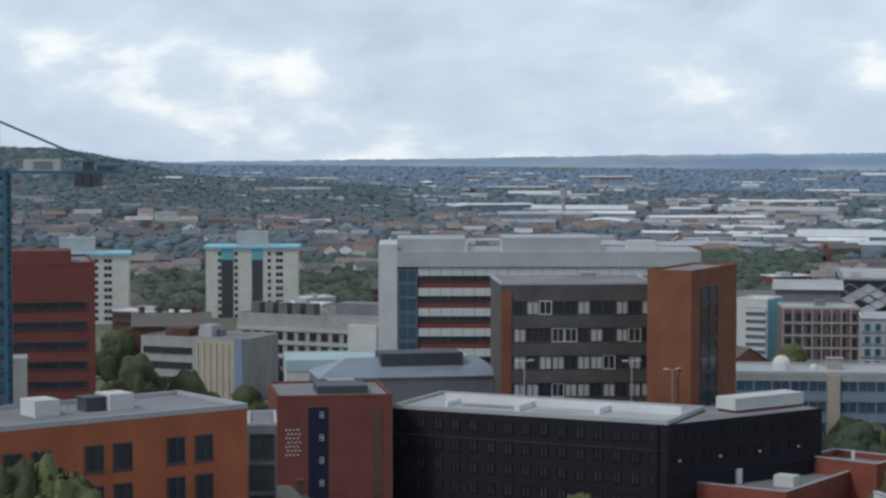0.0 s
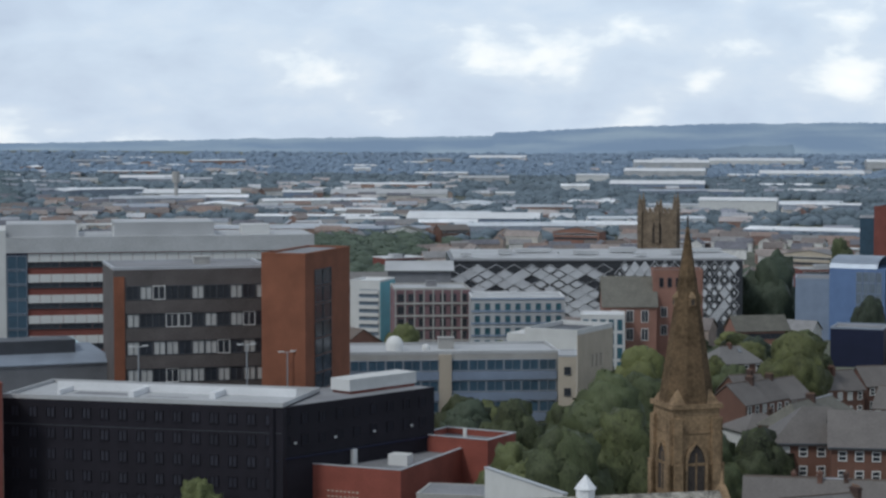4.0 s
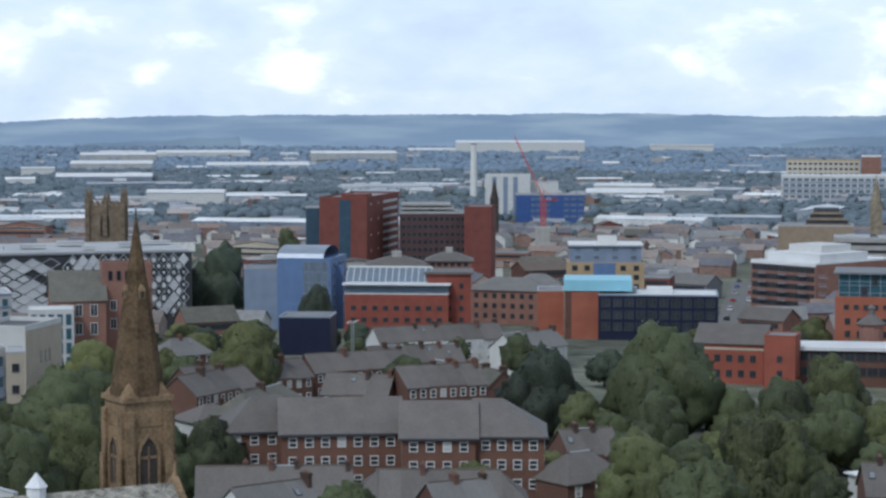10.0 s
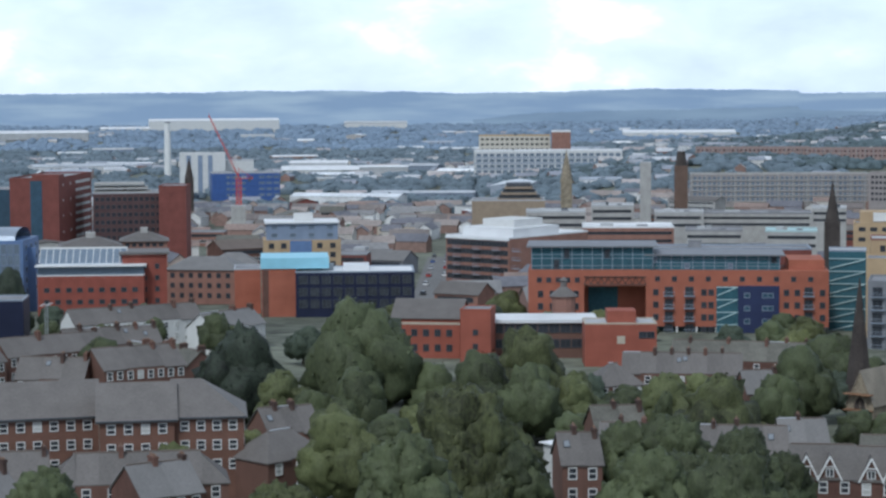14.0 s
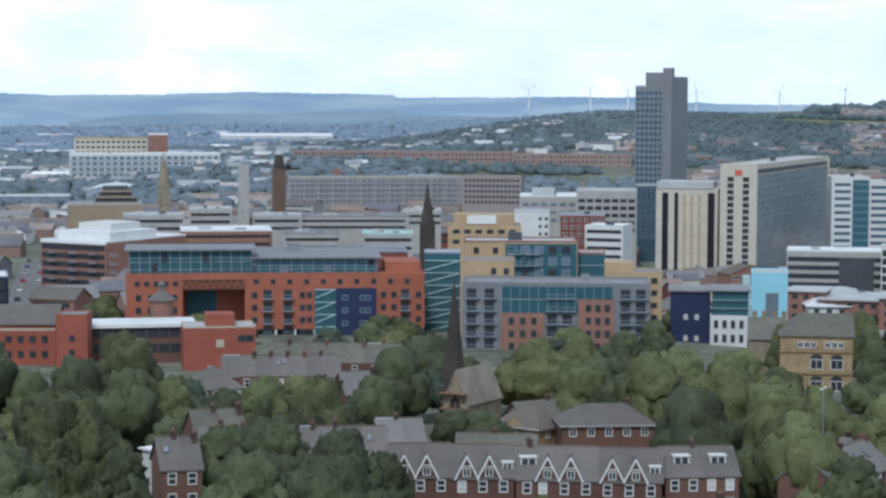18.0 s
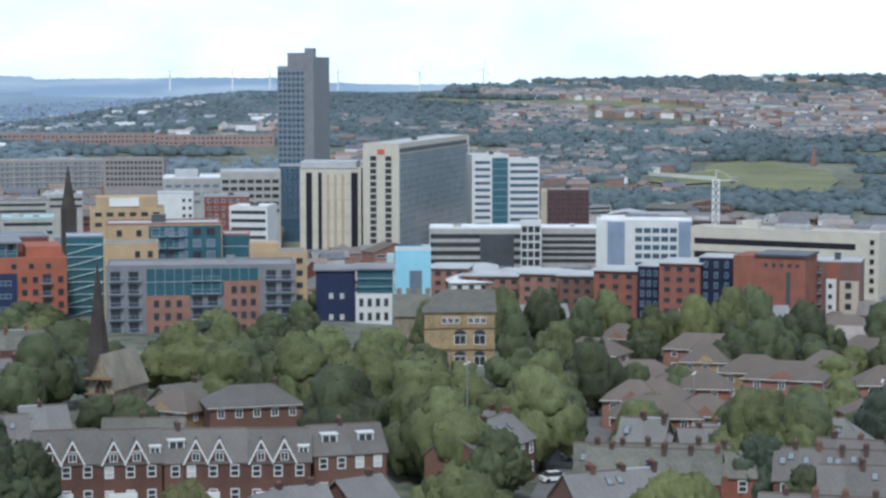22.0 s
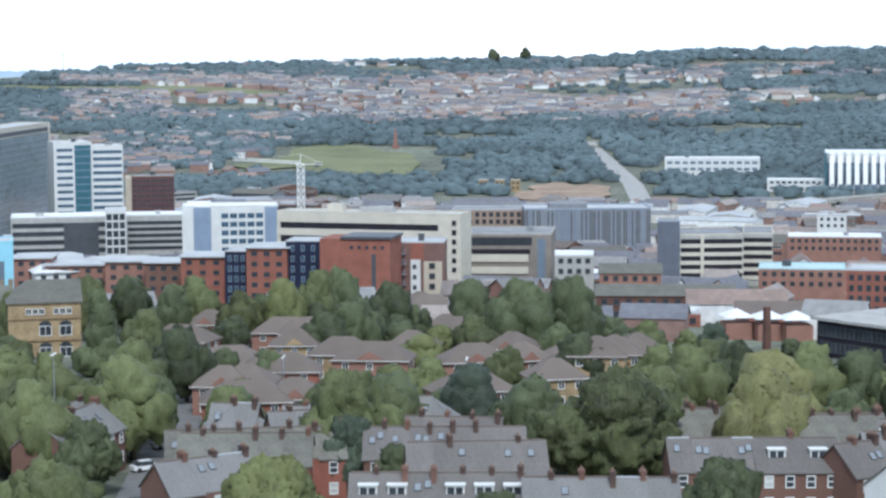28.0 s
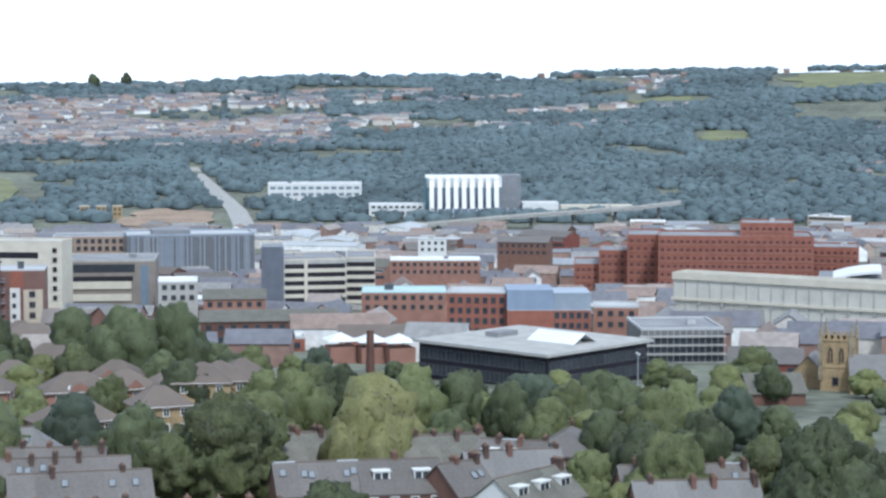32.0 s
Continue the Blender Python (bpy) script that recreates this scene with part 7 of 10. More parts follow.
# white offices and cream car park
b = Bld("office_building", "low white framed offices with dark windows", "building", (667.4, 476.4, -56.0, 44.6, 18.0, -10.6))
b.solid(CONC)
b.flat(ROOFW, 0.6, ROOFW)
for r in range(4):
    b.put("window", window_mesh(round(b.w - 1.2), 1.8, "ribbon"), "F", 0.6, b.h - 3.9 - 3.3 * r)
b.panel("dark_block", "F", b.w * 0.45, b.w * 0.75, 0, b.h - 2.2, DKGREY, 0.6)
b = Bld("office_building", "dark grey grid-framed office", "building", (671.0, 435.7, -57.3, 7.8, 16.0, -7.1))
b.solid(WHITE)
b.flat(ROOFL, 0.5, WHITE)
b.grid("F", 0.2, b.w - 0.2, 1, 3.2, 3, 5, 2.0, 2.4, "dark")
b = Bld("office_building", "white framed office with rows of grey windows", "building", (700.5, 445.2, -58.4, 23.0, 16.0, -11.2))
b.solid(CONC)
b.flat(ROOFW, 0.5, ROOFW)
for r in range(5):
    b.put("window", window_mesh(round(b.w - 1.0), 1.4, "ribbon"), "F", 0.5, b.h - 3.6 - 2.5 * r)
b = Bld("office_building", "white gridded office block with blue-grey stair ends", "building", (652.0, 390.6, -60.4, 34.8, 18.0, -3.3))
w, h = b.w, b.h
b.solid(WHITE)
b.flat(ROOFW, 0.6, WHITE)
b.panel("stair", "F", w * 0.12, w * 0.30, 0, h, BLUEGREY, 0.5, "pale blue-grey stair tower")
b.panel("stair", "F", w * 0.86, w, 0, h, BLUEGREY, 0.5, "pale blue-grey stair tower")
b.grid("F", w * 0.40, w * 0.85, 2.2, 3.1, 5, 5, w * 0.075, 1.9, "blue")
b.box("plant_room", w * 0.05, 5, h, w * 0.3, 12, h + 1.6, ROOFW)
b = Bld("car_park", "cream concrete multi-storey car park with long dark deck openings", "building", (581.7, 313.7, -84.2, 61.1, 11.0, 2.1))
w, h = b.w, b.h
b.solid(CREAM)
b.flat(ROOFL, 0.6, CREAM)
# decks are not cut open: black sheets stand for the shade inside
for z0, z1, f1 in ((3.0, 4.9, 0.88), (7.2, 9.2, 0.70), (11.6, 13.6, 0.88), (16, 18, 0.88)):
    b.panel("deck_opening", "F", w * 0.02, w * f1, h - z1, h - z0, DARK, 0.03, "black sheet for the shade in a long deck opening")
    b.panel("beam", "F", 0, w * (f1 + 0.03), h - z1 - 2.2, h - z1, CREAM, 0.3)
for r in range(6):
    b.panel("slot", "F", w * 0.955, w * 0.975, h - 3 - 2.9 * r, h - 1.6 - 2.9 * r, DARK, 0.35)
b.box("stair_head", w * 0.25, 5, h, w * 0.33, 9, h + 2.6, CREAM)
b.box("stair_head", w * 0.42, 6, h, w * 0.6, 10, h + 1.6, CONC)
b = Bld("car_park", "lower cream and brown car park wing with a glazed stair", "building", (608.3, 261.2, -72.0, 28.5, 26.0, -5.7))
w, h = b.w, b.h
b.solid(mat("brown_concrete", (0.22, 0.19, 0.165)))
b.flat(ROOFG, 0.6, CONC)
b.panel("deck_opening", "F", 0.5, w * 0.78, h - 3.4, h - 0.8, GLASS, 0.05, "dark sheet in place of a deck opening")
b.panel("beam", "F", 0, w * 0.74, h - 8.6, h - 6.2, CREAM, 0.4)
# black sheet for the shaded gap between beams
b.panel("deck_opening", "F", 0, w * 0.76, h - 6.2, h - 4.6, DARK, 0.05)
b.panel("beam", "F", 0, w * 0.74, h - 12.4, h - 10.2, CREAM, 0.4)
b.panel("stair_glazing", "F", w * 0.84, w * 0.93, 0, h - 1.2, GLASS_LT, 0.2)

# red-brick student blocks in a stepped row
for bx, m_ in (((495.7, 342.5, -64.2, 17.7, 14.0, -7.8), BRICK_PK), ((498.1, 323.9, -67.5, 12.2, 14.0, -6.3), BRICK_PK), ((497.1, 309.9, -68.6, 10.2, 14.0, -6.0), BRICK_RD), ((492.6, 295.8, -71.6, 12.3, 14.0, -3.4), BRICK_RR), ((487.4, 272.3, -73.4, 11.1, 14.0, 0.3), BRICK_RR), ((496.3, 353.7, -63.0, 10.6, 14.0, -6.2), BRICK_PK)):
    b = Bld("student_block", "red brick student block with a pale projecting flat roof", "building", bx, group="student blocks")
    b.solid(m_)
    b.box("roof", -0.8, -0.8, b.h, b.w + 0.8, b.d + 0.8, b.h + 0.35, ROOFL, "thin pale flat roof")
    b.grid("F", 0.5, b.w - 0.5, 0.8, 2.8, max(2, int(b.w / 3.4)), 5, 1.6, 1.3, "dark")
for bx in ((492.2, 281.6, -70.5, 6.2, 12.0, -1.4), (491.9, 262.7, -72.4, 9.2, 12.0, 2.0)):
    b = Bld("student_link", "navy clad stair link between brick blocks", "building", bx, group="student blocks")
    b.solid(NAVYBLK)
    b.flat(ROOFL, 0.3, ROOFL)
    b.grid("F", 0.4, b.w - 0.4, 1, 2.8, 3, 5, 1.0, 1.6, "blue")
b = Bld("apartment_block", "red-orange brick slab with a blank end and small top windows", "building", (489.0, 251.0, -77.8, 19.0, 14.0, 3.4))
w, h = b.w, b.h
b.solid(BRICK_RR)
b.box("roof", w * 0.3, -0.6, h, w + 0.5, b.d, h + 0.6, DKGREY)
b.grid("F", w * 0.4, w * 0.95, 1.8, 3, 5, 1, 0.9, 0.9, "dark")
b.panel("dark_strip", "F", w * 0.74, w * 0.80, 0, h - 4, DKGREY, 0.06)
b = Bld("apartment_block", "brown balcony block with a white panel and beige bay", "building", (507.5, 239.2, -69.5, 14.7, 14.0, 1.0))
w, h = b.w, b.h
b.solid(mat("umber_brick", (0.17, 0.10, 0.085)))
b.flat(ROOFL, 0.4, ROOFL)
b.panel("brick_panel", "F", w * 0.38, w * 0.62, h - 4.5, h, BRICK_RR, 0.2)
b.panel("white_panel", "F", w * 0.38, w * 0.56, 0, h - 4.5, WHITE, 0.6, "white rendered stair panel")
b.panel("beige_bay", "F", w * 0.62, w * 0.96, 0, h - 5, BEIGE, 0.4)
for r in range(6):
    b.put("window", window_mesh(1.0, 1.2, "dark"), "F", w * 0.42, h - 7 - 2.8 * r, 0.6)
    b.put("window", window_mesh(1.6, 1.6, "dark"), "F", w * 0.72, h - 7 - 2.8 * r, 0.4)
    b.put("balcony", balcony_mesh(3.6, 1.0), "F", w * 0.05, h - 3 - 2.8 * r)
    b.put("window", window_mesh(2.4, 1.8, "dark"), "F", w * 0.08, h - 3 - 2.8 * r)

# low white roofs and stone school in the trees
for bx, m_, rf in (((520.9, 371.9, -55.4, 20.9, 20.0, -10.0), BRICK_PK, ROOFL), ((541.1, 360.2, -57.4, 23.0, 18.0, -12.4), BRICK_PK, ROOFL), ((492.1, 343.3, -47.6, 11.6, 14.0, -9.4), WHITE, ROOFW), ((508.6, 320.9, -66.2, 9.9, 14.0, -9.4), BRICK_PK, ROOFW)):
    b = Bld("low_block", "low pink brick block with a broad white roof", "building", bx)
    b.solid(m_)
    b.pitched(rf, 1.6, 3, 3, 0.8)
    b.grid("F", 0.5, b.w - 0.5, 0.8, 3, max(3, int(b.w / 3.5)), 3, 1.5, 1.4, "dark")
b = Bld("stone_school", "honey sandstone Victorian school with arched white windows", "building", (333.2, 239.0, -53.3, 13.9, 14.0, 4.2))
w, h = b.w, b.h
b.solid(STONE_YL)
b.pitched(SLATE_MS, 3.6, 4, 0, 0.4, False, STONE_YL)
for x_ in (0.24, 0.62):
    for k in range(3):
        b.put("window", window_mesh(1.1, 1.2, "white"), "F", w * x_ + 1.25 * k, h - 2.4)
b.panel("string_course", "F", -0.1, w + 0.1, h - 3.3, h - 3.05, STONE, 0.25)
for r in range(2):
    for x_ in (0.42, 0.70):
        z_ = h - 6.6 - 4.2 * r
        b.put("window", window_mesh(2.4, 2.0, "white"), "F", w * x_, z_)
        mb = MB()
        for k in range(8):
            a0, a1 = math.pi * k / 8, math.pi * (k + 1) / 8
            mb.face([(1.2, -0.12, 0), (1.2 + 1.2 * math.cos(a0), -0.12, 1.0 * math.sin(a0)), (1.2 + 1.2 * math.cos(a1), -0.12, 1.0 * math.sin(a1))])
        b.put("fanlight", mb.mesh("fanlight", [GLASS]), "F", w * x_, z_ + 2.0)
    b.panel("string_course", "F", -0.1, w + 0.1, h - 7.6 - 4.2 * r, h - 7.3 - 4.2 * r, STONE, 0.25)
b = Bld("stone_school", "older stone school wing with gables and stacks", "building", (341.7, 252.8, -54.0, 6.7, 14.0, 1.6))
b.solid(STONE_GY)
b.pitched(SLATE_MS, 3.6, wall=STONE_GY)
for i in range(4):
    link("chimney", chimney_mesh(1.0, 0.7, 1.4, 2, STONE_GY), b.e, pose(1 + 2 * i, 8, b.h + 3.4))
# little stone church among the trees, house of brick, gabled terrace
b = Bld("stone_church", "small sandstone church with a steep tiled roof and scaffolded gable", "church", (235.4, 234.6, -75.5, 4.7, 11.0, 1.8))
b.solid(STONE_GY)
b.pitched(mat("stone_slate", (0.25, 0.22, 0.175), 0.85, var=0.2), 5.2, over=0.2, across=True, wall=STONE_GY)
b.put("lancet", lancet_mesh(2.2, 4.4, STONE_GY, SOOT), "F", b.w / 2, b.h - 3)
for z in (2.5, 5.0, 7.5):
    b.panel("scaffold_deck", "F", 0, b.w, z, z + 0.15, TIMBER, 1.4)
b = Bld("church_spire", "soot-black slender stone church spire above trees", "church", (237.4, 236.4, -45.4, 3.3, 3.4, 4.2))
b.solid(SOOT)
mb = MB()
mb.cone(b.w / 2, 1.7, b.h, b.w * 0.66, b.h + 17.0, 0.1, 8, 0, math.pi / 8)
part("spire", mb, SOOT, b.e, "tapering soot-black spire")
house(234.0, 217.8, 6, 8, 7, 3.0, 2.2, STONE_GY, SLATE_MS, label="low stone hall with a tiled roof")
terrace(211.6, 207.9, 219.1, 199.4, 2, eave=3.5, rise=2.2, wall=STONE_GY, roof=SLATE_MS, label="low stone vestry with a grey slate roof", storeys=1)
house(237.5, 216.2, -15, 8, 7, 5, 2.6, STONE_GY, SLATE_MS, hip=False, label="stone house with a gabled slate roof")
b = house(236.5, 201.5, -40, 14, 8.5, 6.2, 2.5, BRICK_RD, SLATE, label="large red brick villa with white windows and hipped slate roof", cols=5)
house(236.8, 159.8, -14, 6, 9, 5.4, 2.8, BRICK_RD, SLATE_LT, hip=False, label="red brick house with a pale slate roof")
terrace(178.4, 187.4, 189.8, 176.9, 2, eave=6.4, rise=3.4, wall=BRICK_DK, gables=True, rear=True, label="brick terraced house with twin white-edged gables and bay windows", group="gabled terrace")
terrace(191.9, 175.2, 202.4, 163.1, 2, eave=6.4, rise=3.4, wall=BRICK_DK, gables=True, rear=True, label="brick terraced house with twin white-edged gables and bay windows", group="gabled terrace")
terrace(189.8, 176.9, 191.9, 175.2, 1, eave=6.4, rise=3.4, dorm=1.0)
terrace(204.3, 165.0, 211.7, 159.2, 2, eave=6.6, rise=3.0, dorm=1.0, label="red brick terraced house with white box dormers")
terrace(174.4, 220.0, 193.2, 203.8, 8, roof=SLATE, wall=BRICK_DK)
terrace(153.0, 201.6, 157.3, 199.3, 2, roof=SLATE, storeys=3, eave=8, wall=BRICK_RD, win="sash")
house(168.9, 218.0, 0, 7, 6, 7.0, 0.6, WHITE, ROOFW, label="white walled flat-roofed rooftop house", chim=False)
terrace(217.3, 276.9, 225.0, 274.5, 2, hip=True, roof=SLATE)
terrace(233.8, 288.4, 249.1, 274.3, 7, roof=SLATE)
terrace(231.5, 255.0, 239.5, 251.2, 3, roof=SLATE_LT)
terrace(197.4, 209.9, 202.7, 206.4, 2, roof=SLATE_LT)
terrace(183.6, 234.0, 190.3, 231.0, 2, roof=SLATE_MS)
terrace(255.2, 299.8, 273.5, 277.7, 8, roof=SLATE_MS, wall=BRICK_DK, sky=0.0)
for k, (x_, y_) in enumerate(((182.2, 148.4), (190.4, 146.1), (177.9, 149.0))):
    house(x_, y_, -30 + 15 * k, 6, 7, 5.0, 2.4, BRICK_RD, SLATE_LT, hip=False, label="brick back addition with pale grey slates", cols=2)

# ---- the hillside quarter ----
b = Bld("corrugated_block", "long grey metal clad block with vertical ribs", "building", (893.1, 352.2, -66.2, 58.4, 30.0, -20.4))
b.solid(GREY)
b.flat(ROOFL, 0.8, STEELB)
for i in range(60):
    b.panel("rib", "F", b.w * i / 60 + 0.1, b.w * i / 60 + 0.45, 0, b.h - RND.uniform(0, 1.2), RND.choice((STEELB, DKGREY, BLUEGREY)), 0.25)
b.box("upper_block", b.w * 0.2, 4, b.h, b.w * 0.5, 20, b.h + 2.5, GREY)
b = Bld("office_building", "brown brick office row with square windows", "building", (900.8, 392.0, -71.5, 33.7, 20.0, -21.9))
b.solid(mat("pale_brown_brick", (0.30, 0.22, 0.17)))
b.flat(ROOFG, 0.6)
b.grid("F", 0.5, b.w - 0.5, 1, 3.4, 10, 4, 1.9, 2.2, "dark")
b = Bld("car_park", "grey and white banded multi-storey car park with a blue-grey stair tower", "building", (725.8, 225.5, -65.6, 22.9, 34.0, -14.7))
w, h = b.w, b.h
b.solid(CONC)
b.flat(ROOFG, 0.6, CREAM)
# shade in the open decks is laid on as black sheets
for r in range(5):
    b.panel("deck_opening", "F", 0.4, w - 0.2, h - 3.0 - 3.1 * r, h - 1.3 - 3.1 * r, DARK, 0.03, "dark sheet in place of a deck opening")
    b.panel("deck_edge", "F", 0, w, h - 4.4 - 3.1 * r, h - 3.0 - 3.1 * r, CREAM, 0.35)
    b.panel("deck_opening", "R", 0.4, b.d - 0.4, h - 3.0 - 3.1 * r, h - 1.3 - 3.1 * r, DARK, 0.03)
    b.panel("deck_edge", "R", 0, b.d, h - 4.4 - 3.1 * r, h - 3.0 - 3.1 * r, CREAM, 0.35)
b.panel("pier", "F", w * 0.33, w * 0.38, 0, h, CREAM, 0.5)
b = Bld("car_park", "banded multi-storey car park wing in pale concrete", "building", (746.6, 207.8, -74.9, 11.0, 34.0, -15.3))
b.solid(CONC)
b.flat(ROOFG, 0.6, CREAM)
# the wing's deck gaps are black sheets too, for their shade
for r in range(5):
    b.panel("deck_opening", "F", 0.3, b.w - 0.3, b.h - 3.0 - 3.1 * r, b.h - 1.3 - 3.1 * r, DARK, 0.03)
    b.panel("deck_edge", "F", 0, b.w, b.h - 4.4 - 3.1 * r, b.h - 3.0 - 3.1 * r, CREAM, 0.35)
b = Bld("stair_tower", "blue-grey clad stair tower", "tower", (721.4, 232.7, -72.4, 8.2, 14.0, -9.5))
b.solid(mat("slate_blue_metal", (0.12, 0.13, 0.16), 0.5))
b.flat(ROOFG, 0.3, STEELB)
b = Bld("sports_hall", "white ribbed hall with a curved roof and low glazed wings", "building", (1459.7, 345.2, -75.7, 53.0, 40.0, -26.1))
w, h = b.w, b.h
b.box("wall", 0, 0, 0, w, b.d, h - 1, GLASS_LT)
for i in range(9):
    mb = MB()
    x = w * (0.06 + i * 0.11)
    pts = [(-2.0 - 5, 0), (-2.0 - 2.2, h * 0.45), (-1.0, h * 0.85), (2.5, h + 3.5), (8, h + 5.5)]
    for (y0, z0), (y1, z1) in zip(pts, pts[1:]):
        mb.beam((x, y0, z0), (x, y1, z1), 3.2)
    part("rib", mb, PAINT, b.e, "white curved roof rib")
b.box("roof", -1, 6, h - 1, w + 1, b.d, h + 6.6, ROOFW)
b.box("end_wall", -1.5, -2, 0, -0.2, b.d, h + 6, GLASS_TL)
b.box("tower", w, 8, 0, w + 15, 30, h + 7.5, GREY, "grey louvred fly tower")
b.box("wing", -42, 2, 0, -1.5, 22, h * 0.42, WHITE, "low white windowed wing")
for i in range(9):
    for r in range(2):
        b.put("window", window_mesh(2.6, 1.6, "dark"), "F", -40 + 4.2 * i, h * 0.42 - 3 - 4 * r, -2)
b.box("front_wing", 6, -12, 0, w + 22, -7.5, h * 0.30, GLASS_LT, "low glazed front wing")
b.box("white_wing", w + 16, 0, 0, w + 42, 24, h * 0.46, WHITE)
b.box("cream_wing", w + 44, 4, 0, w + 96, 20, h * 0.36, CREAM, "long low cream wing")
for i in range(12):
    b.panel("mullion", "F", 7 + i * (w + 14) / 12, 7.5 + i * (w + 14) / 12, 0, h * 0.30, PAINT, 12.2)

# elevated road that climbs before the white ribbed hall
e = thing("viaduct", "pale concrete road viaduct on round piers climbing to a hillside", "bridge", 1360.4, 330.6, 0.0)
line = ((-1.2, 24.0, -48.6), (0.0, 0.0, -47.0), (13.8, -62.9, -41.2), (27.4, -146.3, -34.8), (31.0, -175.8, -31.0))
for p, q in zip(line, line[1:]):
    p, q = Vector(p), Vector(q)
    side = Vector((q.y - p.y, p.x - q.x, 0.0)).normalized()
    mb, m2 = MB(), MB()
    up = Vector((0.0, 0.0, 1.4))
    for c, d in ((p - side * 6, q - side * 6), (q - side * 6, q + side * 6), (q + side * 6, p + side * 6), (p + side * 6, p - side * 6)):
        mb.face([tuple(c - up), tuple(d - up), tuple(d), tuple(c)])
    mb.face([tuple(p - side * 6), tuple(q - side * 6), tuple(q + side * 6), tuple(p + side * 6)])
    part("deck", mb, CONC, e, "weathered concrete deck")
    for k in (-1, 1):
        m2 = MB()
        m2.beam(tuple(p + side * 6 * k + up * 0.3), tuple(q + side * 6 * k + up * 0.3), 0.9)
        part("parapet", m2, CONC, e, "grey concrete parapet")
    n = max(1, int((q - p).length / 22))
    for i in range(n):
        c = p.lerp(q, (i + 0.5) / n)
        foot = gz(1360.4 + c.x, 330.6 + c.y) - 1.0
        if c.z - 1.4 > foot + 2:
            mb = MB()
            mb.cone(c.x, c.y, foot, 1.1, c.z - 1.4, 1.1, 10)
            part("pier", mb, CONC_DK, e)
    for i in range(6):
        c = p.lerp(q, i / 6)
        TAKEN.append((1360.4 + c.x, 330.6 + c.y, 12.0))
b = Bld("low_hall", "low white hall with a grey roof among trees", "building", (1572.1, 501.1, -73.6, 74.1, 20.0, -31.8))
b.solid(WHITE)
b.flat(ROOFL, 0.8, ROOFW)
b.grid("F", 1, b.w - 1, 2.2, 5, 12, 2, 4.2, 2.2, "sky")

# big brown-red ziggurat offices and the concrete substation
mroof = ROOFG
for i, bx in enumerate(((853.7, 104.1, -83.1, 63.2, 30.0, -13.5), (871.9, 119.5, -82.7, 15.4, 34.0, -14.7), (880.1, 132.7, -81.9, 14.4, 34.0, -22.3), (883.3, 144.0, -81.2, 13.1, 34.0, -28.6), (867.0, 71.8, -86.0, 21.9, 24.0, -8.6), (898.9, 44.1, -87.8, 19.9, 26.0, -20.7))):
    b = Bld("ziggurat_office", "stepped red-brown brick office with long rows of windows", "building", bx, group="stepped brick offices")
    b.solid(BRICK_RR)
    b.flat(mroof, 0.7, BRICK_RR)
    k = max(3, int(b.w / 2.6))
    b.grid("F", 0.4, b.w - 0.4, 1.2, 3.4, k, 9 if i < 2 else 7, 1.35, 1.15, "redframe")
    b.bands("F", 0, b.w, 2.9, 3.4, 9 if i < 2 else 7, 0.35, BRICK_PK, "string_band", 0.3)
b = Bld("substation", "massive windowless ribbed concrete substation", "building", (616.1, 70.5, -109.6, 93.6, 9.0, -6.4))
w, h = b.w, b.h
b.solid(mat("pale_ribbed_concrete", (0.50, 0.485, 0.44), 0.85, var=0.14, scale=0.15))
b.flat(ROOFL, 0.9, CREAM)
b.panel("string_course", "F", -0.5, w, h - 7.4, h - 6.6, CREAM, 0.7, "projecting concrete ledge")
b.panel("head_course", "F", -0.2, w, h - 1.2, h + 0.9, CREAM, 0.6, "projecting concrete ledge")
for i in range(24):
    b.panel("rib", "F", w * i / 24, w * i / 24 + 0.25, 4.0, h - 1.2, CONC, 0.25)
    if i % 2 == 0:
        b.panel("corbel", "F", w * i / 24, w * i / 24 + 0.9, h - 8.6, h - 7.4, CONC, 0.5)
# no undercroft is hollowed: a black sheet paints the shade behind the columns
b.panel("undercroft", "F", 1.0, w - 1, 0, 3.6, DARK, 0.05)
for i in range(12):
    b.panel("column", "F", w * i / 12, w * i / 12 + 0.9, 0, 4.2, CONC, 0.8)
b = Bld("curved_hall", "pale hall with a curved white roof", "building", (799.2, 36.5, -88.2, 23.5, 30.0, -23.8))
b.solid(GREY)
mb = MB()
for i in range(10):
    x0, x1 = b.w * i / 10, b.w * (i + 1) / 10
    z0, z1 = b.h - 5 * ((i / 10 - 1) ** 2) + 3, b.h - 5 * (((i + 1) / 10 - 1) ** 2) + 3
    mb.face([(x0, -0.5, z0), (x1, -0.5, z1), (x1, b.d, z1), (x0, b.d, z0)])
    mb.face([(x0, -0.5, z0 - 1), (x1, -0.5, z1 - 1), (x1, -0.5, z1), (x0, -0.5, z0)])
part("roof", mb, ROOFW, b.e)

# black flat building, scaffolded block, brick apartments in front of the offices
b = Bld("office_building", "black glazed low building with a pale projecting flat roof", "building", (411.1, 98.9, -120.2, 34.2, 31.4, -1.8))
w, d, h = b.w, b.d, b.h
b.solid(DARK)
b.box("roof", -1, -1, h, w + 1, d + 1, h + 0.6, CONC, "pale grey projecting roof slab")
mb = MB()
mb.gable(0, 0, 12, 7, 0, 1.8, 0.2, 0.15)
ob = part("rooflight", mb, ROOFW, b.e, "white pitched rooflight")
ob.matrix_basis = pose(w * 0.5, d * 0.45, h + 0.6)
b.grid("F", 0.5, w - 0.5, 1.0, 3.2, 14, 3, w / 14 - 0.25, 2.2, "dark")
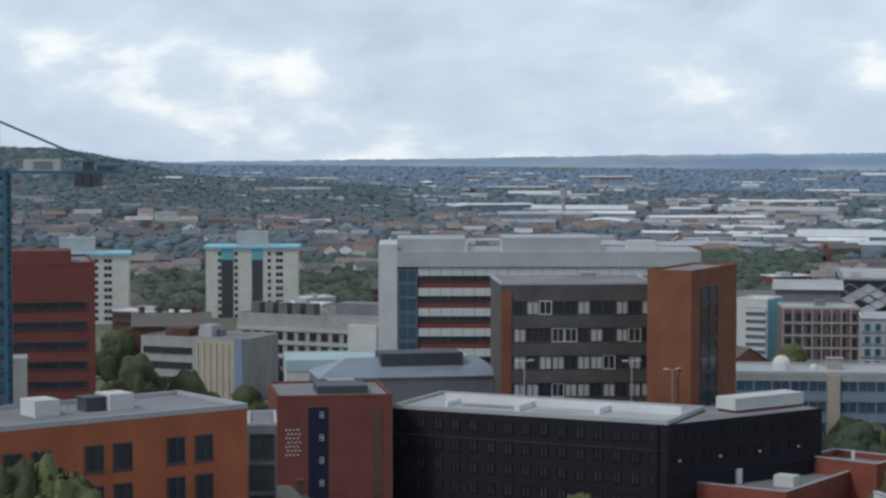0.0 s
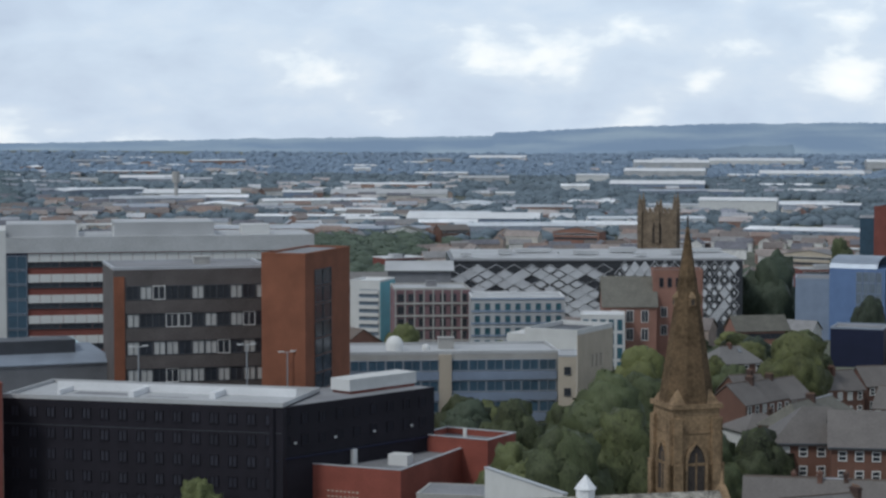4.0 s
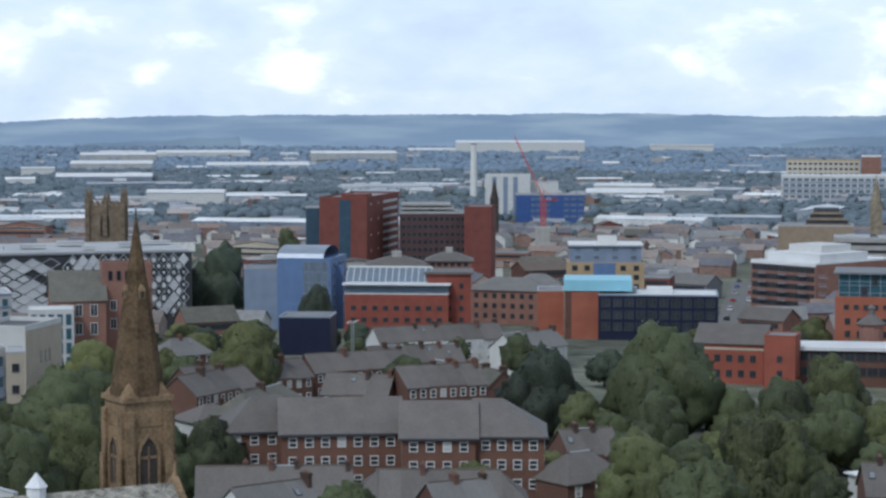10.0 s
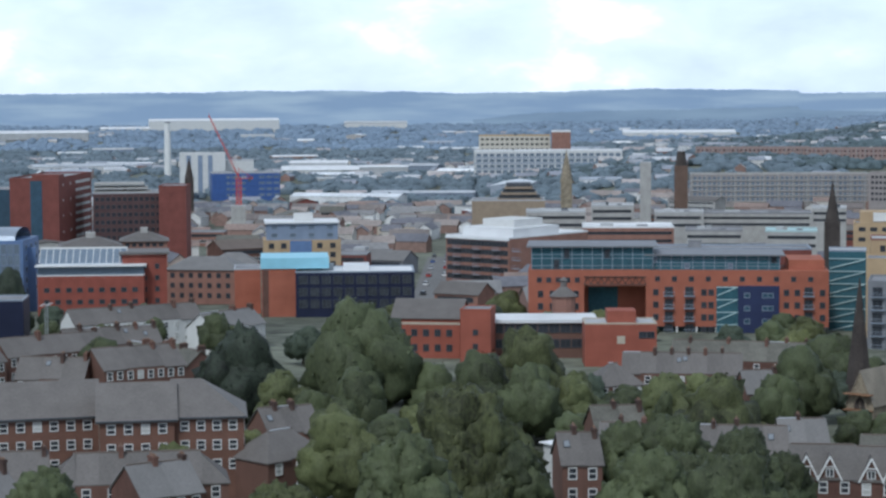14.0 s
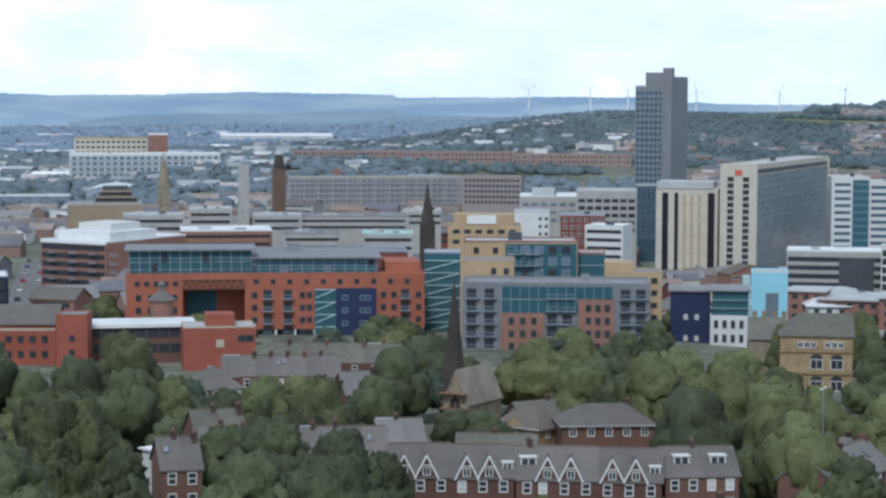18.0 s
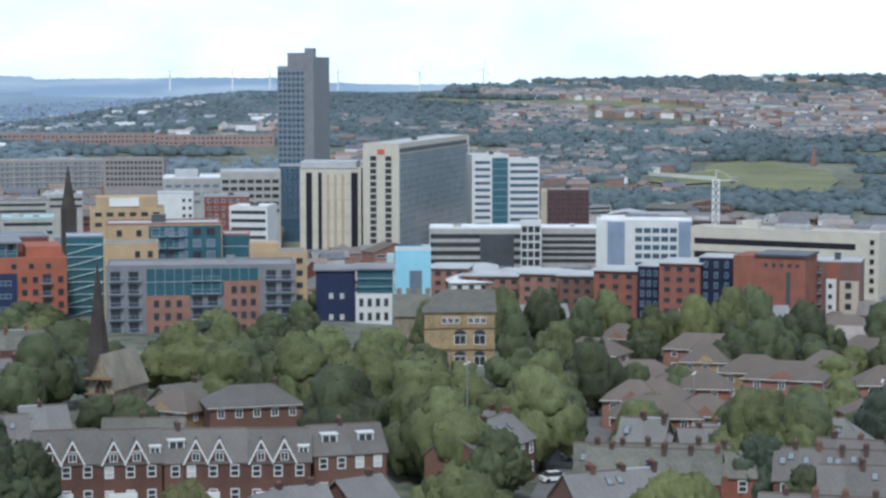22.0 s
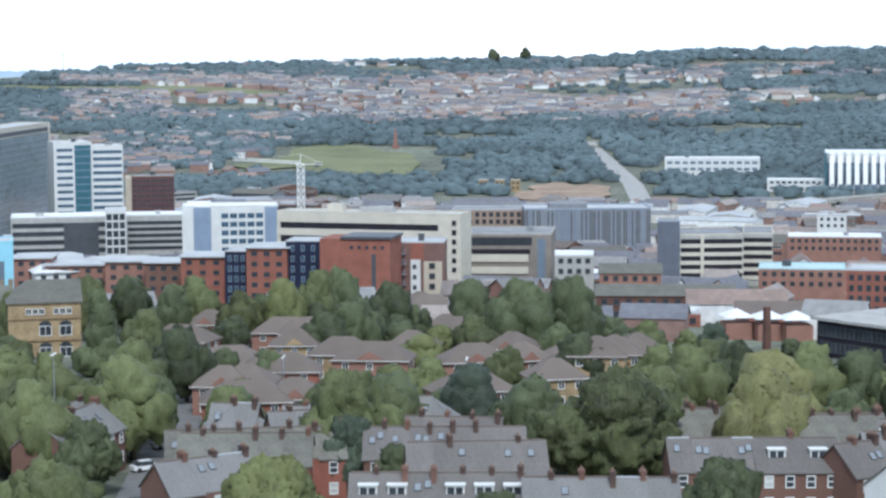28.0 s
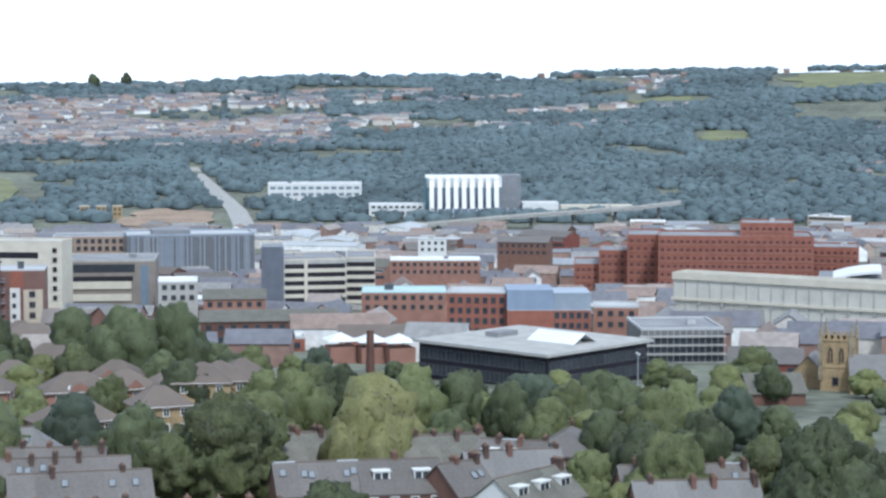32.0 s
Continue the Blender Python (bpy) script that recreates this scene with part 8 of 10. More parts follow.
b.grid("R", 0.5, d - 0.5, 1.0, 3.2, 9, 3, d / 9 - 0.25, 2.2, "dark")
b.box("plant_room", w * 0.2, d * 0.4, h + 0.6, w * 0.3, d * 0.6, h + 1.6, ROOFG)
b = Bld("scaffolded_block", "grey building wrapped in scaffold decks", "building", (466.1, 60.6, -73.7, 18.8, 22.0, -5.0))
w, h = b.w, b.h
b.solid(CONC_DK)
b.flat(ROOFG, 0.6, ROOFL)
for r in range(5):
    b.panel("scaffold_deck", "F", -0.4, w + 0.4, h - 1.5 - 2.0 * r, h - 1.2 - 2.0 * r, CONC, 1.5)
    b.panel("netting", "F", 0, w, h - 3.0 - 2.0 * r, h - 1.8 - 2.0 * r, RND.choice((GREY, CONC_DK, DKGREY)), 0.4)
for i in range(14):
    mb = MB()
    mb.beam((w * i / 13, -1.4, 0), (w * i / 13, -1.4, h + 0.5), 0.12)
    part("scaffold_pole", mb, STEEL, b.e)
b = Bld("apartment_block", "orange brick flats with square windows", "building", (547.3, 124.1, -82.1, 16.5, 16.0, -6.2))
b.solid(BRICK_RR)
b.flat(ROOFL, 0.4, ROOFL)
b.grid("F", 0.4, b.w - 0.4, 1.0, 2.8, 7, 5, 1.3, 1.7, "dark")
b = Bld("apartment_block", "grey and orange flats with a grey metal top", "building", (545.6, 107.0, -76.1, 22.5, 16.0, -10.3))
b.solid(BRICK_RR)
b.box("upper_storey", 0, 0, b.h, b.w * 0.55, b.d, b.h + 5.5, BLUEGREY, "blue-grey metal upper storeys")
b.box("upper_storey", b.w * 0.55, 1, b.h, b.w, b.d, b.h + 4.6, STEELB)
b.grid("F", b.w * 0.55, b.w - 0.3, 0.5, 2.8, 5, 4, 1.3, 1.7, "dark")
b.flat(ROOFG, 0.2)
# three little stone lodges in a row at the foot of the hill
for x_, y_ in ((1373.8, 576.8), (1378.3, 566.0), (1382.6, 555.5)):
    b = Bld("stone_lodge", "small pale yellow stone lodge with a flat cornice", "building", (x_, y_, -67.0, 6.6, 6.0, gz(x_, y_) + 8.4), None, "stone lodges")
    b.solid(STONE_YL)
    b.box("cornice", -0.4, -0.4, b.h, b.w + 0.4, b.d + 0.4, b.h + 0.5, BEIGE)
    for r in range(2):
        b.put("window", window_mesh(1.2, 1.8, "hole"), "F", 1.0, b.h - 3.0 - 3.2 * r)
        b.put("window", window_mesh(1.2, 1.8, "hole"), "F", 4.2, b.h - 3.0 - 3.2 * r)
# brick works, sheds and low roofs in the middle
for bx, m_, rf, p_ in (((508.9, 180.7, -70.4, 35.9, 14.0, -11.1), BRICK_DK, SLATE_MS, 1), ((462.0, 130.3, -75.3, 17.7, 16.0, -8.3), BRICK_RR, TILE_BR, 1), ((474.5, 157.8, -68.5, 15.0, 12.0, -10.9), BRICK_RR, ROOFL, 0), ((543.3, 172.5, -73.3, 18.6, 14.0, -13.6), BRICK_DK, ROOFW, 0), ((584.6, 206.6, -71.4, 18.4, 14.0, -13.7), BRICK_PK, SLATE_MS, 1), ((598.7, 226.1, -69.8, 12.0, 14.0, -10.4), CONC, ROOFW, 0), ((872.0, 222.9, -76.9, 39.2, 18.0, -27.2), BRICK_PK, ROOFW, 0), ((964.1, 194.0, -87.3, 24.2, 18.0, -25.6), BRICK_RD, SLATE, 1), ((675.8, 182.6, -76.1, 28.6, 20.0, -20.5), BRICK_PK, AQUA, 0), ((1020.7, 246.1, -76.8, 14.3, 16.0, -29.8), WHITE, ROOFL, 0), ((428.4, 37.5, -86.0, 14.9, 16.0, -6.6), BRICK_MR, SLATE, 1), ((593.1, 91.0, -81.9, 13.0, 14.0, -14.3), BRICK_PK, ROOFL, 0)):
    b = Bld("works_building", "brick works building with a broad low roof", "building", bx)
    b.solid(m_)
    if p_:
        b.pitched(rf, 2.2, wall=m_)
    else:
        b.flat(rf, 0.5, rf)
    b.grid("F", 0.5, b.w - 0.5, 0.8, 3.2, max(3, int(b.w / 3)), 2, 1.5, 1.6, "dark")
mb = MB()
e = thing("works_chimney", "square red brick works chimney", "chimney", *base(422.9, 112.4))
mb.cone(0, 0, 0, 1.0, 9, 0.8, 4)
part("shaft", mb, BRICK_DK, e)
for k in range(3):
    x_, y_ = ((444.1, 127.2), (444.1, 120.0), (443.7, 113.5))[k]
    b = Bld("white_canopy", "small white vaulted canopy roof", "canopy", (x_, y_, -60, 6, 6, gz(x_, y_) + 5), None, "white canopies")
    b.box("wall", 0, 0, 0, 6, 6, b.h - 1.4, BRICK_PK)
    b.pitched(ROOFW, 1.4, 2.8, 2.8, 0.5)

# church on the right with its chapel
b = Bld("church_tower", "honey sandstone church tower with four thin pinnacles", "church", (405.6, 17.9, -97.9, 5.9, 6.0, 1.8))
w, h = b.w, b.h
b.d = w
b.box("wall", 0, 0, 0, w, w, h, STONE_YL)
mb = MB()
for i in range(5):
    for y in (0, w - 0.4):
        mb.box(w * i / 5 + 0.1, y, h, w * (i + 0.6) / 5, y + 0.4, h + 0.8)
mb.box(-0.2, -0.2, h - 0.4, w + 0.2, w + 0.2, h)
mb.box(-0.15, -0.15, h - 5.6, w + 0.15, w + 0.15, h - 5.3)
part("battlement", mb, STONE_YL, b.e)
q = MB()
q.box(-0.35, -0.35, -8, 0.35, 0.35, 0.8)
q.cone(0, 0, 0.8, 0.42, 3.6, 0.04, 6)
me = q.mesh("pinnacle", [STONE_GY])
for x, y in ((0, 0), (w, 0), (0, w), (w, w)):
    link("pinnacle", me, b.e, pose(x, y, h))
for f in (0.32, 0.68):
    b.put("lancet", lancet_mesh(1.0, 3.0, STONE_YL, SOOT), "F", w * f, h - 4.6)
    b.put("lancet", lancet_mesh(1.0, 3.0, STONE_YL, SOOT), "R", w * f, h - 4.6)
b.put("window", window_mesh(1.2, 1.6, "hole"), "F", w * 0.4, h - 9)
b = Bld("church_nave", "stone church nave with a blue-grey slate roof", "church", (399.8, 11.9, -83.6, 18.3, 11.0, -5.2))
b.solid(STONE_YL)
b.pitched(SLATE_LT, 4.0, over=0.2, wall=STONE_YL)
for i in range(4):
    b.put("lancet", lancet_mesh(1.1, 2.6, STONE_YL, SOOT), "F", 3 + 4 * i, b.h - 3.6)
b = Bld("church_aisle", "stone gabled church transept", "church", (410.3, 23.3, -97.1, 5.7, 8.0, -5.4))
b.solid(STONE_YL)
b.pitched(SLATE_LT, 3.2, across=True, wall=STONE_YL)
b = Bld("church_hall", "red brick church hall with tall white windows", "building", (370.9, 28.6, -72.3, 10.1, 10.0, -4.1))
b.solid(BRICK_RD)
b.pitched(SLATE_MS, 2.8, wall=BRICK_RD)
b.grid("F", 0.5, b.w - 0.5, 0.8, 3.6, 5, 2, 0.9, 2.4, "wblind")
house(322.1, 44.0, 0, 8, 7, 4.8, 1.8, DKGREY, SLATE, label="dark timber house with white windows in trees")
b = house(280.9, 46.5, 0, 13, 9, 5.2, 2.4, BRICK_RD, SLATE, label="brick house with a broad hipped slate roof", cols=4)

# brown-roofed estate
for k, (hx, hy) in enumerate(((384.1, 208.2), (364.0, 190.6), (474.9, 231.8), (467.3, 212.0), (303.1, 172.3), (297.8, 160.5), (280.7, 161.0), (323.9, 162.0), (316.4, 152.4), (342.2, 157.0), (385.3, 168.0), (391.9, 161.5), (346.1, 138.8), (393.9, 150.5), (330.1, 120.5), (308.3, 116.4), (320.2, 135.5), (267.7, 149.9), (273.1, 144.5))):
    r_ = -70 + (k * 37) % 40 - 20
    house(hx, hy, r_, 9 + k % 3 * 2, 8, 5.0, 2.6, (BRICK_PK, BRICK_RR, BEIGE, STONE_YL)[k % 4] if k % 2 else BRICK_PK, TILE_BR, porch=k % 2 == 0, label="pink brick estate house with a brown tiled hipped roof", chim=False)
for k, (hx, hy) in enumerate(((232.4, 212.6), (337.2, 202.4), (372.6, 216.8), (301.0, 171.8), (283.6, 158.8), (362.3, 193.9), (337.8, 178.5), (450.1, 201.4), (416.5, 248.5), (373.5, 156.3), (393.6, 158.5), (326.4, 116.4), (387.4, 142.9), (288.8, 122.7), (325.5, 129.0), (324.4, 117.6), (393.1, 159.6), (379.4, 163.7))):
    house(hx, hy, -60 + (k * 53) % 50 - 25, 9 + k % 2 * 3, 8, 5.0, 2.6, BRICK_PK if k % 3 else STONE_YL, TILE_BR, porch=k % 2 == 0, label="brick estate house with a brown tiled roof", chim=False)
for k, (hx, hy) in enumerate(((315.2, 111.7), (318.1, 109.8), (323.0, 107.5))):
    house(hx, hy, -72 + 6 * k, 9, 9, 8.2, 2.6, STONE_YL, TILE_BR, storeys=3, label="yellow brick three-storey flats with balconies and brown roofs", chim=False)

# slate terraces at the foot of the view
GT = "grey slate roofed terraced house with brick stacks"
terrace(238.3, 138.5, 240.2, 132.7, 2, roof=SLATE_LT, label="terraced house with a pale blue-grey roof")
terrace(239.6, 128.5, 242.6, 119.3, 3, roof=SLATE_LT, sky=1.0, label="terraced house with a pale blue-grey roof")
terrace(252.6, 119.5, 255.6, 110.7, 3, roof=SLATE_LT, hip=True)
terrace(236.7, 114.1, 241.2, 98.3, 5, roof=SLATE, label=GT)
terrace(228.3, 111.2, 235.9, 93.1, 7, roof=SLATE, label=GT, sky=0.7)
terrace(220.2, 101.8, 227.8, 87.4, 6, roof=SLATE, label=GT, sky=0.9)
terrace(215.8, 130.1, 222.2, 115.4, 5, roof=SLATE_MS, wall=BRICK_RR, label=GT, sky=0.8)
terrace(200.5, 99.4, 207.7, 82.0, 6, roof=SLATE, label=GT, dorm=0.3)
terrace(205.3, 81.1, 211.6, 65.9, 5, roof=SLATE_LT, label=GT)
terrace(258.3, 81.9, 265.0, 68.4, 5, roof=SLATE, label=GT, sky=0.8)
terrace(259.2, 65.8, 263.9, 55.3, 4, roof=SLATE_MS, label=GT)
terrace(235.5, 74.6, 240.0, 65.4, 4, roof=SLATE, label=GT, sky=0.9)
terrace(240.0, 65.4, 244.1, 56.4, 2, roof=SLATE, label="terraced house with white box dormers and grey slate roof", dorm=1.0, depth=9)
terrace(239.3, 55.3, 244.1, 51.6, 2, roof=SLATE, wall=BRICK_RD, label=GT)
terrace(260.7, 54.6, 259.9, 45.7, 3, roof=SLATE, wall=WHITE, dorm=0.8, label="white rendered house with dormers and a slate roof")
terrace(231.0, 46.7, 242.6, 41.3, 3, roof=SLATE_MS, wall=WHITE, dorm=1.0, label="white terraced house with box dormers and a brown roof")
terrace(249.8, 54.4, 254.7, 43.3, 4, roof=SLATE_LT, wall=BRICK_RD, label=GT)
terrace(243.5, 34.2, 248.7, 19.6, 6, roof=SLATE, label=GT, sky=0.2)
terrace(233.2, 31.1, 238.0, 17.5, 6, roof=SLATE_LT, label=GT, sky=0.2)
terrace(216.8, 132.7, 228.2, 114.2, 7, roof=SLATE_MS, wall=BRICK_RR, label=GT, sky=0.9)
terrace(237.1, 138.8, 241.8, 132.0, 2, roof=SLATE_LT, hip=True)
terrace(234.3, 127.9, 240.3, 120.7, 3, roof=SLATE_LT, label=GT)
terrace(197.8, 122.5, 207.6, 116.3, 3, roof=SLATE_LT, label=GT)
terrace(216.0, 150.6, 233.2, 153.4, 2, roof=SLATE_LT, wall=BRICK_RD)
terrace(257.4, 80.9, 264.8, 67.8, 5, roof=SLATE_MS, label=GT)
terrace(259.5, 65.7, 265.8, 55.4, 4, roof=SLATE, label=GT)
mb = MB()
e = thing("white_marquee", "small white peaked marquee between houses", "tent", *base(255.3, 139.5))
mb.cone(0, 0, 2.2, 2.6, 5.0, 0.05, 4, 0, math.pi / 4)
part("canopy", mb, PAINT, e)
mb = MB()
mb.box(-1.8, -1.8, 0, 1.8, 1.8, 2.2)
part("side_wall", mb, PAINT, e)

# lamp columns
for x_, y_, h_ in ((290.8, 156.0, 3.8), (294.3, 125.7, 4.7), (33.0, 298.2, 18.1), (173.6, 404.3, 7.1), (185.0, 432.1, 3.7), (247.3, 169.8, 9.4), (376.8, 49.5, 1.5), (11.4, 289.8, 20.2), (26.3, 288.8, 20.3)):
    e = thing("lamp_column", "tall galvanised steel lamp column with a twin head", "lamp", x_, y_, gz(x_, y_), 20, "lamp columns")
    h_ = h_ - gz(x_, y_)
    mb = MB()
    mb.cone(0, 0, 0, 0.16, h_, 0.09, 8)
    part("pole", mb, STEEL, e)
    for s_ in (-1, 1):
        mb = MB()
        mb.beam((0, 0, h_), (s_ * 1.0, 0, h_ + 0.15), 0.08)
        mb.box(s_ * 1.0 - 0.4, -0.15, h_ + 0.08, s_ * 1.0 + 0.4, 0.15, h_ + 0.24)
        part("lamp_head", mb, PAINT, e)
# wind turbines, mast and obelisk on the skyline
for x_, y_, z_ in ((3461.1, 3179.7, 49.7), (3553.2, 3076.5, 53.1), (3607.5, 3012.6, 51.0), (3703.2, 2894.1, 49.3), (3813.3, 2747.5, 46.6), (3895.3, 2630.0, 53.7)):
    e = thing("wind_turbine", "white three-bladed wind turbine on the far ridge", "turbine", x_, y_, z_ - 45, -50, "wind turbines")
    mb = MB()
    mb.cone(0, 0, 0, 2.0, 45, 1.2, 10)
    part("tower", mb, PAINT, e)
    for k in range(3):
        a = math.pi / 2 + k * 2 * math.pi / 3 + x_
        mb = MB()
        mb.beam((0, -2, 45), (20 * math.cos(a), -2, 45 + 20 * math.sin(a)), 1.3)
        part("blade", mb, PAINT, e)
e = thing("obelisk", "slender pink stone memorial obelisk on a grass slope", "monument", *base(1781.4, 832.7))
mb = MB()
mb.box(-2.6, -2.6, 0, 2.6, 2.6, 3.5)
mb.cone(0, 0, 3.5, 2.4, 20, 0.5, 4, 0, math.pi / 4)
part("shaft", mb, BRICK_PK, e)
e = thing("radio_mast", "pale concrete communications mast in the valley", "mast", *base(109.6, 1896.8))
mb = MB()
mb.cone(0, 0, 0, 2.0, 32, 1.4, 12)
part("shaft", mb, CONC, e)
mb = MB()
mb.cone(0, 0, 22, 3.4, 32, 3.4, 12)
part("aerial_ring", mb, CONC, e)

# roads
strip("road", [(1310.7, 431.9), (1479.0, 496.2), (1699.4, 593.2), (1929.0, 693.9)], 15, mat("pale_concrete_road", (0.34, 0.33, 0.315), 0.9, var=0.15), "pale road climbing the far hillside")
strip("road_2", [(192.5, 122.2), (222.7, 138.0), (256.8, 155.2), (296.0, 177.2), (335.5, 198.9)], 9, TARMAC, "grey residential street with kerbs")
strip("road_3", [(332.8, 499.3), (423.3, 631.2), (531.2, 787.6)], 12, TARMAC, "city street running away between brick blocks")
strip("road_4", [(1260.4, 318.4), (1305.3, 255.3), (1439.1, 177.7)], 12, TARMAC, "elevated pale road in front of the hall", lift=2.0)


def car(x, y, rot, m, lift=0.17):
    e = thing("car", "parked car with dark windows", "car", x, y, gz(x, y) + lift, rot, "parked cars")
    mb = MB()
    mb.box(-2.1, -0.85, 0.3, 2.1, 0.85, 0.85)
    n = len(mb.v)
    mb.v += [(-1.6, -0.8, 0.85), (1.1, -0.8, 0.85), (1.1, 0.8, 0.85), (-1.6, 0.8, 0.85), (-1.2, -0.68, 1.42), (0.5, -0.68, 1.42), (0.5, 0.68, 1.42), (-1.2, 0.68, 1.42)]
    for q in ((4, 5, 6, 7), (0, 1, 5, 4), (1, 2, 6, 5), (2, 3, 7, 6), (3, 0, 4, 7)):
        mb.f.append(tuple(n + k for k in q))
        mb.m.append(0 if q == (4, 5, 6, 7) else 1)
    part("body", mb, [m, GLASS], e)
    for x0 in (-1.35, 1.35):
        for y0 in (-0.86, 0.74):
            mb = MB()
            mb.cone(0, 0, 0, 0.32, 0.12, 0.32, 10)
            mb.v = [(x0 + a, y0 + c, 0.32 + b_) for a, b_, c in mb.v]
            part("wheel", mb, RUBBER, e)


for k, (x_, y_) in enumerate(((233.2, 145.8), (249.1, 152.4), (211.6, 133.1), (279.3, 109.6), (221.4, 136.3))):
    car(x_, y_, -35, CARS[k % 5])
for k in range(7):
    f = k / 6
    for s_ in (-1, 1):
        x0, y0, x1, y1 = 332.8, 499.3, 531.2, 787.6
        x_, y_ = x0 + (x1 - x0) * f + s_ * 3.6, y0 + (y1 - y0) * f
        car(x_, y_, 50, CARS[(k * 3 + s_) % 5])

# ---- long sheds in the valley ----
def shed(x, y, rot, w, d, h, roof):
    """A long industrial shed with a low roof, a pale fascia and a strip of doors and windows."""
    z = gz(x, y) - 0.5
    b = Bld("industrial_shed", "long pale metal industrial shed in the wooded valley", "shed", (x, y, rot, w, d, z + h + 0.5), z, "valley sheds")
    wall = (WHITE, ROOFL, BLUEGREY)[int(abs(x)) % 3]
    b.solid(wall)
    b.pitched(roof, min(4.0, d * 0.09), over=0.6, wall=wall)
    b.panel("door_strip", "F", w * 0.06, w * 0.92, 0.5, min(3.2, b.h * 0.5), GREY, 0.12)


shed(82, 1943, -7, 89, 36, 10.4, ROOFW)
shed(111, 1817, -1, 34, 14, 5.0, ROOFW)
shed(12, 2685, -5, 44, 17, 5.1, ROOFL)
shed(86, 2724, 0, 81, 32, 5.9, ROOFW)
shed(223, 2053, -11, 30, 14, 8.8, ROOFW)
shed(284, 2297, -12, 37, 15, 5.0, ROOFW)
shed(282, 2137, -12, 120, 48, 5.0, ROOFL)
shed(177, 1831, -6, 32, 14, 5.0, ROOFL)
shed(219, 2922, -4, 36, 14, 5.0, ROOFW)
shed(74, 3859, -5, 40, 16, 6.2, ROOFW)
shed(140, 3867, -5, 41, 16, 5.2, ROOFW)
shed(320, 3320, -6, 29, 14, 5.4, ROOFL)
shed(221, 2028, -11, 28, 14, 9.3, ROOFW)
shed(529, 2714, -13, 67, 27, 8.2, ROOFL)
shed(462, 2161, -10, 20, 14, 6.4, ROOFW)
shed(781, 3898, -16, 107, 43, 6.4, ROOFW)
shed(607, 3609, -5, 40, 16, 5.8, ROOFW)
shed(681, 2680, -20, 43, 17, 13.0, ROOFW)
shed(952, 3352, -13, 124, 50, 13.0, ROOFW)
shed(1134, 3511, -16, 163, 60, 10.7, ROOFW)
shed(817, 2933, -21, 117, 47, 11.3, ROOFW)
shed(686, 2529, -19, 118, 47, 6.2, ROOFW)
shed(228, 1705, -9, 51, 21, 6.0, ROOFW)
shed(213, 1530, -13, 39, 15, 7.8, ROOFW)
shed(263, 1553, -15, 100, 40, 7.1, ROOFW)
shed(561, 1768, -24, 68, 27, 12.7, ROOFW)
shed(1029, 2945, -17, 152, 60, 6.7, ROOFW)
shed(692, 2146, -17, 37, 15, 8.5, ROOFL)
shed(827, 2269, -19, 59, 24, 5.0, ROOFW)
shed(1351, 3326, -18, 147, 59, 13.0, ROOFW)
shed(1686, 3655, -22, 95, 38, 7.6, ROOFW)
shed(1767, 3611, -24, 248, 60, 22.0, ROOFW)
shed(2160, 3544, -33, 125, 50, 13.0, ROOFL)
shed(1131, 2589, -29, 38, 15, 5.3, ROOFW)
shed(1208, 2647, -28, 55, 22, 7.0, ROOFL)
shed(1737, 3193, -27, 58, 23, 6.7, ROOFL)
shed(1128, 1959, -26, 63, 25, 7.8, BEIGE)
shed(1038, 1826, -34, 100, 40, 6.7, ROOFW)
shed(1641, 2547, -29, 40, 16, 5.5, ROOFW)
shed(1060, 1847, -35, 59, 24, 13.0, ROOFW)
shed(1093, 1764, -30, 48, 19, 10.1, ROOFW)
shed(2190, 2704, -38, 186, 60, 10.0, ROOFW)
shed(978, 1652, -26, 30, 14, 5.0, ROOFL)

# ---- trees ----
tree(-29.6, 155.1, 28.2, 6.4, 0)
tree(-32.2, 154.5, 27.7, 5.1, 0)
tree(-28.1, 157.3, 26.9, 4.3, 1)
tree(-74.5, 473.2, 13.5, 5.2, 1)
tree(-59.2, 407.6, 13.1, 5.0, 1)
tree(-57.6, 365.3, 11.1, 4.3, 4)
tree(-42.4, 350.6, 13.7, 5.3, 1)
tree(-34.1, 364.0, 9.7, 3.7, 1)
tree(-37.8, 464.2, 6.6, 2.5, 3)
tree(-20.8, 530.4, 9.4, 3.6, 0)
tree(60.6, 308.0, 12.2, 4.7, 1)
tree(67.2, 317.6, 10.3, 4.0, 0)
tree(78.0, 464.7, 11.6, 4.5, 0)
tree(60.4, 306.5, 12.1, 4.7, 3)
tree(65.6, 298.7, 12.9, 5.0, 1)
tree(80.8, 302.1, 16.5, 6.4, 1)
tree(93.0, 322.9, 14.2, 5.5, 1)
tree(63.2, 254.4, 14.8, 5.7, 1)
tree(71.6, 260.7, 16.2, 6.2, 0)
tree(58.4, 264.2, 11.4, 4.4, 0)
tree(78.7, 320.6, 9.3, 3.6, 1)
tree(109.0, 380.2, 13.9, 5.4, 2)
tree(134.6, 413.7, 8.4, 3.2, 2)
tree(134.3, 365.3, 17.8, 6.9, 2)
tree(91.3, 263.5, 12.8, 4.9, 1)
tree(102.4, 274.8, 8.3, 3.2, 1)
tree(17.8, 260.2, 7.4, 2.8, 0)
tree(144.3, 324.4, 6.9, 2.6, 2)
tree(102.2, 239.1, 7.3, 2.8, 0)
tree(132.4, 259.6, 7.2, 2.8, 0)
tree(58.7, 253.9, 11.0, 4.2, 0)
tree(102.6, 472.8, 6.8, 2.6, 0)
tree(159.1, 294.0, 17.7, 6.8, 3)
tree(174.8, 282.3, 22.2, 8.6, 1)
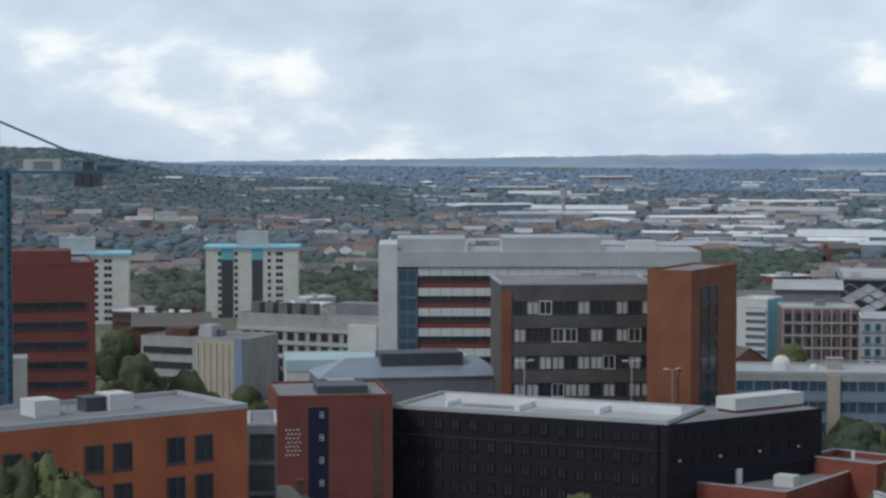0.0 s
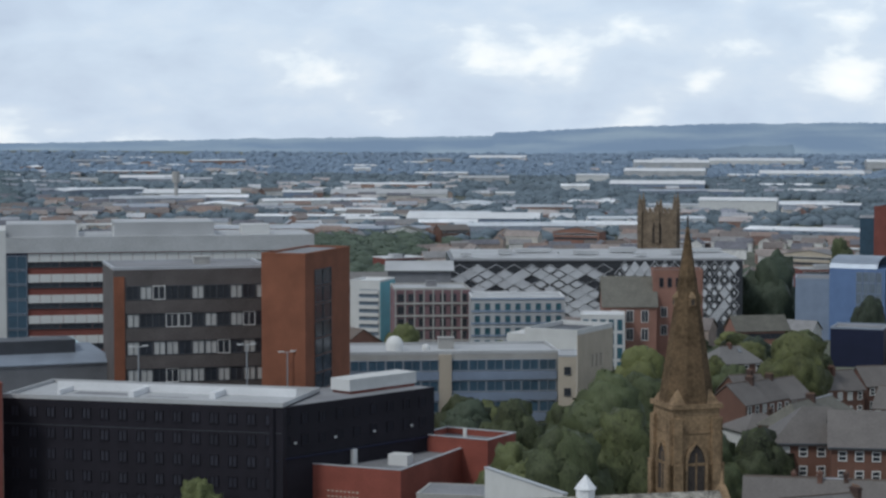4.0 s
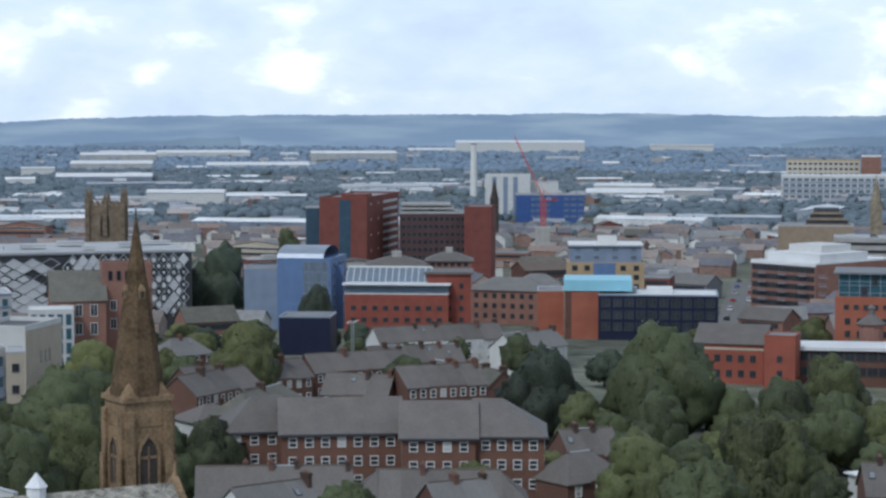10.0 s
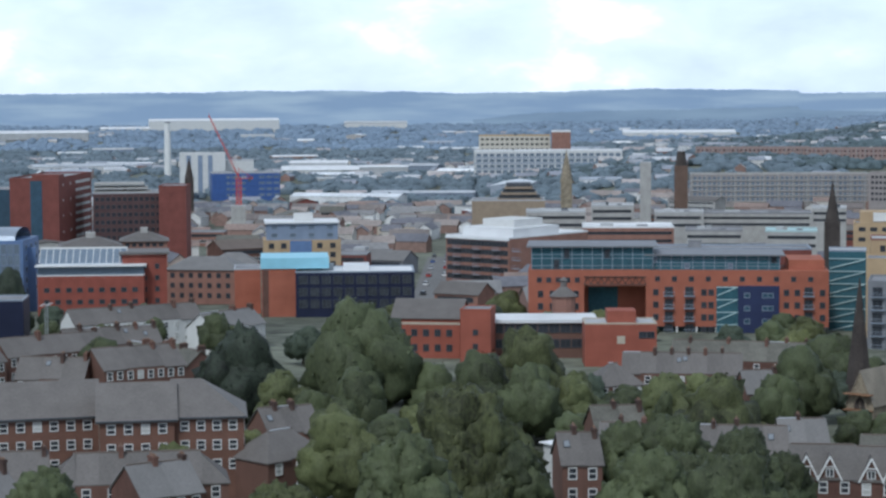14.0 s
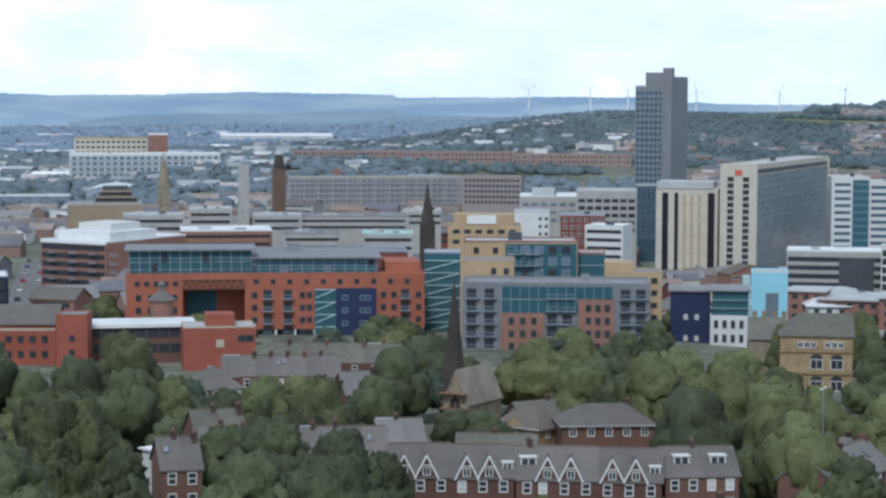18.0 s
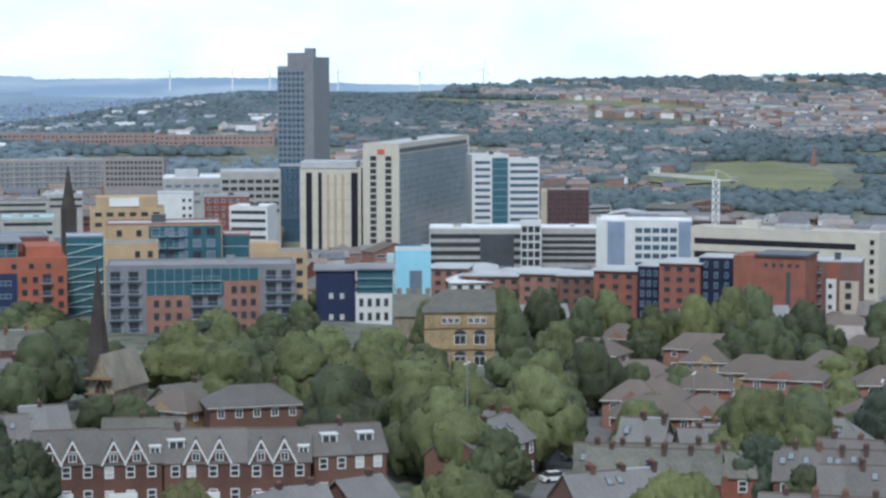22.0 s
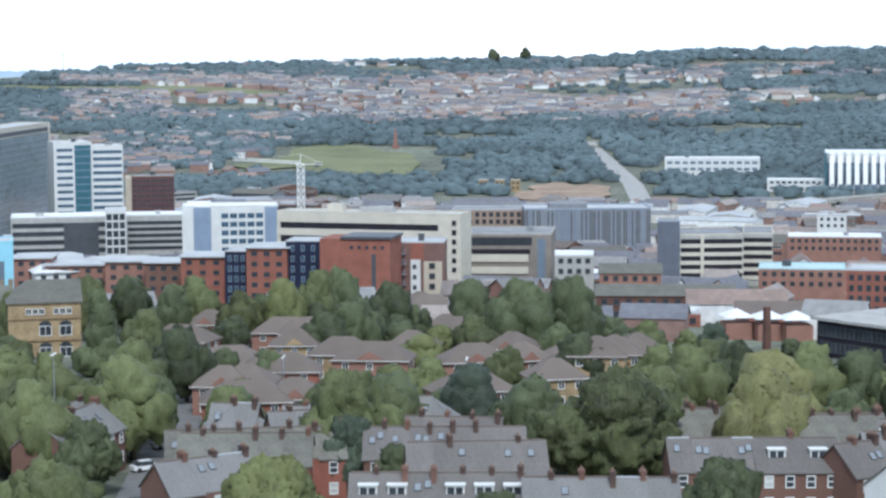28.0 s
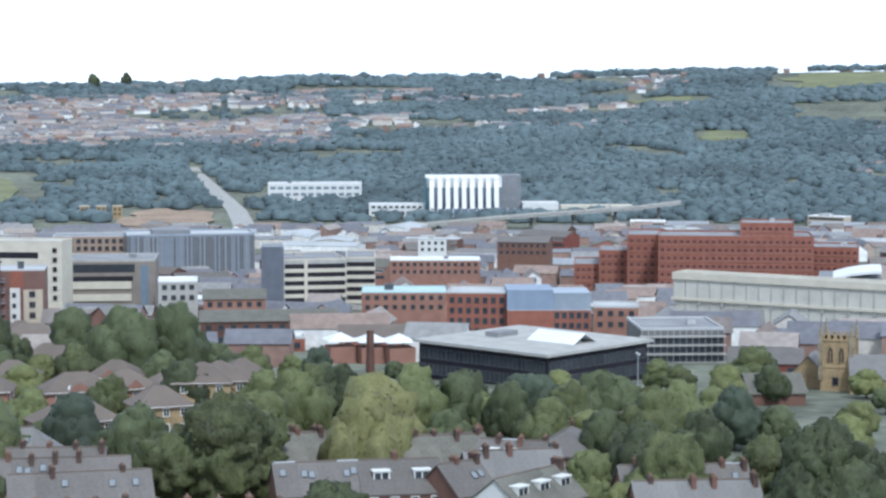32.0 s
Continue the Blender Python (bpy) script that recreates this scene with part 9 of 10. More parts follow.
tree(156.7, 275.8, 12.3, 4.7, 0)
tree(162.7, 264.9, 13.1, 5.1, 1)
tree(136.9, 225.0, 13.9, 5.4, 0)
tree(116.3, 179.8, 16.6, 6.4, 1)
tree(137.1, 197.7, 18.7, 7.2, 0)
tree(184.1, 261.9, 14.7, 5.6, 1)
tree(203.8, 276.5, 16.9, 6.5, 0)
tree(202.2, 260.8, 10.5, 4.0, 0)
tree(90.8, 212.8, 11.4, 4.4, 1)
tree(120.2, 240.6, 8.5, 3.3, 0)
tree(187.5, 255.6, 13.4, 5.2, 1)
tree(157.9, 269.3, 9.9, 3.8, 1)
tree(184.0, 274.9, 11.7, 4.5, 1)
tree(106.5, 188.6, 12.2, 4.7, 0)
tree(139.5, 193.2, 12.6, 4.8, 1)
tree(85.8, 262.6, 12.7, 4.9, 1)
tree(141.7, 171.2, 14.9, 5.7, 1)
tree(140.2, 156.0, 17.0, 6.5, 1)
tree(191.4, 216.4, 15.3, 5.9, 0)
tree(240.5, 249.3, 13.4, 5.2, 1)
tree(272.2, 274.6, 11.5, 5.8, 1)
tree(263.3, 241.0, 13.2, 7.7, 2)
tree(299.1, 261.0, 11.2, 4.3, 0)
tree(258.1, 218.1, 13.1, 5.0, 1)
tree(198.8, 234.9, 13.0, 5.0, 0)
tree(197.1, 256.2, 10.3, 3.9, 0)
tree(203.3, 223.6, 9.6, 3.7, 4)
tree(259.6, 228.9, 7.3, 2.8, 2)
tree(271.4, 263.6, 8.3, 4.6, 1)
tree(226.3, 240.9, 10.5, 4.0, 1)
tree(196.8, 245.9, 7.8, 3.0, 1)
tree(196.6, 264.4, 10.5, 4.0, 0)
tree(158.5, 223.1, 10.6, 4.1, 0)
tree(162.5, 200.6, 12.6, 5.2, 1)
tree(165.2, 193.6, 14.1, 5.9, 1)
tree(165.4, 183.7, 13.7, 5.7, 1)
tree(170.5, 181.3, 10.5, 4.4, 1)
tree(150.5, 172.7, 13.7, 6.2, 1)
tree(275.2, 88.2, 12.2, 4.7, 0)
tree(308.6, 66.5, 12.2, 4.7, 1)
tree(306.1, 59.8, 11.0, 4.2, 1)
tree(286.3, 50.3, 11.3, 4.3, 0)
tree(299.0, 37.5, 11.7, 4.5, 0)
tree(279.2, 40.4, 10.9, 4.2, 1)
tree(244.5, 197.7, 16.6, 6.4, 0)
tree(256.4, 192.7, 15.8, 6.1, 0)
tree(238.6, 171.4, 15.5, 6.0, 0)
tree(225.2, 175.1, 15.1, 5.8, 1)
tree(240.4, 152.5, 15.1, 5.8, 0)
tree(245.9, 213.4, 13.8, 5.3, 0)
tree(245.9, 206.6, 12.5, 4.8, 1)
tree(220.1, 153.5, 14.2, 5.5, 0)
tree(249.0, 122.3, 11.7, 4.5, 0)
tree(248.2, 116.2, 11.6, 4.5, 0)
tree(253.7, 217.2, 12.9, 5.0, 1)
tree(249.7, 197.8, 16.8, 6.5, 0)
tree(277.4, 206.5, 13.4, 5.2, 0)
tree(235.2, 184.2, 11.6, 4.5, 0)
tree(260.7, 186.4, 13.6, 5.2, 2)
tree(331.7, 207.8, 11.0, 4.2, 0)
tree(266.5, 169.4, 13.4, 5.1, 0)
tree(287.5, 172.0, 13.0, 5.0, 1)
tree(392.4, 236.4, 11.3, 4.3, 1)
tree(224.3, 161.3, 12.7, 4.9, 0)
tree(262.4, 180.1, 11.2, 4.3, 0)
tree(350.4, 283.8, 9.5, 3.7, 1)
tree(505.3, 331.1, 10.7, 4.1, 1)
tree(462.5, 291.5, 9.7, 3.7, 1)
tree(244.6, 162.1, 10.3, 4.0, 0)
tree(243.8, 138.7, 10.9, 4.2, 0)
tree(232.5, 116.3, 15.6, 6.0, 0)
tree(374.9, 182.9, 11.8, 4.5, 1)
tree(385.1, 199.3, 9.2, 3.5, 1)
tree(400.0, 219.4, 9.6, 3.7, 1)
tree(231.8, 115.9, 10.0, 3.9, 3)
tree(171.3, 119.6, 15.5, 5.9, 0)
tree(169.7, 154.5, 9.7, 3.7, 4)
tree(235.5, 176.3, 9.3, 3.6, 1)
tree(215.9, 143.9, 10.1, 3.9, 1)
tree(257.4, 210.9, 9.4, 3.6, 0)
tree(258.1, 197.7, 10.3, 4.0, 0)
tree(235.3, 161.5, 9.1, 3.5, 1)
tree(254.9, 158.2, 9.5, 3.7, 1)
tree(247.8, 209.8, 6.9, 2.6, 1)
tree(174.1, 94.0, 16.0, 6.2, 2)
tree(228.2, 113.6, 10.8, 4.1, 3)
tree(225.6, 105.5, 7.9, 3.0, 1)
tree(204.8, 58.9, 12.8, 4.9, 1)
tree(217.2, 93.7, 5.8, 2.2, 2)
tree(364.3, 144.5, 16.6, 6.4, 1)
tree(376.1, 138.7, 17.0, 6.5, 1)
tree(390.1, 164.6, 14.9, 5.7, 1)
tree(352.3, 173.0, 12.5, 4.8, 1)
tree(392.3, 179.6, 9.1, 3.5, 1)
tree(353.2, 155.8, 8.2, 3.1, 2)
tree(252.5, 118.1, 12.8, 4.9, 1)
tree(251.8, 99.0, 13.3, 5.1, 1)
tree(313.3, 113.6, 11.7, 4.5, 1)
tree(295.9, 89.6, 13.1, 5.0, 0)
tree(332.5, 95.9, 9.8, 3.8, 1)
tree(267.5, 70.3, 16.6, 6.4, 4)
tree(341.6, 174.7, 10.8, 4.2, 1)
tree(388.2, 205.3, 12.4, 4.8, 0)
tree(273.5, 116.2, 11.5, 4.4, 3)
tree(296.9, 162.3, 8.3, 3.2, 1)
tree(351.6, 132.8, 9.3, 3.6, 1)
tree(314.1, 127.5, 8.4, 3.2, 0)
tree(290.7, 131.1, 9.0, 3.5, 0)
tree(253.8, 128.1, 12.0, 4.6, 0)
tree(235.2, 111.5, 11.0, 4.2, 0)
tree(193.2, 79.6, 10.3, 4.0, 1)
tree(293.6, 169.0, 8.4, 3.2, 1)
tree(305.4, 73.7, 13.3, 5.1, 0)
tree(308.4, 63.3, 8.9, 3.4, 0)
tree(317.8, 58.5, 11.4, 4.4, 3)
tree(308.0, 51.5, 11.0, 4.2, 0)
tree(320.1, 48.2, 11.4, 4.4, 1)
tree(241.7, 28.3, 13.7, 5.3, 0)
tree(305.0, 33.3, 11.9, 4.6, 0)
tree(314.9, 26.7, 10.0, 3.9, 3)
tree(249.4, 39.2, 9.8, 3.8, 0)
tree(236.5, 32.2, 8.4, 3.2, 2)
tree(259.0, 18.7, 11.9, 4.6, 0)
tree(235.4, 9.8, 16.6, 6.4, 1)
tree(249.4, 5.1, 11.4, 4.4, 1)
tree(389.0, -2.5, 11.0, 4.6, 0)
tree(372.9, 24.6, 7.9, 3.0, 1)
tree(271.6, 35.6, 10.6, 4.1, 1)
tree(285.7, 64.8, 9.3, 3.6, 1)
tree(330.4, 97.1, 9.7, 3.7, 0)
tree(296.5, 90.6, 12.0, 4.6, 0)
tree(258.1, 69.0, 15.8, 5.6, 4)
tree(323.8, 91.3, 10.7, 4.1, 1)
tree(293.4, 75.0, 9.6, 3.7, 1)
tree(322.2, 45.8, 10.3, 4.0, 1)
tree(287.6, 29.0, 10.2, 3.9, 1)
tree(253.2, 13.2, 9.8, 3.8, 1)
tree(357.6, 31.3, 8.9, 3.4, 2)
tree(273.9, 66.1, 7.0, 2.7, 0)
tree(313.6, 101.5, 10.5, 4.0, 0)
tree(245.4, 85.2, 17.3, 8.2, 0)
# undergrowth between the larger trees
tree(157.9, 249.2, 8.0, 4.4, 1)
tree(173.0, 263.3, 7.0, 4.2, 0)
tree(171.5, 287.7, 7.0, 4.0, 0)
tree(186.3, 241.5, 7.0, 4.0, 1)
tree(192.1, 256.0, 7.0, 3.8, 1)
tree(166.3, 273.4, 7.0, 4.0, 0)
tree(230.6, 263.3, 8.0, 4.0, 0)
tree(214.0, 264.2, 7.0, 3.8, 1)
tree(226.1, 165.2, 8.0, 4.0, 1)
tree(370.8, 246.1, 14.6, 4.6, 0)
tree(380.2, 240.7, 13.8, 4.6, 1)
tree(367.5, 223.3, 12.8, 4.6, 1)
tree(379.2, 223.2, 14.3, 4.6, 0)
tree(379.0, 203.2, 15.1, 4.6, 2)
tree(391.1, 201.6, 15.9, 4.6, 0)
tree(406.7, 204.0, 15.9, 4.6, 1)
tree(388.9, 183.4, 14.1, 4.6, 1)
tree(342.4, 243.3, 12.8, 4.6, 0)
tree(370.1, 208.9, 12.6, 4.6, 2)
tree(211.2, 595.3, 24.9, 8.9, 3)
tree(210.7, 516.5, 15.9, 4.7, 3)
tree(191.6, 227.7, 10.9, 3.0, 1, True)
tree(311.8, 204.3, 15.4, 4.8, 1, True)
tree(303.2, 770.1, 24.8, 9.5, 1, True)
tree(356.9, 161.5, 10.2, 3.2, 1, True)
rs = np.random.RandomState(11)
count = 0
# garden and street trees between the houses
for a0, a1, d0, d1, n in ((12, 40, 270, 520, 40), (40, 58, 265, 480, 28), (58, 91, 265, 420, 60), (-12, 12, 330, 700, 18), (12, 56, 410, 530, 28)):
    for i in range(n * 3):
        az, d = radians(rs.uniform(a0, a1)), math.sqrt(rs.uniform(d0 * d0, d1 * d1))
        x, y = d * math.sin(az), d * math.cos(az)
        r = rs.uniform(2.4, 4.6)
        hh = r * rs.uniform(1.8, 2.4)
        deg, top = math.degrees(az), (gz(x, y) + hh - EYE.z) / d
        if free(x, y, r * 0.5) and not any(a0_ < deg < a1_ and far > d and top > low for a0_, a1_, far, low in SIGHT):
            tree(x, y, hh, r, int(rs.choice((0, 0, 1, 1, 1, 2, 3))))
            count += 1
            n -= 1
            if n <= 0:
                break

# ---- city filler: plain low blocks between the landmarks ----
WALLS = (BRICK_PK, BRICK_RD, BRICK_RD, CONC, WHITE, BEIGE, BRICK_MR, GREY, BRICK_DK)
ROOFS = (ROOFL, ROOFG, ROOFG, SLATE, SLATE, SLATE_MS, ROOFW, TILE_BR, SLATE_LT)
rs = np.random.RandomState(21)
made = 0
for i in range(6000):
    az, d = rs.uniform(-13, 91), rs.uniform(470, 1450)
    if d > 900 and az < 9:
        continue
    x, y = d * math.sin(radians(az)), d * math.cos(radians(az))
    w, dp, h = rs.uniform(14, 34), rs.uniform(10, 18), rs.uniform(6.0, 11.5)
    if d > 1100:
        h *= 0.8
    if d < 650:
        w, dp, h = w * 0.6, dp * 0.75, h * 0.75
    top = (gz(x, y) + h + 2.0 - EYE.z) / d
    half = math.degrees(w * 0.6 / d)
    if any(a0 < az + half and a1 > az - half and far > d - 10 and top > low for a0, a1, far, low in SIGHT):
        continue
    if not free(x, y, max(w, dp) * 0.55):
        continue
    rot = -az + rs.uniform(-35, 35)
    c, s = math.cos(radians(rot)), math.sin(radians(rot))
    px, py = x - c * w / 2 + s * dp / 2, y - s * w / 2 - c * dp / 2
    z = gz(x, y) - 0.6
    wall, roof = WALLS[rs.randint(len(WALLS))], ROOFS[rs.randint(len(ROOFS))]
    if d < 620 and wall in (WHITE, CONC, BEIGE):
        wall = BRICK_PK
    if az < 14 and rs.rand() < 0.5:
        wall, roof = (CONC, WHITE, BEIGE)[rs.randint(3)], (ROOFW, ROOFL)[rs.randint(2)]
    b = Bld("city_building", "low city building of " + wall.name.replace("_", " ") + " under a " + roof.name.replace("_", " "), "building", (px, py, rot, w, dp, z + h), z)
    b.solid(wall)
    if roof in (SLATE, SLATE_MS, TILE_BR, SLATE_LT):
        b.pitched(roof, rs.uniform(2.2, 3.6), 0, 0, 0.4, rs.rand() < 0.25, wall)
    else:
        b.flat(roof, 0.5, roof)
        if rs.rand() < 0.5:
            b.box("plant_room", w * 0.3, dp * 0.3, h, w * 0.55, dp * 0.7, h + 1.8, ROOFL)
    rows = 2
    for r in range(rows):
        b.put("ribbon_window", window_mesh(round(w - 2), 1.4, "ribbon" if rs.rand() < 0.6 else "wribbon"), "F", 1, h - 2.2 - 2.9 * r)
    made += 1
    if made >= 145:
        break

# fields on the hills
EARTH = mat("bare_earth", (0.30, 0.22, 0.16), 0.95, var=0.25, scale=0.05, fine=0.5)
for x, y, ry, rx, rot in ((1622.0, 798.0, 200, 62, -64), (1551.7, 830.6, 60, 40, -62), (2340.1, 215.1, 95, 26, -84), (2880.0, 339.7, 60, 50, -83), (2274.1, 1418.0, 60, 190, -62), (3198.9, 82.0, 150, 120, -88), (1387.1, 516.0, 80, 34, -70)):
    mb = MB()
    n, rings = 24, 6
    c, s = math.cos(radians(rot)), math.sin(radians(rot))
    for k in range(rings + 1):
        for i in range(n):
            a = 2 * math.pi * i / n
            q = (k / rings) * (1 + 0.55 * noise.noise((math.cos(a) * 1.9, math.sin(a) * 1.9, x * 0.01)))
            u, v_ = rx * q * math.cos(a), ry * q * math.sin(a)
            px, py = x + u * c - v_ * s, y + u * s + v_ * c
            mb.v.append((px, py, gz(px, py) + 1.2))
    for k in range(rings):
        for i in range(n):
            j = (i + 1) % n
            mb.f.append((k * n + i, (k + 1) * n + i, (k + 1) * n + j, k * n + j))
            mb.m.append(0)
    nk, nl = (4, 2) if rx > ry else (2, max(2, round(2 * ry / rx)))
    for k in range(-nk, nk + 1):
        for l_ in range(-nl, nl + 1):
            u, v_ = rx * 0.84 * k / nk, ry * 0.84 * l_ / nl
            TAKEN.append((x + u * c - v_ * s, y + u * s + v_ * c, min(rx, ry) * 0.4))
    bare = ry == 80
    tagged(new("field", mb.mesh("field", [EARTH if bare else MEADOW])), "bare brown earth bank beside the road" if bare else "pale green grass field on the hillside", "field", kind="structure")

# ---- far country: woods, houses and sheds too many to count ----
ICO = np.array([(0, 0, 1), (0.894, 0, 0.447), (0.276, 0.851, 0.447), (-0.724, 0.526, 0.447), (-0.724, -0.526, 0.447), (0.276, -0.851, 0.447), (0.724, 0.526, -0.447), (-0.276, 0.851, -0.447), (-0.894, 0, -0.447), (-0.276, -0.851, -0.447), (0.724, -0.526, -0.447), (0, 0, -1)])
TRI = np.array([(0, 1, 2), (0, 2, 3), (0, 3, 4), (0, 4, 5), (0, 5, 1), (1, 6, 2), (2, 7, 3), (3, 8, 4), (4, 9, 5), (5, 10, 1), (6, 7, 2), (7, 8, 3), (8, 9, 4), (9, 10, 5), (10, 6, 1)])


def far_mesh(name, v, f, m, label, cat):
    me = bpy.data.meshes.new(name)
    me.vertices.add(len(v))
    me.vertices.foreach_set("co", np.ascontiguousarray(v, dtype=np.float32).ravel())
    k = f.shape[1]
    me.loops.add(f.size)
    me.loops.foreach_set("vertex_index", f.ravel().astype(np.int32))
    me.polygons.add(len(f))
    me.polygons.foreach_set("loop_start", np.arange(0, f.size, k, dtype=np.int32))
    me.update(calc_edges=True)
    me.validate()
    me.materials.append(m)
    me.polygons.foreach_set("use_smooth", np.ones(len(f), bool))
    return tagged(new(name, me), label, cat, kind="stuff")


def polar(rs, n, a0, a1, d0, d1):
    az, d = np.radians(rs.uniform(a0, a1, n)), np.sqrt(rs.uniform(d0 ** 2, d1 ** 2, n))
    return d * np.sin(az), d * np.cos(az)


def patch(x, y, scale, seed):
    """Smooth ups and downs over the land, for clumps and clearings."""
    return np.array([noise.noise((a * scale + seed, b * scale, seed * 1.7)) for a, b in zip(x, y)])


def woods(name, regions, label, seed, m, q=7):
    rs = np.random.RandomState(seed)
    P = []
    for a0, a1, d0, d1, n, thr, r0, r1 in regions:
        x, y = polar(rs, n, a0, a1, d0, d1)
        keep = patch(x, y, 0.006, seed) > thr
        x, y = x[keep], y[keep]
        P.append(np.stack([x, y, rs.uniform(r0, r1, len(x))], -1))
    P = np.concatenate(P)
    if TAKEN:
        T = np.array([t for t in TAKEN if t[2] > 3])
        ok = np.ones(len(P), bool)
        for t in T:
            ok &= (P[:, 0] - t[0]) ** 2 + (P[:, 1] - t[1]) ** 2 > (t[2] + 3) ** 2
        P = P[ok]
    n = len(P)
    z = ground(P[:, 0], P[:, 1])
    jit = rs.uniform(0.72, 1.15, (n, 12, 3))
    v = ICO[None] * jit * P[:, 2][:, None, None] * np.array((1.45, 1.45, 0.78))
    v = v + np.stack([P[:, 0], P[:, 1], z + P[:, 2] * 0.45], -1)[:, None]
    f = TRI[None] + 12 * np.arange(n)[:, None, None]
    # loose leaf sprays, facing outwards, break the outline of every crown
    u = rs.normal(size=(n, q, 3))
    u /= np.linalg.norm(u, axis=2)[..., None]
    u[..., 2] = np.abs(u[..., 2])
    c = u * P[:, 2][:, None, None] * (1.4, 1.4, 0.78) * rs.uniform(0.85, 1.10, (n, q, 1)) + np.stack([P[:, 0], P[:, 1], z + P[:, 2] * 0.45], -1)[:, None]
    face = u + rs.normal(size=(n, q, 3)) * 0.3
    e1 = np.cross(face, rs.normal(size=(n, q, 3)))
    e1 /= np.linalg.norm(e1, axis=2)[..., None]
    e2 = np.cross(face, e1)
    s = P[:, 2][:, None, None] * (0.24 if q < 10 else 0.15)
    tv = np.stack([c - (e1 + e2) * s * 0.7, c + (e1 - e2) * s * 0.7, c + e2 * s], 2).reshape(-1, 3)
    off = n * 12
    tf = np.arange(n * q * 3).reshape(-1, 3) + off
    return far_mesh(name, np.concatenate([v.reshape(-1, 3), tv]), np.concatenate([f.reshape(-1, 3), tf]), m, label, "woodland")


# aerial haze painted into the leaf tint as a lifted blue-grey
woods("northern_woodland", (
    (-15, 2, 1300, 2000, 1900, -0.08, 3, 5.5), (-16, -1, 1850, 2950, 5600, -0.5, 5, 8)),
    "blue-grey hazed woodland over the northern hillside", 4, mat("northern_hazed_leaf", (0.114, 0.150, 0.164), 0.9, var=0.22, scale=0.008, fine=0.1, island=0.25))
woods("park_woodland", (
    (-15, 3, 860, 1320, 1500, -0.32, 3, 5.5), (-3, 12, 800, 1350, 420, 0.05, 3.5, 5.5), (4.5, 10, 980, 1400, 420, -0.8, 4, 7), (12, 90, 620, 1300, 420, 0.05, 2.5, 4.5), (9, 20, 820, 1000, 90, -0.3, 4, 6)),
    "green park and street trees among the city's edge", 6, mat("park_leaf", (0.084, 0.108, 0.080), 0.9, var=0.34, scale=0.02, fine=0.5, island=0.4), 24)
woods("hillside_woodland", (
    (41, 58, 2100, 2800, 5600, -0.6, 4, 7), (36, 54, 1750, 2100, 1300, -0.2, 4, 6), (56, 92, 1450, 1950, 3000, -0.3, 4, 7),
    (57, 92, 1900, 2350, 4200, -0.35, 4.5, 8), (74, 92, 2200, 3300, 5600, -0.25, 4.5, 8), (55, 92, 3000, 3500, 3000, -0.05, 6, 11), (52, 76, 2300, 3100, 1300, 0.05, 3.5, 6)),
    "dense woodland over the hillsides, tinted blue-green with haze", 4, WOODS)
# distance haze goes into this leaf colour as blue and lightness
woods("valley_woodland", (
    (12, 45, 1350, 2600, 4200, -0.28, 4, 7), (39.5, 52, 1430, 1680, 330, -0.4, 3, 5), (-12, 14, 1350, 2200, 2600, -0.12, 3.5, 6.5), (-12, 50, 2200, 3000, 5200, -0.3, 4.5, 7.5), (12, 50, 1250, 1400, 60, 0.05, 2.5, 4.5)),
    "close woods across the valley, tinted blue with haze", 6, mat("valley_hazed_leaf", (0.158, 0.200, 0.232), 0.9, var=0.24, scale=0.008, fine=0.1, island=0.28))
# the furthest leaf colour holds the most painted haze, palest and bluest
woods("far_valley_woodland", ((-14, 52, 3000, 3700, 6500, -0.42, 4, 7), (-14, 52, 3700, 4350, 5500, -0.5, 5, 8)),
    "hazy blue-grey woods at the valley's far end", 7, mat("far_valley_hazed_leaf", (0.198, 0.258, 0.335), 0.95, var=0.2, scale=0.008, fine=0.1, island=0.28))


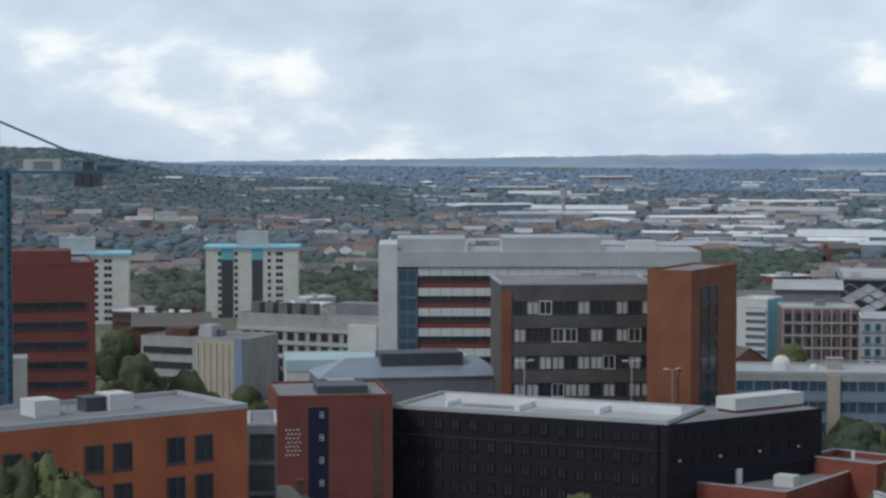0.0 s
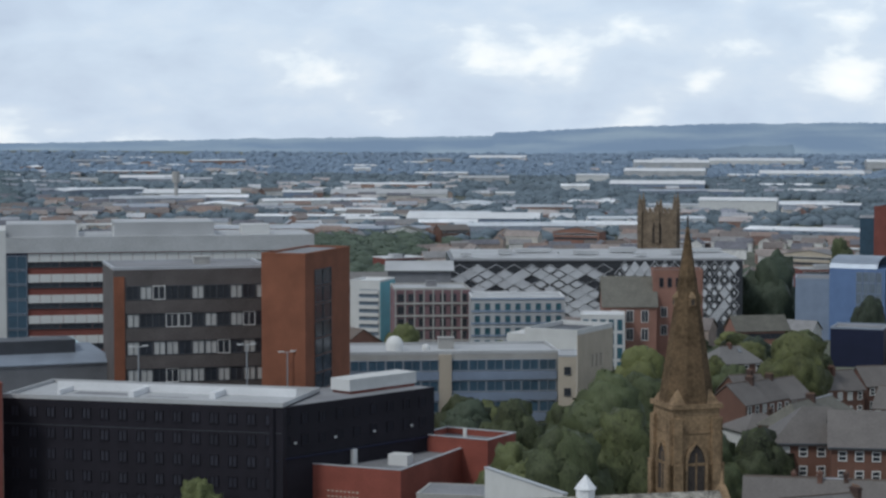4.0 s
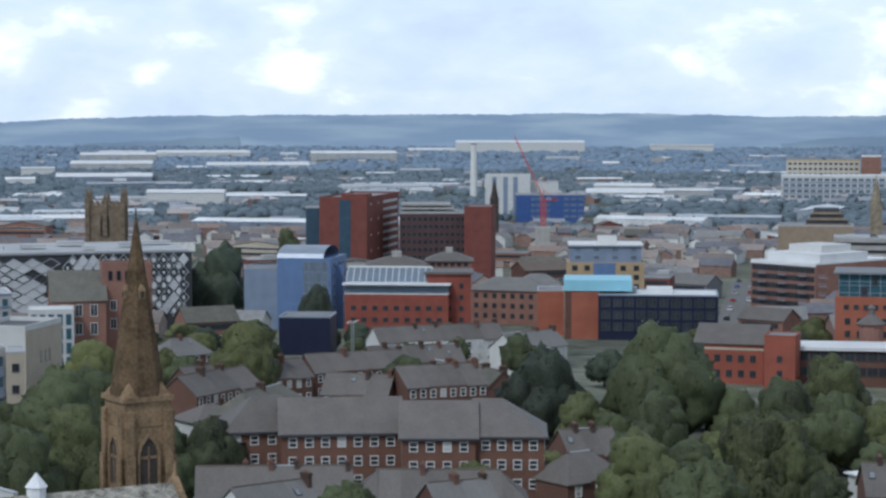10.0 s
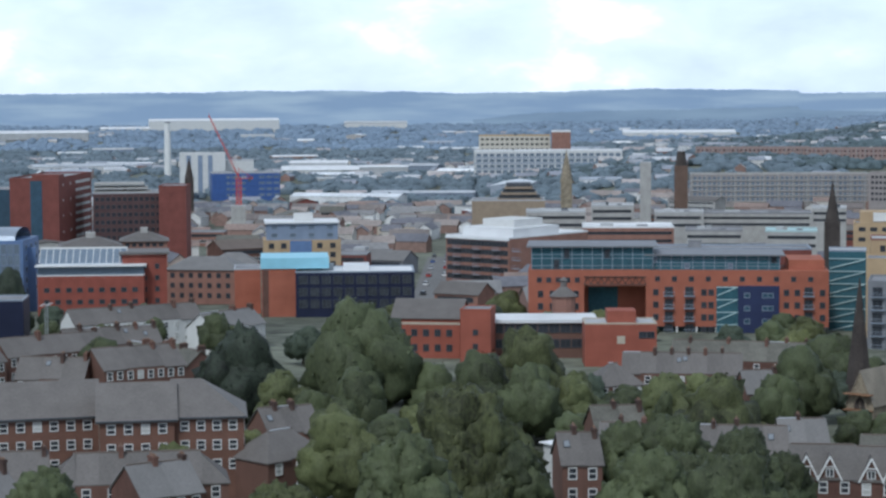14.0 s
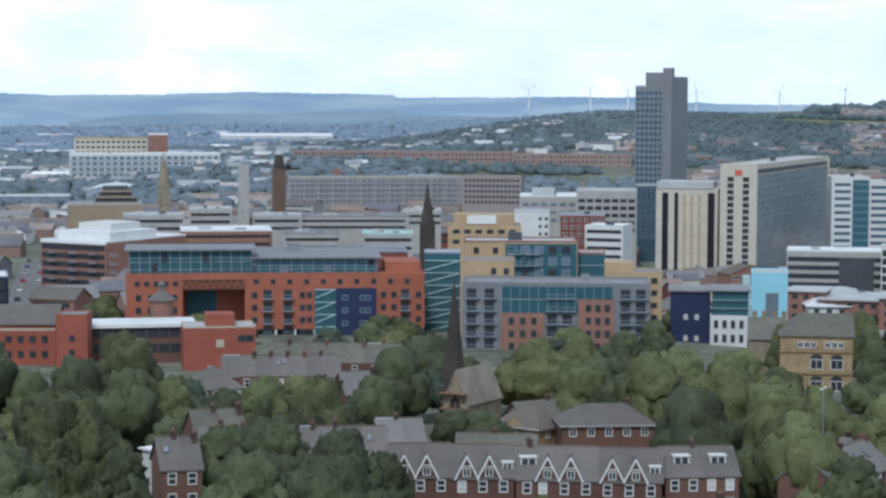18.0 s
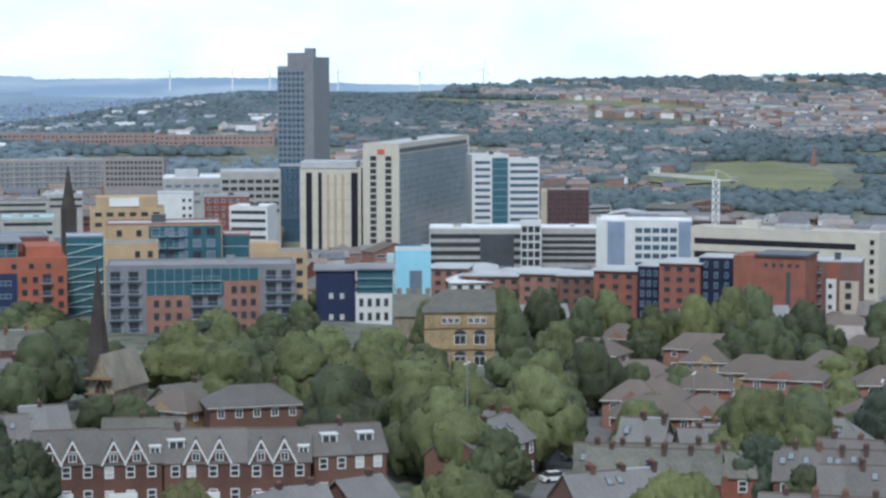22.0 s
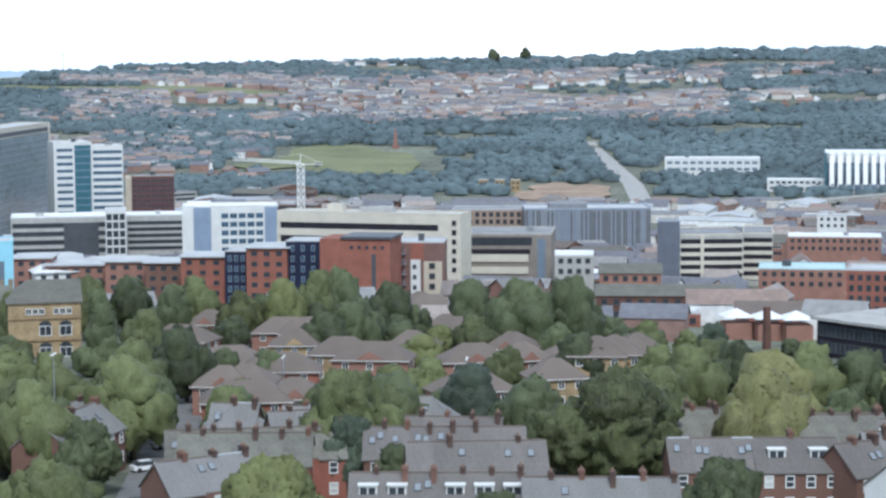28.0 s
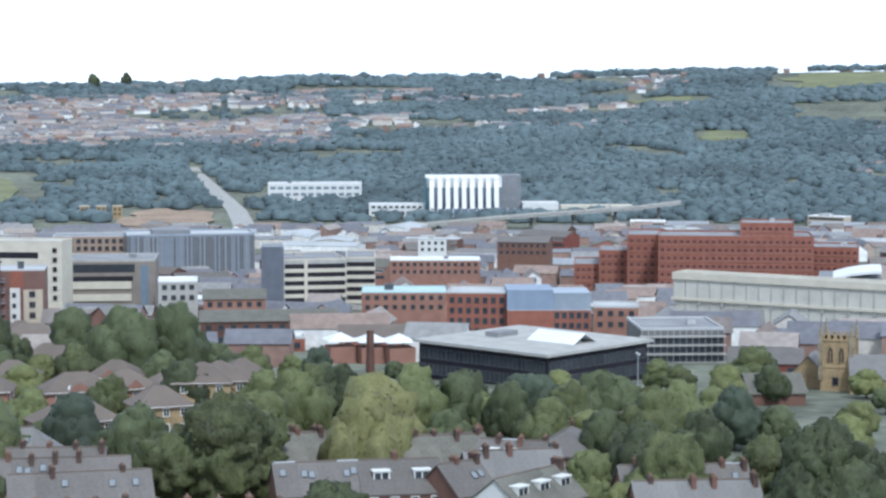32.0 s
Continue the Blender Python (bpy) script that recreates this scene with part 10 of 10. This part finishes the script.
def far_houses(name, regions, label, seed, roofs, walls, shed=False, low=False):
    rs = np.random.RandomState(seed)
    wv, wf, rv, rf = [], [], [], []
    P = []
    for a0, a1, d0, d1, n, thr in regions:
        x, y = polar(rs, n, a0, a1, d0, d1)
        keep = patch(x, y, 0.005, seed) > thr
        P += list(zip(x[keep], y[keep]))
    for x, y in P:
        if not free(x, y, 8 if not low else 6.5):
            continue
        az = math.degrees(math.atan2(x, y))
        if low:
            far = math.hypot(x, y)
            top, half = (gz(x, y) + 8.5 - EYE.z) / far, math.degrees(9 / far)
            if any(a0 < az + half and a1 > az - half and q > far - 10 and top > lo for a0, a1, q, lo in SIGHT):
                continue
            TAKEN.append((x, y, 8))
        if shed:
            w, d, h, rise = rs.uniform(25, 55 if low else 110), rs.uniform(18, 24 if low else 40), rs.uniform(5, 6 if low else 9), rs.uniform(0.8, 2.0)
            rot = -az + rs.choice((0, 0, 0, 12, -15, 80)) + rs.uniform(-6, 6)
        else:
            w, d, h, rise = rs.uniform(9, 24), rs.uniform(7, 9), rs.uniform(4.5, 6.0), rs.uniform(2.2, 3.2)
            rot = -az + 40 * noise.noise((x * 0.004, y * 0.004, seed)) + rs.choice((0, 90, 0, 0)) + rs.uniform(-10, 10)
        c, s = math.cos(radians(rot)), math.sin(radians(rot))
        z = gz(x, y) - 1.0
        loc = lambda a, b_, e_: (x + a * c - b_ * s, y + a * s + b_ * c, z + e_)
        w2, d2 = w / 2, d / 2
        n = len(wv)
        wv += [loc(-w2, -d2, 0), loc(w2, -d2, 0), loc(w2, d2, 0), loc(-w2, d2, 0), loc(-w2, -d2, h + 1), loc(w2, -d2, h + 1), loc(w2, d2, h + 1), loc(-w2, d2, h + 1), loc(-w2, 0, h + 1 + rise), loc(w2, 0, h + 1 + rise)]
        wf += [(n, n + 1, n + 5, n + 4), (n + 2, n + 3, n + 7, n + 6), (n + 1, n + 2, n + 6, n + 9), (n + 1, n + 9, n + 5, n + 5), (n + 3, n, n + 4, n + 8), (n + 3, n + 8, n + 7, n + 7)]
        n = len(rv)
        o = 0.4
        rv += [loc(-w2 - o, -d2 - o, h + 0.9), loc(w2 + o, -d2 - o, h + 0.9), loc(w2 + o, 0, h + 1.3 + rise), loc(-w2 - o, 0, h + 1.3 + rise), loc(w2 + o, d2 + o, h + 0.9), loc(-w2 - o, d2 + o, h + 0.9)]
        rf += [(n, n + 1, n + 2, n + 3), (n + 3, n + 2, n + 4, n + 5)]
        if shed:
            TAKEN.append((x, y, w * 0.45))
    for nm, v, f, m in ((name + "_walls", wv, wf, walls), (name + "_roofs", rv, rf, roofs)):
        me = bpy.data.meshes.new(nm)
        me.from_pydata(v, [], [tuple(dict.fromkeys(q)) for q in f])
        me.materials.append(m)
        me.update()
        tagged(new(nm, me), label + (" seen as walls" if nm.endswith("walls") else " seen as roofs"), "houses", kind="stuff")


R_HOUSE = ramp_mat("mixed_house_roofs", ((0.19, 0.165, 0.155), (0.16, 0.16, 0.18), (0.25, 0.19, 0.165), (0.24, 0.235, 0.235), (0.30, 0.26, 0.24), (0.15, 0.15, 0.17)))
# haze put into the palette: roofs paler and bluer than R_HOUSE
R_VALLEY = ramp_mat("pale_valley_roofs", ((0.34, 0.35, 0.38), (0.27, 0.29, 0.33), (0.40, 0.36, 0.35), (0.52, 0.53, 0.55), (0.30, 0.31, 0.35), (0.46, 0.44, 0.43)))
W_HOUSE = ramp_mat("mixed_house_walls", ((0.27, 0.18, 0.15), (0.62, 0.61, 0.59), (0.38, 0.31, 0.27), (0.70, 0.70, 0.69), (0.25, 0.16, 0.135), (0.52, 0.49, 0.45)))
R_SHED = ramp_mat("mixed_shed_roofs", ((0.80, 0.81, 0.82), (0.46, 0.48, 0.51), (0.70, 0.72, 0.74), (0.36, 0.39, 0.44), (0.60, 0.63, 0.66), (0.30, 0.32, 0.35), (0.82, 0.83, 0.84)))
R_WORKS = ramp_mat("mixed_works_roofs", ((0.30, 0.31, 0.33), (0.20, 0.20, 0.21), (0.24, 0.20, 0.18), (0.42, 0.43, 0.44), (0.17, 0.17, 0.18), (0.26, 0.26, 0.27)))
W_SHED = ramp_mat("mixed_shed_walls", ((0.60, 0.61, 0.62), (0.30, 0.33, 0.38), (0.42, 0.40, 0.38), (0.66, 0.66, 0.66), (0.32, 0.22, 0.18), (0.22, 0.26, 0.32)))
far_houses("hill_houses", (
    (-14, 4, 1150, 2000, 420, -0.25), (-14, -4, 2000, 2700, 120, 0.1), (0, 10, 1300, 2200, 160, -0.1), (50, 62, 1500, 2300, 330, -0.1),
    (56, 74, 2250, 3150, 2000, -0.25), (70, 84, 2500, 3250, 420, -0.05), (58, 92, 3200, 3600, 260, 0.0), (33, 50, 1900, 2300, 70, 0.1), (76, 92, 1900, 2600, 60, 0.15)),
    "rows of brick and render houses on the hills", 8, R_HOUSE, W_HOUSE)
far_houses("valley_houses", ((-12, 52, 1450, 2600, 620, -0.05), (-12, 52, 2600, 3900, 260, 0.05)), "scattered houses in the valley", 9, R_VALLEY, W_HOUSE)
far_houses("valley_sheds", ((0, 14, 1400, 2200, 46, -0.1), (14, 34, 1400, 2400, 30, 0.0), (-8, 14, 2400, 3800, 44, 0.0), (14, 40, 2400, 3900, 40, 0.0), (30, 40, 1500, 2400, 26, 0.1)), "long pale industrial sheds in the valley", 10, R_SHED, W_SHED, True)
far_houses("city_sheds", ((58, 92, 1000, 1420, 110, -0.4),), "grey and brown low works sheds behind the city", 15, R_WORKS, W_HOUSE, True, True)
far_houses("city_roofs", ((10, 56, 530, 1450, 1500, -0.6), (56, 91, 440, 1350, 2000, -0.6)), "close-packed low brick buildings between the city blocks", 14, R_HOUSE, W_HOUSE, False, True)
# two dark tree clumps on the skyline
for x, y, h, r in ((3125.8, 1285.9, 26.0, 10.0), (3144.9, 1238.6, 27.0, 8.5)):
    tree(x, y, h, r, 1)
